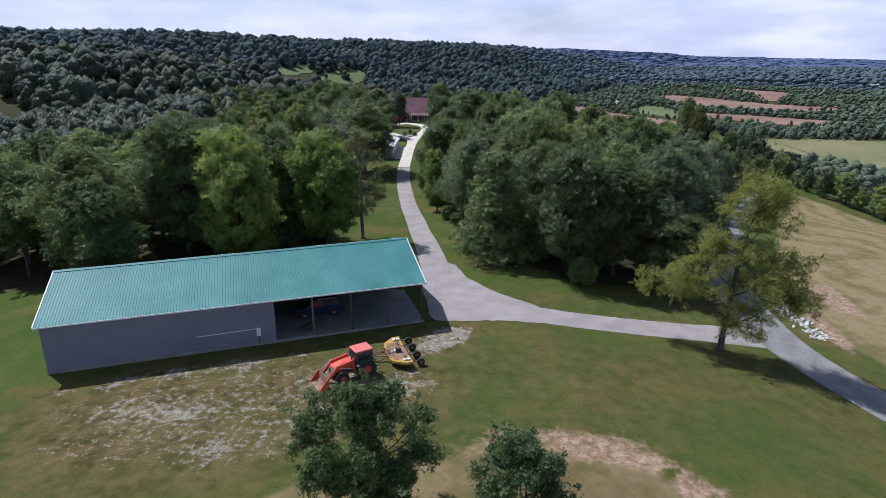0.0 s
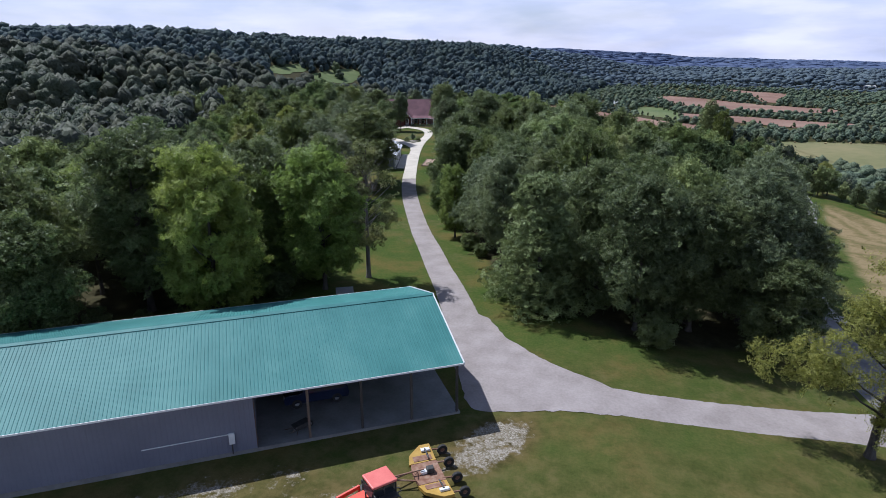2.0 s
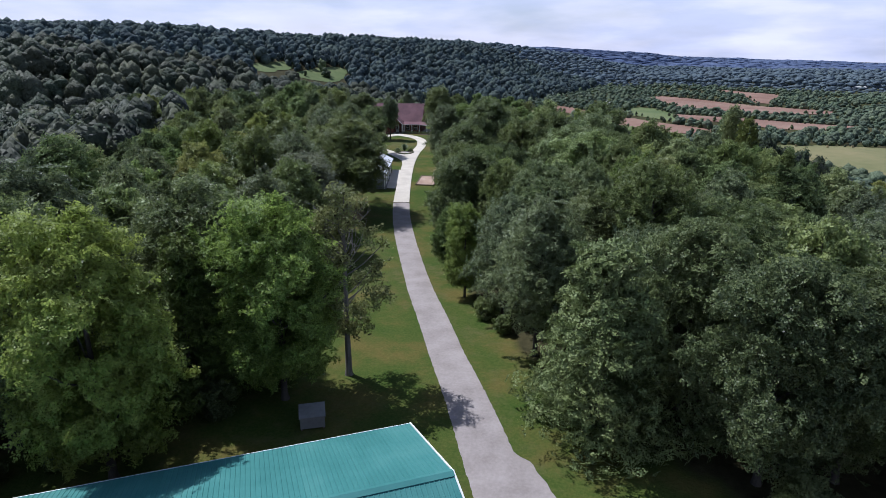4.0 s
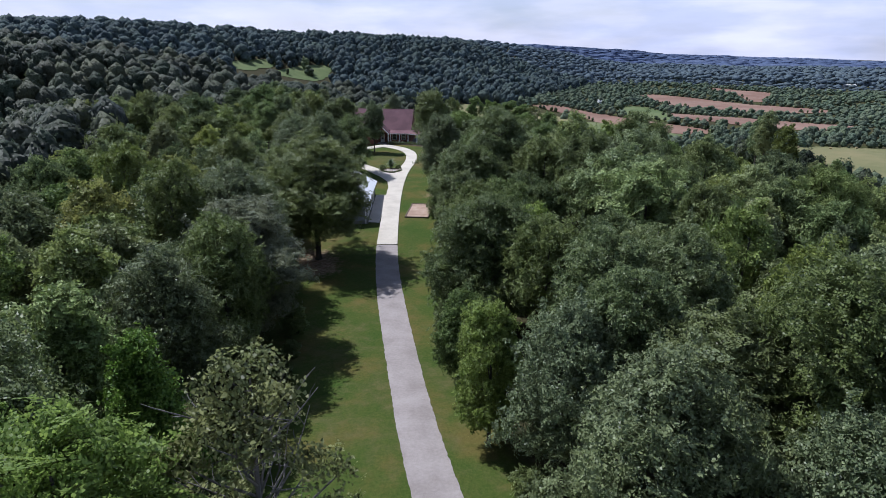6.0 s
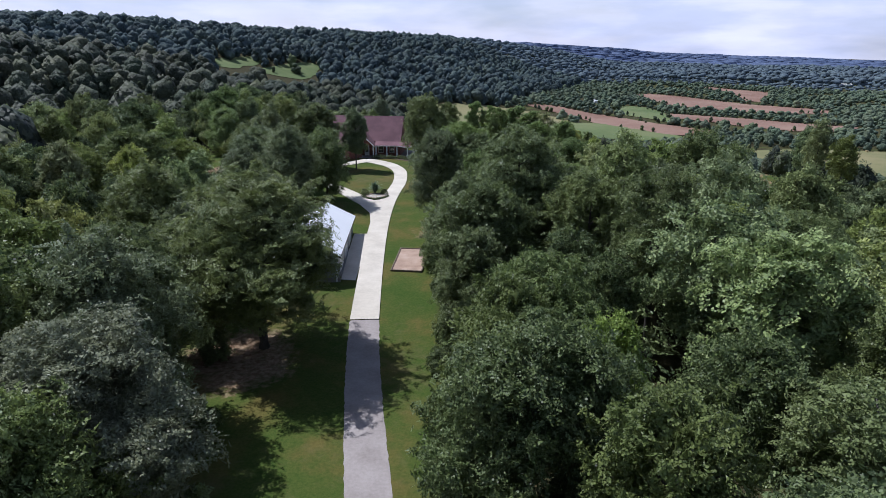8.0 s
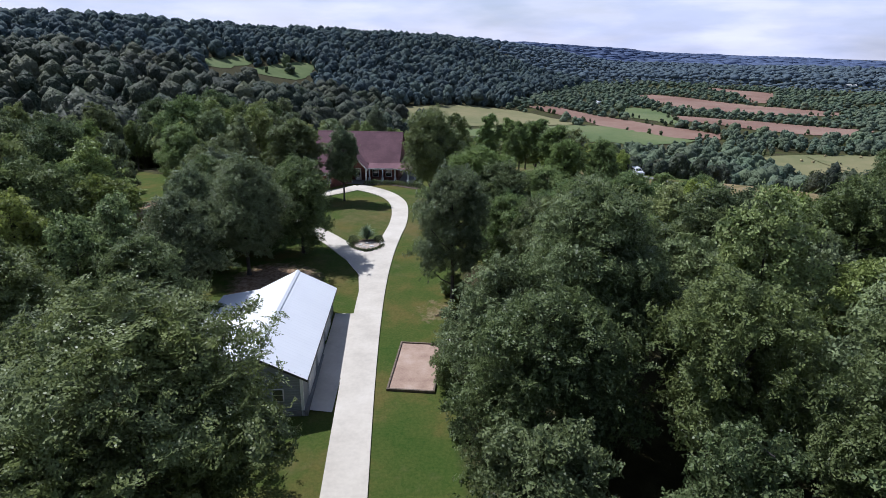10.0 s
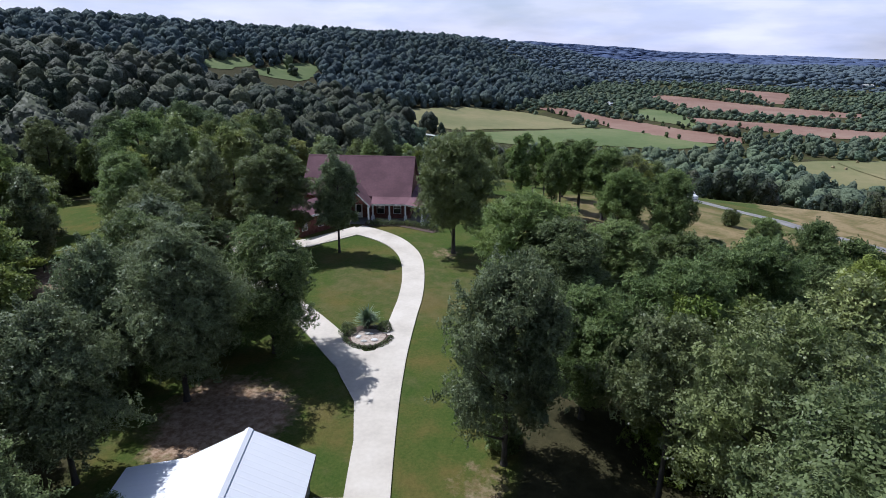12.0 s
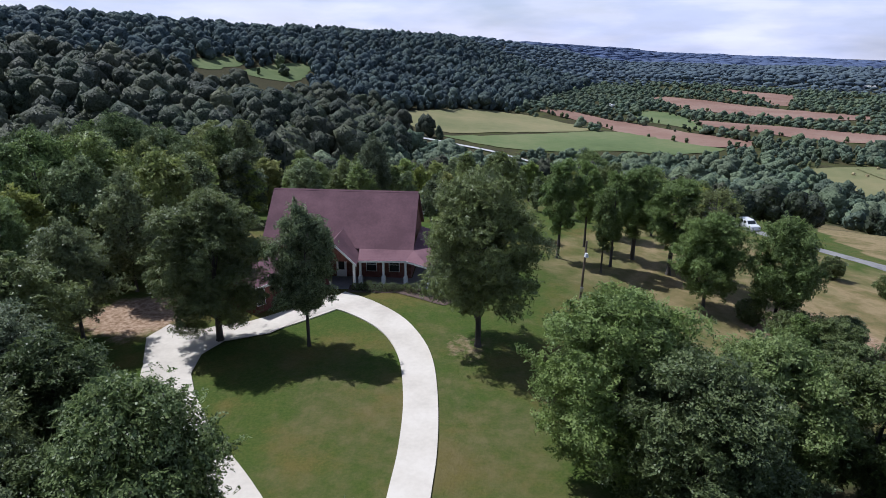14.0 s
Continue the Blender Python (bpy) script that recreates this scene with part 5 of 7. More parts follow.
def wood_points(gap_of, lo, hi, seed, count):
    """Places for far trees between two distances, where no field or farm lies."""
    rng = np.random.RandomState(seed)
    az, r = rng.uniform(-52, 50, count), np.sqrt(rng.uniform(lo * lo, hi * hi, count))
    x, y = -6 + r * np.sin(np.radians(az)), 130 + r * np.cos(np.radians(az))
    keep = np.ones(count, bool)
    for f in FIELDS:
        keep &= ~inside(f, x, y)
        for d in (12, 24, 36) + ((48, 60, 72, 84, 98, 112) if f in (KNOLL, KNOLL_TWO) else ()):
            keep &= ~(inside(f, x + d * (x + 6) / r, y + d * (y - 130) / r) & (y > 580))
    near = near_line(FLIGHT, x, y)
    keep &= ~((inside(WOODS_RIGHT, x, y) | inside(WOODS_LEFT, x, y)) & (near < np.where((x < 0) & (y < 108), 78, np.where(x > 0, 72, 52))))
    keep &= ~(~(inside(WOODS_RIGHT, x, y) | inside(WOODS_LEFT, x, y)) & (x > -50) & (x < 70) & (y < 310))
    keep &= (near_line(CROSS_ROAD, x, y) > 6) & (near_line(GLADE, x, y) > 7)
    for d in range(0, 90, 10):
        keep &= near_line(COUNTRY_ROAD[:7], x + d * (x + 6) / r, y + d * (y - 130) / r) > 8
    open_land = in_valley(x, y)
    clump = np.sin(x * 0.031 + 0.7 * np.sin(y * 0.02)) + np.sin(y * 0.043 + 1.3 * np.sin(x * 0.017)) + 0.8 * np.sin(x * 0.09 + y * 0.07)
    keep &= ~(open_land & (y > 560) & (clump < -1.1))
    cells, out = {}, []
    for a, b in zip(x[keep], y[keep]):
        g = (int(a // gap_of), int(b // gap_of))
        if all((a - p) ** 2 + (b - q) ** 2 > gap_of * gap_of for i in (-1, 0, 1) for j in (-1, 0, 1) for p, q in cells.get((g[0] + i, g[1] + j), ())):
            cells.setdefault(g, []).append((a, b))
            out.append((a, b))
    return np.array(out)


def heights_for(pts, seed, lo=9.5, hi=15.0):
    rng = np.random.RandomState(seed)
    h = rng.uniform(lo, hi, len(pts))
    x, y = pts[:, 0], pts[:, 1]
    h = np.where(in_valley(x, y), h * rng.uniform(0.42, 0.8, len(pts)) * np.where(y > 560, 0.72, 0.9), h)
    return np.where((x > 74) & (y < 330), rng.uniform(4.0, 8.5, len(pts)), h)


def hedges(seed):
    """Tree rows along the borders of the valley fields."""
    rng = np.random.RandomState(seed)
    pts, hts = [], []
    for f in FIELDS[2:7] + [PASTURE]:
        for (x0, y0), (x1, y1) in zip(f, f[1:] + f[:1]):
            ln = math.hypot(x1 - x0, y1 - y0)
            for s in np.arange(0, ln, 6.5):
                if rng.uniform() < 0.2 or math.sin(x0 * 0.7 + s * 0.085) + math.sin(y0 * 1.3 + s * 0.19) < 0.1:
                    continue
                t = (s + rng.uniform(-2, 2)) / ln
                ox, oy = rng.normal() * 2.5, rng.normal() * 2.5
                pts.append((x0 + (x1 - x0) * t + ox, y0 + (y1 - y0) * t + oy))
                hts.append(rng.uniform(2.0, 5.2))
    return np.array(pts), np.array(hts)


p = wood_points(5.6, 40, 260, 31, 16000)
rng = np.random.RandomState(63)
near = near_line(FLIGHT, p[:, 0], p[:, 1])
for (x, y), h, d in zip(p, heights_for(p, 1, 10, 16), near):
    if d < 112:
        STAND.append((["mid_a", "mid_b", "mid_c", "mid_d", "mid_c"][rng.randint(5)], x, y, h, rng.uniform(0, 360), rng.uniform(0.72, 1.1)))
forest_stand(STAND)
p = p[near >= 112]
woods("near_hillside_woods", p, heights_for(p, 1, 8, 18), WOODS_SHADE_CORE, "dense green woods falling away down the hillside", 1, 0.32, 7, sprays=190, spray=0.55, core=0.86, tall=0.52, spray_mat=LEAF_WOODS)
p = np.array([q for q in scatter([(-58, 62), (-190, 62), (-190, 235), (-58, 190)], 6.6, 38) if float(near_line(FLIGHT, q[0], q[1])) > (78 if q[1] < 108 else 52) and math.degrees(math.atan2(q[0] + 6, q[1] - 130)) < -52])
woods("side_woods", p, heights_for(p, 8, 11, 16), WOODS_SHADE_CORE, "dense green woods beside the farm", 8, 0.34, 6, sprays=60, spray=0.6, core=0.9, spray_mat=LEAF_WOODS)
p = wood_points(6.9, 260, 620, 32, 30000)
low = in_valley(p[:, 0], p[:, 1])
woods("hill_foot_woods", p[~low], heights_for(p[~low], 2, 8, 19), WOODS_SHADE_CORE, "dense dark green woods on the hill's foot", 2, 0.40, 6, 3.2, sprays=44, spray=0.7, core=0.96, tall=0.52, spray_mat=LEAF_WOODS)
woods("valley_woods", p[low], heights_for(p[low], 12, 8, 19), LEAF_VALLEY_HAZED, "leafy green thickets on the valley floor", 12, 0.46, 7, 2.6, sprays=30, spray=0.6, core=0.96, tall=0.52)
p, h = hedges(36)
p = np.concatenate([p, [(-215, 835), (-207, 822), (-203, 819), (-226, 800), (-262, 843), (-268, 848), (-244, 832)]])
h = np.concatenate([h, [16, 11, 9, 7, 6, 6, 6]])
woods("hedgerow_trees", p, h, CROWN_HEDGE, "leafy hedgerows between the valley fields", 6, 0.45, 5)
p = wood_points(8.2, 620, 1300, 33, 60000)
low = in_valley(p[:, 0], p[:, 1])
woods("hill_woods", p[~low], heights_for(p[~low], 3, 8, 18), LEAF_FAR_HAZED, "wooded hillside across the valley", 3, 0.44, 4, 5.4, tall=0.54)
woods("far_valley_woods", p[low], heights_for(p[low], 13, 8, 18), LEAF_VALLEY_HAZED, "green tree belts between the valley fields", 13, 0.50, 4, 4.6, tall=0.54)
p = wood_points(16, 1300, 2600, 34, 40000)
woods("distant_woods", p, heights_for(p, 4, 10, 15), LEAF_DISTANT_HAZED, "distant wooded hills", 4, 0.95, 2, 11.0, tall=0.6)
p = wood_points(33, 2600, 4650, 35, 30000)
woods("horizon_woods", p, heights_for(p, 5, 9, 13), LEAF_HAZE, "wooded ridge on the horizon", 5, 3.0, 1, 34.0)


# ---- the barn ----
def pole_barn():
    m = pose(2.68, 55.55, 0.0, 0, 0, 23)
    L, W, ze, zr = 32.0, 14.45, 4.03, 6.20
    mid = W / 2
    ob = thing("pole_barn", m, "long pole barn with teal ribbed metal roof and open bays", "barn")
    part("slab", box(bmesh.new(), -L + 0.2, -0.1, 0.2, W - 0.2, -0.35, 0.06), SLAB, ob, "old grey concrete slab")
    # wooden frame
    for x in (-13.75, -10.4, -6.95, -3.55, -0.3):
        for y in (0.32, W - 0.32):
            # Posts right of the first two stations take the darker timber.
            part("post", box(bmesh.new(), x - 0.08, x + 0.08, y - 0.08, y + 0.08, 0, ze - 0.12), WOOD if x < -10 else DARK_TIMBER, ob)
    for y in (0.32, W - 0.32):
        part("beam", box(bmesh.new(), -L + 0.3, -0.2, y - 0.05, y + 0.05, ze - 0.36, ze - 0.1), WOOD, ob)
    for x in np.arange(-L + 0.4, 0, 3.45):
        bm = bmesh.new()
        for a, b in (((x, 0.3, ze - 0.22), (x, mid, zr - 0.28)), ((x, W - 0.3, ze - 0.22), (x, mid, zr - 0.28)), ((x, 0.3, ze - 0.25), (x, W - 0.3, ze - 0.25)), ((x, mid, ze - 0.25), (x, mid, zr - 0.3)), ((x, mid * 0.5, ze - 0.25), (x, mid, zr - 0.3)), ((x, mid * 1.5, ze - 0.25), (x, mid, zr - 0.3))):
            rod(bm, a, b, 0.05, sides=4)
        part("truss", bm, WOOD, ob)

    def siding(a, b, z0, tops, out, name="wall"):
        """A ribbed metal wall from a to b; tops gives its height along it."""
        a, b, out = Vector(a), Vector(b), Vector(out)
        n = max(1, int((b - a).length / 0.075))
        bm = bmesh.new()
        rows = []
        for i in range(n + 1):
            p = a.lerp(b, i / n) + out * (0.018 if i % 4 == 0 else 0.0)
            zt = tops(i / n)
            rows.append([bm.verts.new((p.x, p.y, z0)), bm.verts.new((p.x, p.y, zt))])
            q = p - out * 0.06
            rows[-1] += [bm.verts.new((q.x, q.y, zt)), bm.verts.new((q.x, q.y, z0))]
        for u, v in zip(rows[:-1], rows[1:]):
            for k in range(4):
                bm.faces.new((u[k], u[(k + 1) % 4], v[(k + 1) % 4], v[k]))
        bmesh.ops.recalc_face_normals(bm, faces=bm.faces)
        return part(name, bm, SIDING, ob, "grey-white ribbed metal siding")

    flat = lambda t: ze - 0.05
    gable = lambda t: ze - 0.05 + (zr - ze) * (1 - abs(2 * t - 1))
    siding((-L + 0.25, 0.22), (-13.72, 0.22), 0.03, flat, (0, -1))
    siding((-L + 0.25, W - 0.22), (-0.25, W - 0.22), 0.03, flat, (0, 1))
    siding((-L + 0.25, 0.24), (-L + 0.25, W - 0.24), 0.03, gable, (-1, 0))
    siding((-13.72, 0.3), (-13.72, W - 0.3), 0.06, gable, (1, 0), "partition")
    bm = bmesh.new()
    prism(bm, [(0.24, ze - 0.05), (W - 0.24, ze - 0.05), (mid, zr - 0.1)], "x", -0.26, -0.2)
    part("gable_panel", bm, SIDING, ob)
    # roof sheets with ribs
    n, w = 35, L / 35
    prof = []
    for k in range(4):
        u = k * w / 4
        prof += [(u, 0), (u + 0.145, 0), (u + 0.165, 0.022), (u + 0.195, 0.022), (u + 0.215, 0)]
    prof.append((w, 0))
    for side in (0, 1):
        me = None
        for i in range(n):
            if me is None:
                bm = bmesh.new()
                rows = []
                for u, h in prof:
                    lo = (u, -0.18 if side == 0 else W + 0.18, ze - 0.045 + 0.02 + h)
                    hi = (u, mid, zr + 0.02 + h)
                    rows.append((bm.verts.new(lo), bm.verts.new(hi), bm.verts.new((lo[0], lo[1], lo[2] - 0.03 - h)), bm.verts.new((hi[0], hi[1], hi[2] - 0.03 - h))))
                for a, b in zip(rows[:-1], rows[1:]):
                    bm.faces.new((a[0], b[0], b[1], a[1]))
                    bm.faces.new((a[2], a[3], b[3], b[2]))
                    bm.faces.new((a[0], a[2], b[2], b[0]))
                bmesh.ops.recalc_face_normals(bm, faces=bm.faces)
                o = part("roof_panel", bm, TEAL, ob, m=pose(-L, 0, 0))
                me = o.data
            else:
                o = new("roof_panel", me)
                o.parent = ob
                o.matrix_basis = pose(-L + i * w, 0, 0)
    bm = bmesh.new()
    prism(bm, [(mid - 0.25, zr - 0.02), (mid, zr + 0.075), (mid + 0.25, zr - 0.02), (mid + 0.25, zr + 0.0), (mid, zr + 0.10), (mid - 0.25, zr + 0.0)], "x", -L - 0.02, 0.02)
    part("ridge_cap", bm, TEAL, ob)
    for x in (-L - 0.06, 0.0):
        for y0, y1 in ((-0.2, mid), (W + 0.2, mid)):
            bm = bmesh.new()
            slab_of(bm, [(x, y0, ze + 0.045), (x + 0.08, y0, ze + 0.045), (x + 0.08, y1, zr + 0.075), (x, y1, zr + 0.075)], 0.24)
            part("rake_trim", bm, WHITE_TRIM, ob, "white rake trim")
    for y in (-0.22, W + 0.18):
        part("eave_trim", box(bmesh.new(), -L, 0, y, y + 0.04, ze - 0.13, ze - 0.01), WHITE_TRIM, ob, "white eave trim")
    # conduit and meter box on the front wall
    bm = bmesh.new()
    rod(bm, (-20.3, 0.14, 1.35), (-15.2, 0.14, 1.42), 0.035)
    part("conduit", bm, WHITE_TRIM, ob, "white conduit pipe")
    part("meter_box", box(bmesh.new(), -15.35, -15.0, 0.02, 0.19, 0.75, 1.5, bevel=0.02), WHITE_TRIM, ob, "white meter box")
    bm = bmesh.new()
    rod(bm, (-15.2, 0.12, 0.75), (-15.2, 0.12, 0.03), 0.04)
    part("riser_pipe", bm, DARK_METAL, ob)
    return ob


pole_barn()


# ---- white-roofed garage ----
def garage():
    m = pose(-17.95, 149.6, 0.0, 0, 0, 4.6)
    gz = float(ground_z(-18, 157)) - 0.3
    L, zr, ze = 16.3, 4.14, 2.45
    ob = thing("garage", m, "grey-sided garage with bright white metal roof", "garage")
    part("floor_slab", box(bmesh.new(), -10.2, 0, 0.2, L - 0.2, gz - 0.5, gz + 0.42), SLAB, ob)
    xr, xl = -3.35, -10.3
    bm = bmesh.new()
    prism(bm, [(-6.6, gz), (-0.25, gz), (-0.25, ze - 0.02), (xr, zr - 0.12), (-6.6, ze - 0.02)], "y", 0.25, 0.37)
    part("front_wall", bm, GREY_SIDING, ob, "grey lapped siding")
    bm = bmesh.new()
    prism(bm, [(-6.6, gz), (-0.25, gz), (-0.25, ze - 0.02), (xr, zr - 0.12), (-6.6, ze - 0.02)], "y", L - 0.37, L - 0.25)
    part("back_wall", bm, GREY_SIDING, ob)
    part("side_wall", box(bmesh.new(), -0.37, -0.25, 0.37, L - 0.37, gz, ze - 0.05), GREY_SIDING, ob)
    part("side_wall", box(bmesh.new(), -6.6, -6.48, 0.37, L - 0.37, gz, ze - 0.05), GREY_SIDING, ob)
    for z in np.arange(gz + 0.2, ze + 1.2, 0.2):
        half = min(3.1, max(0.2, (zr - z) / (zr - ze) * 3.1)) if z > ze else 3.1
        part("clapboard", box(bmesh.new(), xr - half, xr + half - 0.05, 0.225, 0.26, z, z + 0.17), GREY_SIDING, ob)
    for y in (-0.05,):
        for x in (-0.42, -6.62):
            part("corner_board", box(bmesh.new(), x, x + 0.2, 0.2, 0.26, gz, ze - 0.1), WHITE_TRIM, ob)
    # lean-to posts on the wood side
    for y in (0.4, 5.4, 10.6, L - 0.4):
        part("lean_to_post", box(bmesh.new(), -10.1, -9.95, y - 0.08, y + 0.08, gz, 1.6), WOOD, ob)
    # roof: two slopes and a lean-to, in ribbed sheets
    n = 18
    w = L / n
    for name, x0, z0, x1, z1 in (("roof_panel", 0.15, ze - 0.08, xr, zr), ("roof_panel", xr, zr, -6.8, ze - 0.06), ("lean_to_panel", -6.7, ze - 0.1, xl, 1.72)):
        me = None
        for i in range(n):
            if me is None:
                bm = bmesh.new()
                rows = []
                for u, h in ((0, 0.008), (0.03, 0.008), (0.09, 0), (w / 2 - 0.09, 0), (w / 2 - 0.03, 0.007), (w / 2, 0.007), (w / 2 + 0.06, 0), (w - 0.04, 0), (w, 0.008)):
                    rows.append((bm.verts.new((x0, u, z0 + h)), bm.verts.new((x1, u, z1 + h)), bm.verts.new((x0, u, z0 - 0.04)), bm.verts.new((x1, u, z1 - 0.04))))
                for a, b in zip(rows[:-1], rows[1:]):
                    bm.faces.new((a[0], b[0], b[1], a[1]))
                    bm.faces.new((a[2], a[3], b[3], b[2]))
                    bm.faces.new((a[0], a[2], b[2], b[0]))
                bm.faces.new((rows[0][0], rows[0][1], rows[0][3], rows[0][2]))
                bm.faces.new((rows[-1][0], rows[-1][1], rows[-1][3], rows[-1][2]))
                bmesh.ops.recalc_face_normals(bm, faces=bm.faces)
                me = part(name, bm, WHITE_METAL, ob).data
            else:
                o = new(name, me)
                o.parent = ob
                o.matrix_basis = pose(0, i * w, 0)
    bm = bmesh.new()
    prism(bm, [(xr - 0.22, zr - 0.08), (xr, zr + 0.05), (xr + 0.22, zr - 0.08), (xr + 0.22, zr - 0.05), (xr, zr + 0.08), (xr - 0.22, zr - 0.05)], "y", -0.03, L + 0.03)
    part("ridge_cap", bm, WHITE_METAL, ob)
    part("eave_trim", box(bmesh.new(), 0.12, 0.17, 0, L, ze - 0.28, ze - 0.11), DARK_METAL, ob, "dark gutter")
    for y in (-0.04, L):
        for x0, z0, x1, z1 in ((0.15, ze - 0.07, xr, zr), (-6.8, ze - 0.06, xr, zr)):
            bm = bmesh.new()
            slab_of(bm, [(x0, y, z0), (x0, y + 0.04, z0), (x1, y + 0.04, z1), (x1, y, z1)], 0.16)
            part("rake_trim", bm, DARK_METAL, ob)
    # window, and roller doors on the drive side
    win = part("window", box(bmesh.new(), -2.35, -1.55, 0.19, 0.24, gz + 1.15, gz + 2.1), WHITE_TRIM, ob, "white framed window")
    for z in (gz + 1.2, gz + 1.65):
        part("pane", box(bmesh.new(), -2.28, -1.62, 0.17, 0.188, z, z + 0.4), GLASS, win)
    for y in (2.2, 6.4, 10.6):
        door = part("garage_door", box(bmesh.new(), -0.25, -0.2, y, y + 3.0, gz + 0.42, ze - 0.25), WHITE_TRIM, ob, "pale sectional garage door")
        for k in range(4):
            part("door_panel", box(bmesh.new(), -0.2, -0.18, y + 0.05, y + 2.95, gz + 0.46 + k * 0.46, gz + 0.46 + k * 0.46 + 0.42), WHITE_TRIM, door)
    return ob


garage()
patch("garage_apron", [(-18.2, 150.4), (-16.4, 150.2), (-17.2, 165.1), (-19.2, 165.0)], CONCRETE, "concrete apron beside the garage", "paving", lift=0.082, cell=1.2, smooth_line=False)


# ---- the house ----
def house():
    m = pose(-26.6, 219.0, 0.0, 0, 0, -1.8)
    gz = 0.85
    ob = thing("house", m, "brick farmhouse with steep maroon shingle roof and white-posted porch", "house")
    zb, zr, ze = 4.1, 8.78, 3.45
    x0, x1, yr = -7.7, 7.7, 5.2
    # body
    bm = bmesh.new()
    box(bm, x0 + 0.3, x1 - 0.3, 0.35, 10.1, gz - 0.6, zb - 0.1)
    part("wall", bm, BRICK, ob, "dark red brick walls")
    for x in (x0 + 0.3, x1 - 0.45):
        bm = bmesh.new()
        prism(bm, [(0.35, zb - 0.1), (10.1, zb - 0.1), (yr, zr - 0.35)], "x", x, x + 0.15)
        part("gable_wall", bm, BRICK, ob)

    def shingled(a, b, c, d, courses, name="roof"):
        """A roof slope a-b (eave) to d-c (top) in overlapping courses."""
        a, b, c, d = map(Vector, (a, b, c, d))
        bm = bmesh.new()
        nrm = (b - a).cross(d - a).normalized()
        if nrm.z < 0:
            nrm = -nrm
        rows = []
        for i in range(courses):
            for t, up in ((i / courses, 0.017), ((i + 1) / courses, 0.013)):
                rows.append((bm.verts.new(a.lerp(d, t) + nrm * up), bm.verts.new(b.lerp(c, t) + nrm * up)))
        rows.append(tuple(bm.verts.new(v - nrm * 0.1) for v in (d, c)))
        rows.append(tuple(bm.verts.new(v - nrm * 0.1) for v in (a, b)))
        for p, q in zip(rows, rows[1:] + rows[:1]):
            bm.faces.new((p[0], p[1], q[1], q[0]))
        bm.faces.new([r[0] for r in rows])
        bm.faces.new([r[1] for r in rows])
        bmesh.ops.recalc_face_normals(bm, faces=bm.faces)
        return part(name, bm, SHINGLE, ob, "maroon asphalt shingles")

    shingled((x0, 0, zb), (x1, 0, zb), (x1, yr, zr), (x0, yr, zr), 36, "main_roof")
    shingled((x1, 10.4, zb), (x0, 10.4, zb), (x0, yr, zr), (x1, yr, zr), 36, "main_roof")
    bm = bmesh.new()
    prism(bm, [(yr - 0.16, zr - 0.13), (yr, zr + 0.0), (yr + 0.16, zr - 0.13), (yr + 0.16, zr - 0.10), (yr, zr + 0.04), (yr - 0.16, zr - 0.10)], "x", x0, x1)
    part("ridge_cap", bm, SHINGLE, ob)
    # wrap-round porch
    P = [(2.5, -1.75), (7.1, -1.45), (9.6, -3.2), (10.4, -1.6), (10.4, 7.6)]
    T = [(2.3, 0.02), (7.65, 0.02), (7.65, 0.02), (7.65, 4.2), (7.65, 7.6)]
    zt = [zb, zb, zb, 4.35, 4.35]
    for i in range(4):
        shingled((*P[i], ze), (*P[i + 1], ze), (*T[i + 1], zt[i + 1]), (*T[i], zt[i]), 8, "porch_roof")
    for i in range(4):
        a, b = Vector((*P[i], 0)), Vector((*P[i + 1], 0))
        bm = bmesh.new()
        slab_of(bm, [(a.x, a.y, ze + 0.02), (b.x, b.y, ze + 0.02), (b.x, b.y + 0.05, ze + 0.02), (a.x, a.y + 0.05, ze + 0.02)] if abs(b.x - a.x) > 0.5 else [(a.x, a.y, ze + 0.02), (b.x, b.y, ze + 0.02), (b.x - 0.05, b.y, ze + 0.02), (a.x - 0.05, a.y, ze + 0.02)], 0.2)
        part("fascia", bm, WHITE_TRIM, ob, "white fascia board")
    bm = bmesh.new()
    prism(bm, [(2.3, 0.3), (2.3, -1.6), (7.0, -1.3), (9.5, -3.0), (10.2, -1.6), (10.2, 7.5), (7.5, 7.5), (7.5, 0.3)], "z", gz - 0.5, gz + 0.18)
    part("porch_floor", bm, SLAB, ob)
    for x, y in ((2.65, -1.55), (4.9, -1.42), (7.05, -1.28), (9.5, -2.95), (10.2, 1.5), (10.2, 5.0)):
        post = part("porch_post", box(bmesh.new(), x - 0.10, x + 0.10, y - 0.10, y + 0.10, gz + 0.18, ze - 0.1), WHITE_TRIM, ob, "white tapered porch post")
        part("post_base", box(bmesh.new(), x - 0.19, x + 0.19, y - 0.19, y + 0.19, gz + 0.18, gz + 0.95), WHITE_TRIM, post)
    # entry gable
    gx, gy, gp = 0.35, -3.0, 5.6
    for sx in (-1, 1):
        shingled((gx + sx * 2.2, gy, ze), (gx + sx * 2.2, 1.0, ze), (gx, 2.0, gp), (gx, gy, gp), 12, "entry_roof")
        bm = bmesh.new()
        slab_of(bm, [(gx + sx * 2.24, gy - 0.05, ze + 0.05), (gx + sx * 2.24, gy + 0.01, ze + 0.05), (gx, gy + 0.01, gp + 0.07), (gx, gy - 0.05, gp + 0.07)], 0.24)
        part("entry_fascia", bm, WHITE_TRIM, ob)
        part("entry_post", box(bmesh.new(), gx + sx * 1.95 - 0.11, gx + sx * 1.95 + 0.11, gy + 0.1, gy + 0.32, gz, ze), WHITE_TRIM, ob)
    bm = bmesh.new()
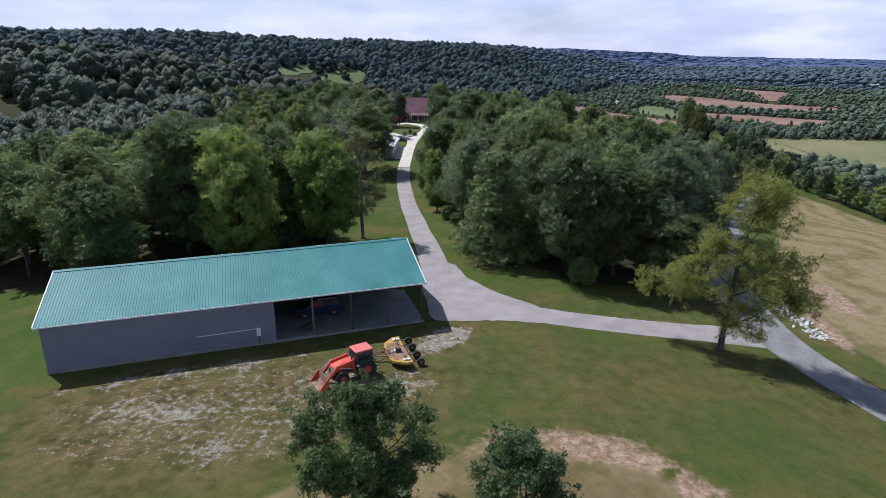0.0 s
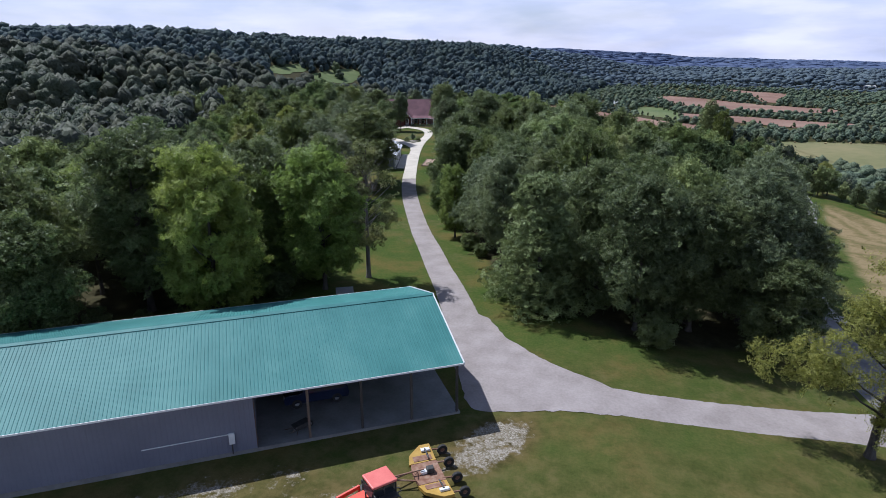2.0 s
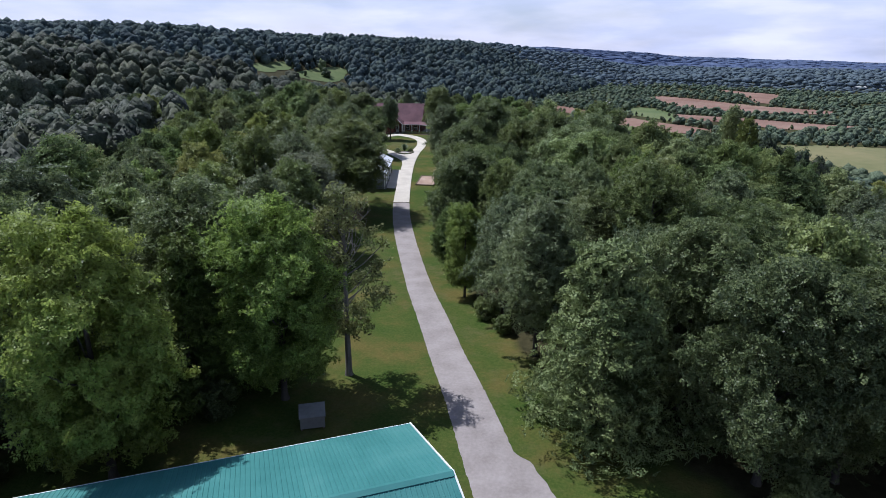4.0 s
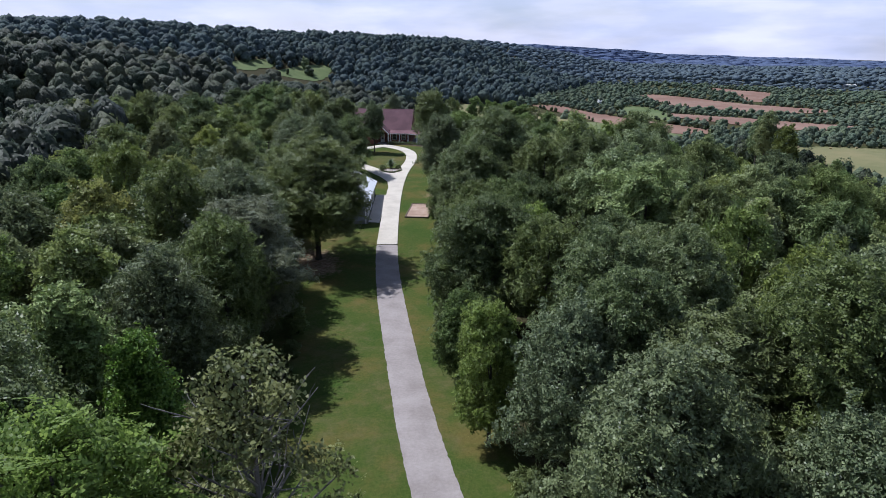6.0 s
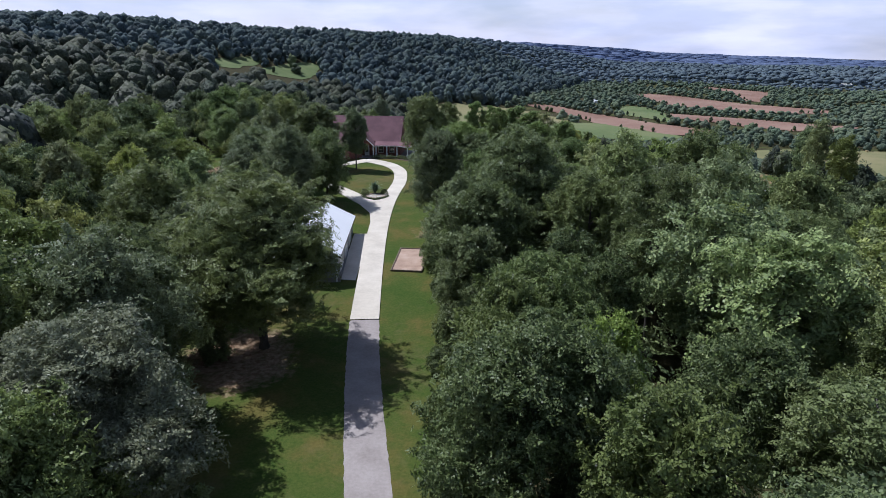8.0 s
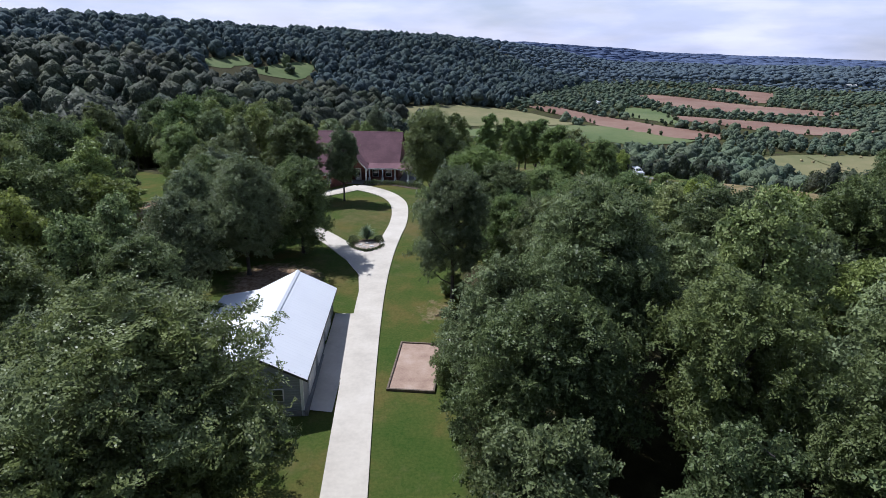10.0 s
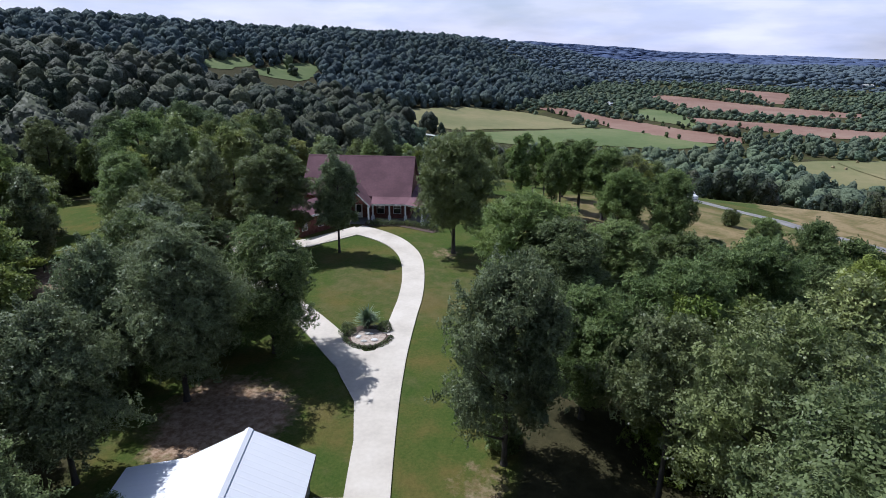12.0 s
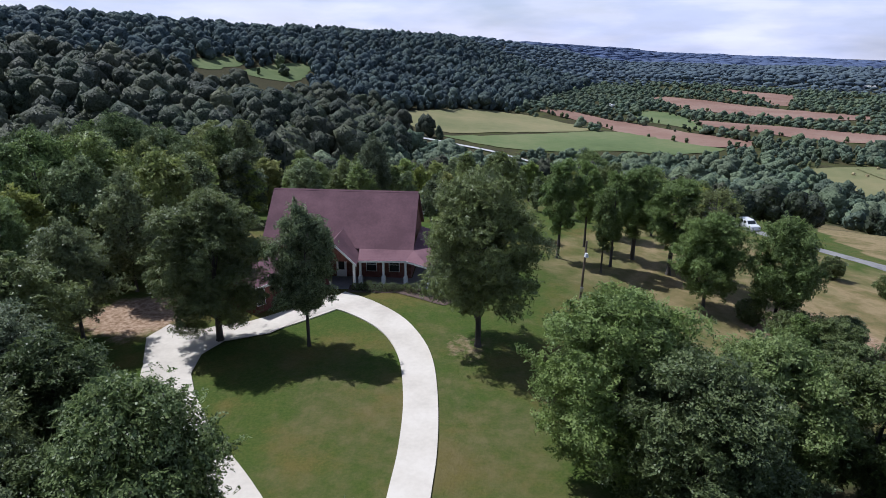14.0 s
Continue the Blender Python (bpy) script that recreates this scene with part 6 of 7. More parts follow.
    prism(bm, [(gx - 1.9, ze + 0.2), (gx + 1.9, ze + 0.2), (gx, gp - 0.2)], "y", gy + 0.35, gy + 0.45)
    part("entry_gable", bm, BRICK, ob)
    part("entry_floor", box(bmesh.new(), gx - 2.1, gx + 2.1, gy, 0.3, gz - 0.4, gz + 0.14), SLAB, ob)
    door = part("front_door", box(bmesh.new(), gx - 0.5, gx + 0.5, 0.24, 0.35, gz + 0.15, gz + 2.25), WHITE_TRIM, ob, "white front door")
    part("pane", box(bmesh.new(), gx - 0.3, gx + 0.3, 0.21, 0.24, gz + 0.9, gz + 2.0), GLASS, door)
    for x in (3.4, 5.7):
        win = part("window", box(bmesh.new(), x - 0.55, x + 0.55, 0.27, 0.35, gz + 0.8, gz + 2.3), WHITE_TRIM, ob, "white framed window")
        for z in (gz + 0.86, gz + 1.58):
            part("pane", box(bmesh.new(), x - 0.47, x + 0.47, 0.245, 0.268, z, z + 0.66), GLASS, win)
    # angled garage wing
    wing = Matrix.Translation((-4.9, -9.8, 0)) @ Matrix.Rotation(radians(58), 4, "Z")
    bm = bmesh.new()
    prism(bm, [(0.25, gz - 0.6), (5.0, gz - 0.6), (5.0, ze - 0.1), (2.6, 4.62), (0.25, ze - 0.1)], "x", 0.2, 9.0)
    bmesh.ops.transform(bm, matrix=wing, verts=bm.verts)
    part("wing_wall", bm, BRICK, ob, "dark red brick garage wing")
    for a, b, c, d in (((0, 0, ze), (9, 0, ze), (9, 2.6, 4.75), (0, 2.6, 4.75)), ((9, 5.2, ze), (0, 5.2, ze), (0, 2.6, 4.75), (9, 2.6, 4.75))):
        shingled(*[wing @ Vector(v) for v in (a, b, c, d)], 14, "wing_roof")
    bm = box(bmesh.new(), 0, 9, -0.04, 0.0, ze - 0.2, ze + 0.03, wing)
    part("wing_fascia", bm, WHITE_TRIM, ob, "white fascia board")
    for x in (0.9, 3.6):
        win = part("window", box(bmesh.new(), x - 0.45, x + 0.45, 0.17, 0.25, gz + 0.8, gz + 2.15, wing), WHITE_TRIM, ob, "white framed window")
        for z in (gz + 0.86, gz + 1.5):
            part("pane", box(bmesh.new(), x - 0.38, x + 0.38, 0.148, 0.168, z, z + 0.58, wing), GLASS, win)
    return ob


house()


# ---- tractor and mower ----
def wheel_bm(r, w, hub=0.45):
    """A tyre with lugs, axis along y, and its rim."""
    tyre = bmesh.new()
    prof = [(hub * r, -w * 0.40), (r * 0.86, -w * 0.5), (r * 0.97, -w * 0.42), (r, -w * 0.2), (r, w * 0.2), (r * 0.97, w * 0.42), (r * 0.86, w * 0.5), (hub * r, w * 0.40)]
    n = 28
    rings = []
    for i in range(n):
        a = 2 * math.pi * i / n
        rings.append([tyre.verts.new((q * (1.03 if i % 2 and q > 0.95 * r else 1.0) * math.cos(a), y, q * (1.03 if i % 2 and q > 0.95 * r else 1.0) * math.sin(a))) for q, y in prof])
    for i in range(n):
        u, v = rings[i], rings[(i + 1) % n]
        for k in range(len(prof) - 1):
            tyre.faces.new((u[k], u[k + 1], v[k + 1], v[k]))
    bmesh.ops.recalc_face_normals(tyre, faces=tyre.faces)
    rim = bmesh.new()
    rod(rim, (0, -w * 0.22, 0), (0, w * 0.22, 0), hub * r * 1.02, sides=20)
    rod(rim, (0, -w * 0.36, 0), (0, w * 0.36, 0), hub * r * 0.42, sides=12)
    return tyre, rim


def add_wheel(parent, x, y, z, r, w, colour):
    tyre, rim = wheel_bm(r, w)
    t = part("wheel", tyre, RUBBER, parent, "black lugged tyre", m=pose(x, y, z))
    part("rim", rim, colour, t, smooth=False)
    return t


def tractor():
    gz = float(ground_z(-1.5, 45.6))
    ob = thing("tractor", pose(-1.15, 45.85, gz, 0, 0, 218), "orange-red farm tractor with cab and front loader on dry grass", "tractor")
    for y in (-0.82, 0.82):
        add_wheel(ob, 0, y, 0.78, 0.78, 0.46, RED_PAINT)
        add_wheel(ob, 2.05, y * 0.92, 0.52, 0.52, 0.34, RED_PAINT)
        bm = bmesh.new()
        prism(bm, [(-0.75, 1.35), (-0.55, 1.62), (0.35, 1.66), (0.85, 1.30), (0.85, 1.24), (0.35, 1.58), (-0.52, 1.54), (-0.70, 1.30)], "y", y - 0.26, y + 0.26)
        part("fender", bm, DARK_METAL, ob)
    part("chassis", box(bmesh.new(), -0.4, 2.5, -0.28, 0.28, 0.55, 1.0, bevel=0.04), DARK_METAL, ob)
    bm = bmesh.new()
    rod(bm, (0, -0.8, 0.78), (0, 0.8, 0.78), 0.14)
    rod(bm, (2.05, -0.75, 0.52), (2.05, 0.75, 0.52), 0.09)
    part("axle", bm, DARK_METAL, ob)
    bm = bmesh.new()
    prism(bm, [(0.85, 1.0), (2.62, 0.95), (2.72, 1.15), (2.62, 1.42), (1.8, 1.60), (0.85, 1.68)], "y", -0.36, 0.36)
    bmesh.ops.bevel(bm, geom=bm.edges[:], offset=0.05, segments=2, affect="EDGES")
    part("hood", bm, RED_PAINT, ob, "orange hood")
    part("grille", box(bmesh.new(), 2.66, 2.74, -0.28, 0.28, 0.95, 1.35, bevel=0.02), DARK_METAL, ob)
    for y in (-0.2, 0.2):
        part("headlight", box(bmesh.new(), 2.70, 2.76, y - 0.08, y + 0.08, 1.2, 1.3), STEEL, ob)
    # cab
    bm = bmesh.new()
    prism(bm, [(-0.62, 1.25), (0.82, 1.0), (0.88, 1.65), (0.70, 2.24), (-0.60, 2.24)], "y", -0.62, 0.62)
    bmesh.ops.bevel(bm, geom=bm.edges[:], offset=0.04, segments=2, affect="EDGES")
    part("cab_glass", bm, GLASS, ob, "dark tinted cab glass")
    for x, y in ((-0.6, -0.63), (-0.6, 0.63), (0.72, -0.63), (0.72, 0.63), (0.1, -0.64), (0.1, 0.64)):
        bm = bmesh.new()
        rod(bm, (x + (0.12 if x > 0.5 else 0), y, 1.1), (x, y, 2.25), 0.04, sides=6)
        part("cab_post", bm, DARK_METAL, ob)
    part("cab_roof", box(bmesh.new(), -0.70, 0.80, -0.68, 0.68, 2.22, 2.38, bevel=0.06), PINK_ROOF, ob, "sun-faded red cab roof")
    for y in (-0.78, 0.78):
        part("mirror", box(bmesh.new(), 0.72, 0.78, y - 0.1, y + 0.1, 1.65, 1.95, bevel=0.02), DARK_METAL, ob)
    bm = bmesh.new()
    rod(bm, (1.1, 0.42, 1.4), (1.1, 0.42, 2.15), 0.045, sides=10)
    part("exhaust_pipe", bm, DARK_METAL, ob)
    # loader
    for y in (-0.62, 0.62):
        bm = bmesh.new()
        rod(bm, (0.95, y, 0.8), (1.05, y, 1.78), 0.09, sides=6)
        part("loader_post", bm, RED_PAINT, ob)
        bm = bmesh.new()
        prism(bm, [(0.98, 1.62), (1.0, 1.82), (2.35, 1.62), (3.35, 0.66), (3.25, 0.52), (2.25, 1.40)], "y", y - 0.06, y + 0.06)
        part("loader_arm", bm, RED_PAINT, ob, "orange loader arm")
        bm = bmesh.new()
        rod(bm, (1.15, y, 1.05), (2.3, y, 1.42), 0.045)
        part("lift_cylinder", bm, STEEL, ob)
        bm = bmesh.new()
        rod(bm, (2.4, y, 1.66), (3.35, y, 0.95), 0.04)
        part("tilt_cylinder", bm, STEEL, ob)
    bm = bmesh.new()
    rod(bm, (2.5, -0.62, 1.38), (2.5, 0.62, 1.38), 0.06)
    part("cross_tube", bm, RED_PAINT, ob)
    bm = bmesh.new()
    prism(bm, [(3.30, 0.95), (3.36, 0.95), (3.42, 0.35), (3.62, 0.12), (4.12, 0.07), (4.12, 0.02), (3.56, 0.05), (3.32, 0.30)], "y", -0.98, 0.98)
    bucket = part("bucket", bm, RUST, ob, "rusty red loader bucket")
    for y in (-0.99, 0.95):
        bm = bmesh.new()
        prism(bm, [(3.30, 0.95), (3.45, 0.85), (4.12, 0.08), (4.12, 0.02), (3.56, 0.05), (3.32, 0.30)], "y", y, y + 0.04)
        part("bucket_side", bm, RED_PAINT, bucket)
    for y in (-0.35, 0.35):
        bm = bmesh.new()
        rod(bm, (-0.5, y, 0.6), (-1.35, y, 0.55), 0.04)
        rod(bm, (-0.6, y, 1.15), (-1.25, y * 0.3, 1.0), 0.035)
        part("hitch_arm", bm, DARK_METAL, ob)
    return ob


tractor()


def mower():
    gz = float(ground_z(1.5, 49))
    ob = thing("rotary_mower", pose(1.15, 48.75, gz, 0, 0, 204), "worn yellow batwing rotary mower hitched behind a tractor", "mower")
    centre = bmesh.new()
    prism(centre, [(-0.75, -0.95), (0.85, -0.95), (0.95, -0.4), (0.95, 0.4), (0.85, 0.95), (-0.75, 0.95)], "z", 0.32, 0.52)
    part("centre_deck", centre, RUST, ob, "rust-brown centre deck")
    for s in (-1, 1):
        tilt = Matrix.Translation((0, s * 0.98, 0.42)) @ Matrix.Rotation(radians(s * 6), 4, "X")
        bm = bmesh.new()
        prism(bm, [(-0.75, 0.02), (0.95, 0.02), (0.75, 0.75), (-0.1, 1.5), (-0.75, 1.5)] if s > 0 else [(-0.75, -0.02), (-0.75, -1.5), (-0.1, -1.5), (0.75, -0.75), (0.95, -0.02)], "z", -0.10, 0.10)
        bmesh.ops.transform(bm, matrix=tilt, verts=bm.verts)
        wing = part("wing_deck", bm, YELLOW, ob, "scuffed yellow wing deck")
        bm = box(bmesh.new(), -0.55, 0.6, s * 0.35 - 0.22, s * 0.35 + 0.22, 0.10, 0.125, tilt)
        part("rusty_cover", bm, RUST, wing)
        bm = box(bmesh.new(), -0.62, -0.05, s * 0.95 - 0.13, s * 0.95 + 0.13, 0.10, 0.24, tilt, bevel=0.03)
        part("gearbox_shield", bm, WHITE_TRIM, wing, "dull white shield")
        bm = bmesh.new()
        rod(bm, tilt @ Vector((-0.3, s * 0.1, 0.25)), tilt @ Vector((-0.3, s * 0.95, 0.25)), 0.05)
        part("drive_shaft", bm, DARK_METAL, wing)
    part("gearbox", box(bmesh.new(), -0.3, 0.15, -0.2, 0.2, 0.52, 0.86, bevel=0.05), DARK_METAL, ob)
    part("cover", box(bmesh.new(), 0.15, 0.5, -0.16, 0.16, 0.52, 0.7, bevel=0.03), WHITE_TRIM, ob)
    bm = bmesh.new()
    rod(bm, (0.9, -0.45, 0.45), (2.1, -0.06, 0.52), 0.05)
    rod(bm, (0.9, 0.45, 0.45), (2.1, 0.06, 0.52), 0.05)
    rod(bm, (0.3, 0, 0.8), (2.1, 0, 0.72), 0.05)
    rod(bm, (0.6, -0.3, 0.5), (0.9, 0.3, 0.8), 0.03)
    part("tongue", bm, RUST, ob)
    for y in (-2.05, -0.75, 0.75, 2.05):
        bm = bmesh.new()
        rod(bm, (-0.6, y, 0.5), (-1.45, y, 0.42), 0.05)
        part("wheel_arm", bm, RUST, ob)
        add_wheel(ob, -1.5, y, 0.33, 0.33, 0.22, RUST)
    return ob


mower()


# ---- cars ----
def car(m, paint, label, van=False):
    ob = thing("car", m, label, "car")
    h = 1.95 if van else 1.72
    side = [(-2.25, 0.35), (-2.3, 0.75), (-2.2, 1.05), (-1.05 if not van else -1.6, 1.12), (-0.5 if not van else -1.15, h - 0.08), (-0.2, h), (1.9, h - 0.02), (2.2, 1.1), (2.28, 0.7), (2.2, 0.35)]
    bm = bmesh.new()
    prism(bm, side, "y", -0.9, 0.9)
    for v in bm.verts:
        if v.co.z > 1.15:
            v.co.y *= 0.84
    bmesh.ops.bevel(bm, geom=bm.edges[:], offset=0.06, segments=2, affect="EDGES")
    body = part("body", bm, paint, ob)
    for s in (-1, 1):
        for a, b in ((-0.75, 0.3), (0.4, 1.25), (1.32, 1.95)):
            bm = bmesh.new()
            slab_of(bm, [(a, s * 0.885, 1.14), (b, s * 0.885, 1.14), (b - 0.06, s * 0.80, h - 0.16), (a + (0.32 if a < 0 else 0.04), s * 0.80, h - 0.16)], 0.012)
            part("side_window", bm, GLASS, body)
        part("roof_rail", box(bmesh.new(), -0.1, 1.8, s * 0.66 - 0.02, s * 0.66 + 0.02, h + 0.02, h + 0.07), STEEL, ob)
        part("headlight", box(bmesh.new(), -2.31, -2.2, s * 0.62 - 0.18, s * 0.62 + 0.18, 0.78, 0.95, bevel=0.02), STEEL, ob)
    bm = bmesh.new()
    slab_of(bm, [(-1.02, -0.72, 1.17), (-1.02, 0.72, 1.17), (-0.5, 0.66, h - 0.06), (-0.5, -0.66, h - 0.06)], 0.02)
    part("windscreen", bm, GLASS, body)
    for x in (-1.42, 1.38):
        for y in (-0.82, 0.82):
            add_wheel(ob, x, y, 0.36, 0.36, 0.24, STEEL)
    return ob


BARN = pose(2.68, 55.55, 0.0, 0, 0, 23)
car(BARN @ pose(-9.5, 4.9, 0.06, 0, 0, 0), CAR_BLUE, "dark blue estate car parked in the open barn")
car(pose(35.0, 265.5, float(ground_z(35.0, 265.5)) + 0.07, 0, 0, 98), CAR_WHITE, "white car parked on the farm lane")
car(pose(-20.6, 251, float(ground_z(-20.6, 251)), 0, 0, 20), CAR_WHITE, "white van parked behind the house", van=True)


def wheelbarrow():
    """A small barrow leaning by the barn post."""
    ob = thing("wheelbarrow", BARN @ pose(-10.9, 1.2, 0.06, 0, 0, 30), "old dark wheelbarrow beside a barn post", "wheelbarrow")
    bm = bmesh.new()
    prism(bm, [(-0.45, 0.35), (0.4, 0.35), (0.6, 0.66), (-0.6, 0.66)], "y", -0.28, 0.28)
    part("tray", bm, DARK_METAL, ob)
    for y in (-0.22, 0.22):
        bm = bmesh.new()
        rod(bm, (0.75, y * 0.3, 0.2), (-1.1, y * 1.3, 0.5), 0.022)
        rod(bm, (-0.4, y, 0.35), (-0.5, y, 0.0), 0.02)
        part("handle", bm, WOOD, ob)
    add_wheel(ob, 0.75, 0, 0.2, 0.2, 0.09, STEEL)


wheelbarrow()


def storage_bin():
    gz = float(ground_z(-10.2, 73.6))
    ob = thing("storage_bin", pose(-10.2, 73.7, gz, 0, 0, 17), "grey metal bin with sloping lid on the grass", "bin")
    bm = bmesh.new()
    prism(bm, [(-0.6, 0.1), (0.6, 0.1), (0.6, 1.15), (-0.6, 0.9)], "x", -0.8, 0.8)
    # Pale bin in the darker slab grey: its shadow is put into the colour.
    part("body", bm, SLAB, ob)
    bm = bmesh.new()
    slab_of(bm, [(-0.86, -0.66, 0.95), (0.86, -0.66, 0.95), (0.86, 0.66, 1.24), (-0.86, 0.66, 1.24)], 0.05)
    part("lid", bm, SLAB, ob, "grey metal lid darkened in colour for shadow")
    for x in (-0.7, 0.7):
        part("skid", box(bmesh.new(), x - 0.06, x + 0.06, -0.6, 0.6, -0.05, 0.1), WOOD, ob)


storage_bin()


# ---- garden bed, flower bed, rocks ----
def garden_bed():
    x0, x1, y0, y1 = -12.6, -9.3, 153.1, 159.8
    gz = float(ground_z(-11, 156.5))
    rise = (float(ground_z(-11, y1)) - float(ground_z(-11, y0))) / (y1 - y0)
    ob = thing("garden_bed", pose(-11.0, 156.45, gz, math.degrees(math.atan(rise)), 0, -3), "raised garden bed of bare soil edged with timber", "garden bed")
    hx, hy = (x1 - x0) / 2, (y1 - y0) / 2
    part("soil", box(bmesh.new(), -hx, hx, -hy, hy, -0.2, 0.10), SAND, ob, "bare tan soil")
    for a in (-hy - 0.07, hy + 0.07):
        part("timber", box(bmesh.new(), -hx - 0.14, hx + 0.14, a - 0.07, a + 0.07, -0.2, 0.2, bevel=0.015), WOOD, ob)
    for a in (-hx - 0.07, hx + 0.07):
        part("timber", box(bmesh.new(), a - 0.07, a + 0.07, -hy, hy, -0.2, 0.2, bevel=0.015), WOOD, ob)


garden_bed()


def rock_mesh(seed, name="rock"):
    rng = np.random.RandomState(seed)
    bm = bmesh.new()
    bmesh.ops.create_icosphere(bm, subdivisions=2 if seed < 3 else 1, radius=1.0)
    for v in bm.verts:
        v.co *= 1 + 0.25 * rng.normal() * 0.7
        v.co.z *= 0.6
    me = bpy.data.meshes.new(name)
    bm.to_mesh(me)
    bm.free()
    me.materials.append(STONE)
    return me


ROCKS = [rock_mesh(s) for s in range(5, 10)]


def rock_bank(line, width, count, seed, label):
    """A bank of loose pale rocks, each a piece of its own."""
    rng = np.random.RandomState(seed)
    p0 = line[0]
    ob = thing("rock_bank", pose(p0[0], p0[1], float(ground_z(*p0))), label, "rocks")
    base = Vector((p0[0], p0[1], float(ground_z(*p0))))
    pts = densify(line, 0.5)
    for i in range(count):
        q = pts[rng.randint(len(pts))]
        x, y = q.x + rng.normal() * width * 0.4, q.y + rng.normal() * 0.3
        o = new("rock", ROCKS[rng.randint(len(ROCKS))])
        o.parent = ob
        s = rng.uniform(0.09, 0.20)
        o.matrix_basis = Matrix.Translation(Vector((x, y, float(ground_z(x, y)) + s * 0.25)) - base) @ Euler((0, 0, rng.uniform(0, 6))).to_matrix().to_4x4() @ Matrix.Diagonal((s * rng.uniform(0.8, 1.4), s, s, 1))


rock_bank([(41.0, 60.6), (40.3, 64), (39.8, 68), (40.0, 72)], 1.5, 300, 1, "bank of loose white rocks beside the lane")
rock_bank([(39.4, 78.5), (40.0, 82.0), (40.6, 86), (41.6, 90.5)], 0.9, 220, 2, "strip of loose white rocks along the lane")
rock_bank([(51.6, 109.0), (54.0, 113), (57.0, 117.5)], 1.3, 120, 3, "heap of pale rocks on the grass")
bm = bmesh.new()
bmesh.ops.create_icosphere(bm, subdivisions=3, radius=1.0)
for v in bm.verts:
    v.co = Vector((v.co.x * 0.9, v.co.y * 0.55, v.co.z * 0.16 + 0.05)) * (1 + 0.12 * noise.noise(v.co * 2))
tagged(part("flat_rock", bm, STONE, None, smooth=True, m=pose(-8.2, 160.8, float(ground_z(-8.2, 160.8)), 0, 0, 10)), "flat pale slab of rock on the lawn", "rock")


def bush(name, x, y, r, h, mat, label, seed, leaves=700, size=0.10, group="", base=None):
    """A rounded bush: short stems and a dense crown of leaves."""
    rng = np.random.RandomState(seed)
    ob = thing(name, pose(x, y, float(ground_z(x, y)) if base is None else base), label, "shrub", group)
    d = unit(rng, leaves)
    d[:, 2] = np.abs(d[:, 2]) * 1.0 - 0.15
    lump = 1 + 0.12 * np.sin(d[:, 0] * 6 + seed) * np.sin(d[:, 1] * 5) + rng.normal(size=leaves) * 0.07
    pos = d * lump[:, None] * np.array([r, r, h]) + np.array([0, 0, 0.12 * h])
    o = new("crown", quad_mesh("crown", cards(pos, d + rng.normal(size=d.shape) * 0.4, size, rng), mat))
    o.parent = ob
    bm = bmesh.new()
    for k in range(4):
        a = k * 1.57 + 0.4
        rod(bm, (0.03 * math.cos(a), 0.03 * math.sin(a), -0.05), (r * 0.5 * math.cos(a), r * 0.5 * math.sin(a), h * 0.7), 0.03, 0.01, sides=5)
    part("stems", bm, BARK, ob)
    return ob


def flower_bed():
    c = (-19.1, 183.6)
    gz = float(ground_z(*c)) + 0.02
    ob = thing("flower_bed", pose(c[0], c[1], gz), "round flower bed with pale gravel and mulch in the drive's fork", "flower bed")
    for name, r, z, mat in (("mulch", 1.95, 0.09, MULCH), ("gravel", 1.45, 0.13, TAN_GRAVEL)):
        bm = bmesh.new()
        prism(bm, [(r * math.cos(a) * (1 + 0.05 * math.sin(3 * a)), r * math.sin(a) * 1.05 - (0.35 if name == "gravel" else 0)) for a in np.linspace(0, 2 * math.pi, 28)[:-1]], "z", -0.25, z)
        part(name, bm, mat, ob)
    rng = np.random.RandomState(3)
    for k in range(7):
        bm = bmesh.new()
        bmesh.ops.create_icosphere(bm, subdivisions=2, radius=1.0)
        s = rng.uniform(0.14, 0.26)
        a = rng.uniform(0, 6.28)
        for v in bm.verts:
            v.co = Vector((v.co.x * s * 1.3, v.co.y * s, v.co.z * s * 0.4)) * (1 + 0.1 * noise.noise(v.co * 2 + Vector((k, 0, 0))))
        part("stone", bm, STONE, ob, m=pose(0.8 * math.cos(a), 0.7 * math.sin(a) - 0.5, 0.16))


flower_bed()
for k, a in enumerate(np.linspace(math.radians(190), math.radians(350), 13)):
    bush("edging_shrub", -19.1 + 1.95 * math.cos(a), 183.6 + 2.1 * math.sin(a), 0.26, 0.36, LEAF_DARK, "small clipped dark edging shrub of a flower bed", 40 + k, 260, 0.075, "edging shrubs round the flower bed")
bush("round_bush", -20.9, 184.0, 0.72, 1.05, LEAF_DARK, "dense round dark bush beside a flower bed", 61, 1100, 0.09)
bush("round_bush", -17.9, 184.8, 0.6, 0.85, LEAF_DARK, "dense round dark bush beside a flower bed", 62, 1100, 0.09)


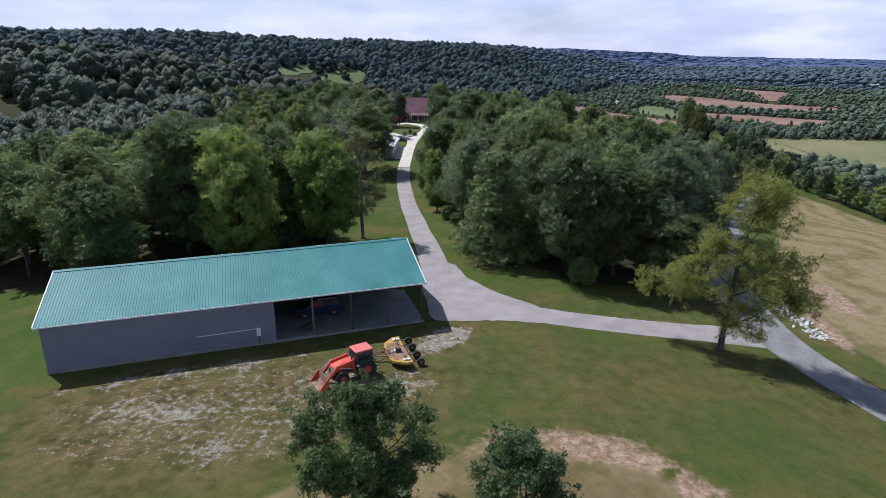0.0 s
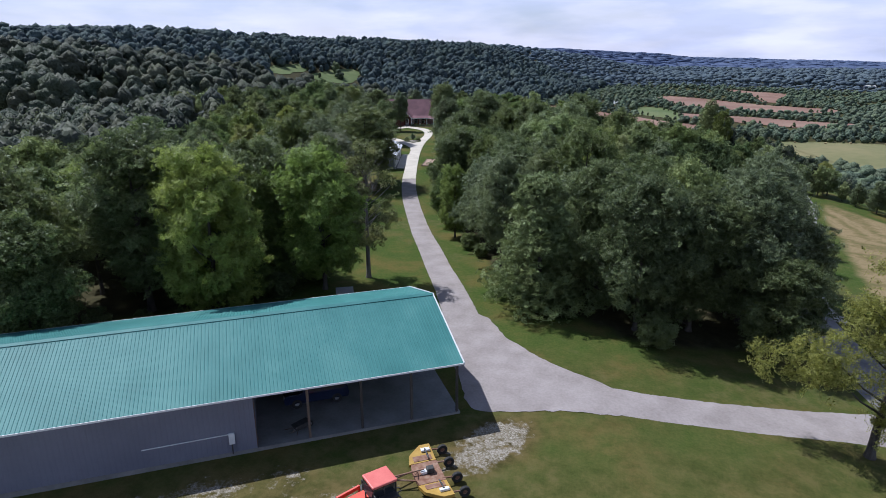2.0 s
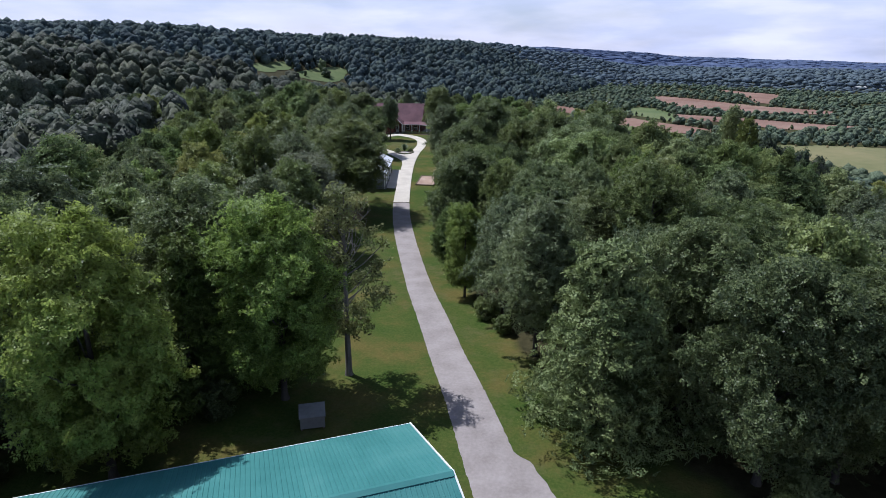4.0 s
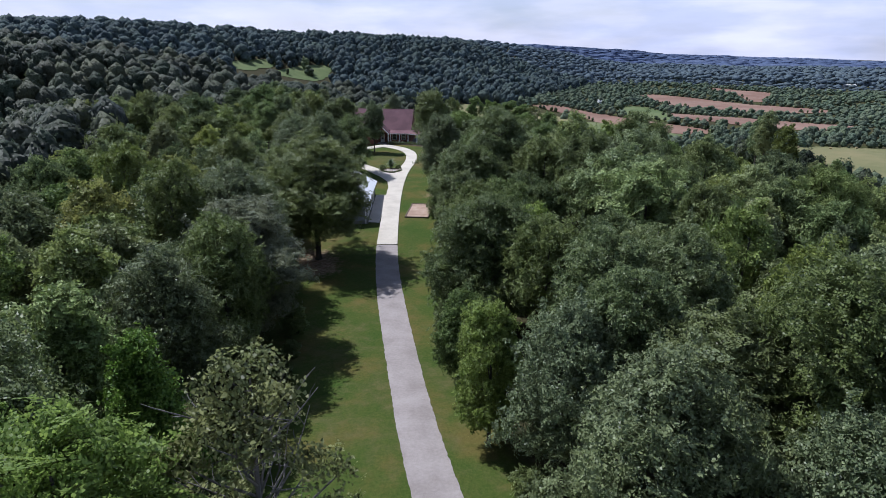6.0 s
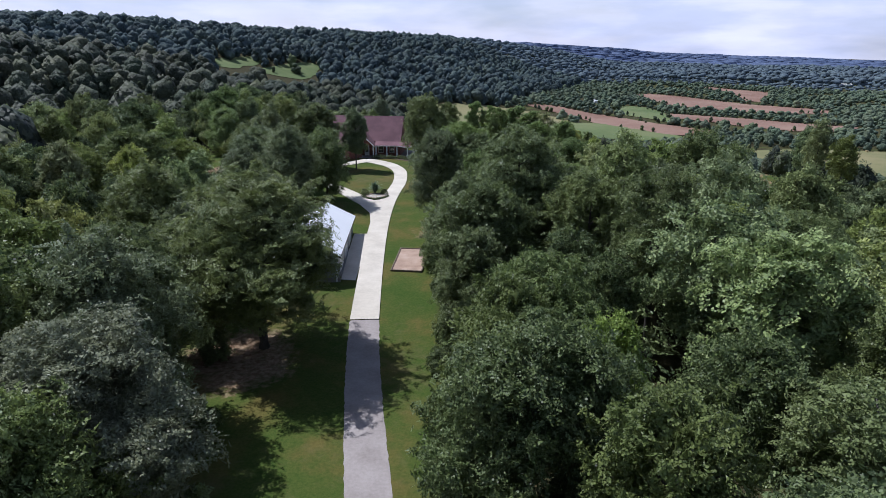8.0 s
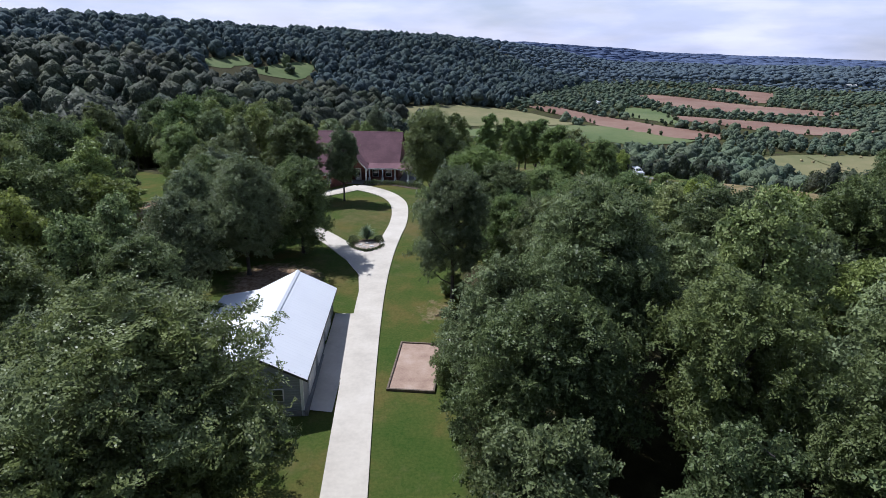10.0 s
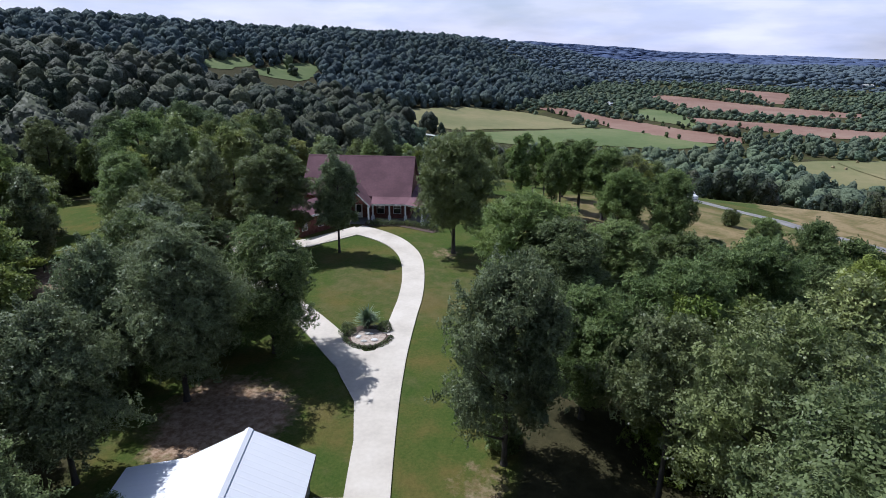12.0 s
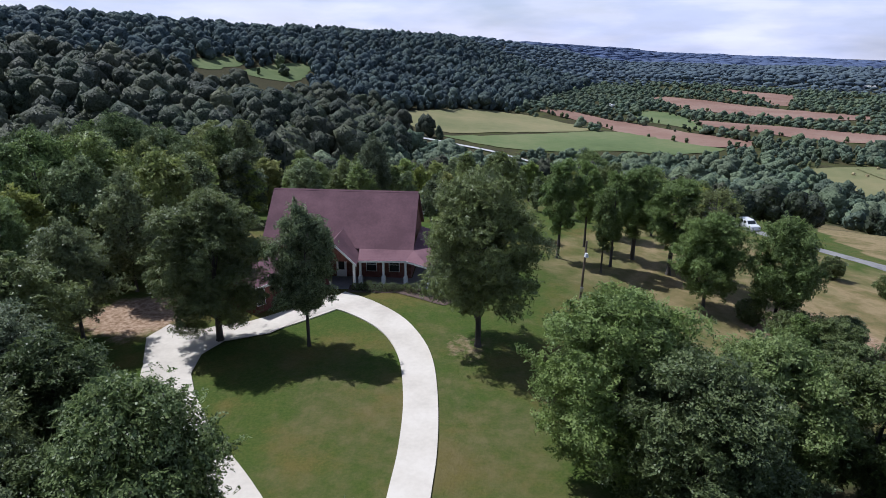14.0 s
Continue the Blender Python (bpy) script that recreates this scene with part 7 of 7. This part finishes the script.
def yucca():
    """A tall plant of long arching blades."""
    rng = np.random.RandomState(9)
    ob = thing("yucca", pose(-19.4, 185.0, float(ground_z(-19.4, 185)) + 0.05), "tall spiky green yucca in the flower bed", "plant")
    quads = []
    for i in range(240):
        a, up = rng.uniform(0, 6.28), rng.uniform(0.15, 1.35)
        ln = rng.uniform(0.9, 1.5)
        z0 = rng.uniform(0.1, 1.0)
        d = np.array([math.cos(a) * math.cos(up), math.sin(a) * math.cos(up), math.sin(up)])
        s = np.array([-math.sin(a), math.cos(a), 0]) * 0.06
        b = np.array([0, 0, z0])
        m1 = b + d * ln * 0.55 + np.array([0, 0, 0.06])
        t = b + d * ln - np.array([0, 0, 0.12])
        quads += [[b - s * 0.6, b + s * 0.6, m1 + s, m1 - s], [m1 - s, m1 + s, t + s * 0.15, t - s * 0.15]]
    o = new("leaf_rosette", quad_mesh("leaf_rosette", np.array(quads), LEAF_YUCCA))
    o.parent = ob
    bm = bmesh.new()
    rod(bm, (0, 0, -0.1), (0.03, 0, 1.1), 0.09, 0.05, sides=8)
    part("stem", bm, BARK, ob)


yucca()
rng = np.random.RandomState(12)
for k in range(16):
    t = k / 15
    x, y = -24.3 + 9.2 * t, 215.9 - (1.9 * max(0, t - 0.55) / 0.45) + rng.normal() * 0.12
    r = rng.uniform(0.35, 0.6) + (0.25 if t > 0.8 else 0)
    bush("porch_shrub", x, y, r, r * 1.5, [LEAF_DARK, LEAF_DARK, LEAF_OAK][k % 3], "low leafy shrub planted along the porch", 80 + k, 420, 0.09, "shrubs along the porch")
patch("porch_bed", [(-25, 216.9), (-19.4, 217.0), (-16.6, 214.9), (-14.8, 213.4), (-15.6, 212.6), (-18.5, 214.3), (-20.2, 215.2), (-24.9, 215.2)], MULCH, "dark mulch bed along the porch", "flower bed", lift=0.05, cell=1.0)


def light_pole():
    gz = float(ground_z(-3.1, 214.6))
    ob = thing("light_pole", pose(-3.1, 214.6, gz, 0, 1.5, 0), "wooden yard light pole with a pale lamp head", "street lamp")
    bm = bmesh.new()
    rod(bm, (0, 0, -0.3), (0, 0, 6.2), 0.13, 0.09, sides=12)
    part("pole", bm, WOOD, ob)
    bm = bmesh.new()
    rod(bm, (0, 0, 5.0), (0, -0.5, 5.15), 0.03)
    part("bracket", bm, STEEL, ob)
    bm = bmesh.new()
    rod(bm, (0, -0.5, 5.2), (0, -0.5, 4.85), 0.12, 0.2, sides=14)
    part("lamp_head", bm, WHITE_TRIM, ob, "white lamp head")
    part("meter_box", box(bmesh.new(), -0.14, 0.14, -0.22, -0.1, 1.3, 1.8, bevel=0.02), STEEL, ob)


light_pole()


# ---- far houses ----
def farmstead(name, x, y, w, d, h, roof_mat, wall_mat, turn, label):
    ob = thing(name, pose(x, y, float(ground_z(x, y)), 0, 0, turn), label, "house")
    part("wall", box(bmesh.new(), -w / 2, w / 2, -d / 2, d / 2, -1.5, h), wall_mat, ob)
    for s in (-1, 1):
        bm = bmesh.new()
        slab_of(bm, [(-w / 2 - 0.5, s * (d / 2 + 0.5), h), (w / 2 + 0.5, s * (d / 2 + 0.5), h), (w / 2 + 0.5, 0, h + d * 0.28), (-w / 2 - 0.5, 0, h + d * 0.28)], 0.25)
        part("roof", bm, roof_mat, ob)
    for x0 in (-w / 2, w / 2 - 0.1):
        bm = bmesh.new()
        prism(bm, [(-d / 2, h), (d / 2, h), (0, h + d * 0.26)], "x", x0, x0 + 0.1)
        part("gable", bm, wall_mat, ob)
    for k in range(3):
        cx = -w / 2 + (k + 0.5) * w / 3
        win = part("window", box(bmesh.new(), cx - 0.7, cx + 0.7, -d / 2 - 0.06, -d / 2, 1.0, 2.3), WHITE_TRIM, ob)
        part("pane", box(bmesh.new(), cx - 0.6, cx + 0.6, -d / 2 - 0.09, -d / 2 - 0.06, 1.1, 2.2), GLASS, win)
    return ob


farmstead("farmhouse", 173, 962, 14, 8, 3.0, WHITE_METAL, WHITE_TRIM, 5, "long white farm building among valley hedges")
farmstead("farmhouse", -308, 800, 12, 8, 3.2, STONE, STONE, 20, "pale house in the hillside clearing")
farmstead("farmhouse", 769, 1434, 26, 11, 4, STONE, WHITE_TRIM, 0, "large white farm shed far down the valley")
farmstead("farmhouse", 36, 324, 9, 5.5, 2.4, WHITE_METAL, WHITE_TRIM, -25, "white cottage among trees down the slope")
farmstead("barn", 168, 262, 11, 7, 3.2, RED_FIELD, RUST, -20, "small weathered red barn beyond the hay slope")


def hay_bale(x, y, turn):
    """A round bale lying on its side."""
    ob = thing("hay_bale", pose(x, y, float(ground_z(x, y)) + 0.5, 0, 0, turn), "round straw-coloured hay bale lying on the pasture", "hay bale", "hay bales on the pasture")
    bm = bmesh.new()
    rod(bm, (-0.75, 0, 0.72), (0.75, 0, 0.72), 0.75, 0.75, sides=18)
    for v in bm.verts:
        v.co += Vector((0, noise.noise(v.co * 3) * 0.05, noise.noise(v.co * 3 + Vector((5, 0, 0))) * 0.05))
    part("roll", bm, HAY_BALE, ob)
    for u in (-0.45, 0.0, 0.45):
        bm = bmesh.new()
        rod(bm, (u - 0.02, 0, 0.72), (u + 0.02, 0, 0.72), 0.77, 0.77, sides=18)
        part("twine", bm, DARK_TIMBER, ob)


for x, y, turn in ((227.7, 536.2, 20), (247.5, 558.0, 75), (269.5, 553.2, 130), (290.2, 556.0, 10), (315.2, 552.0, 50), (222.6, 541.4, 100)):
    hay_bale(x, y, turn)
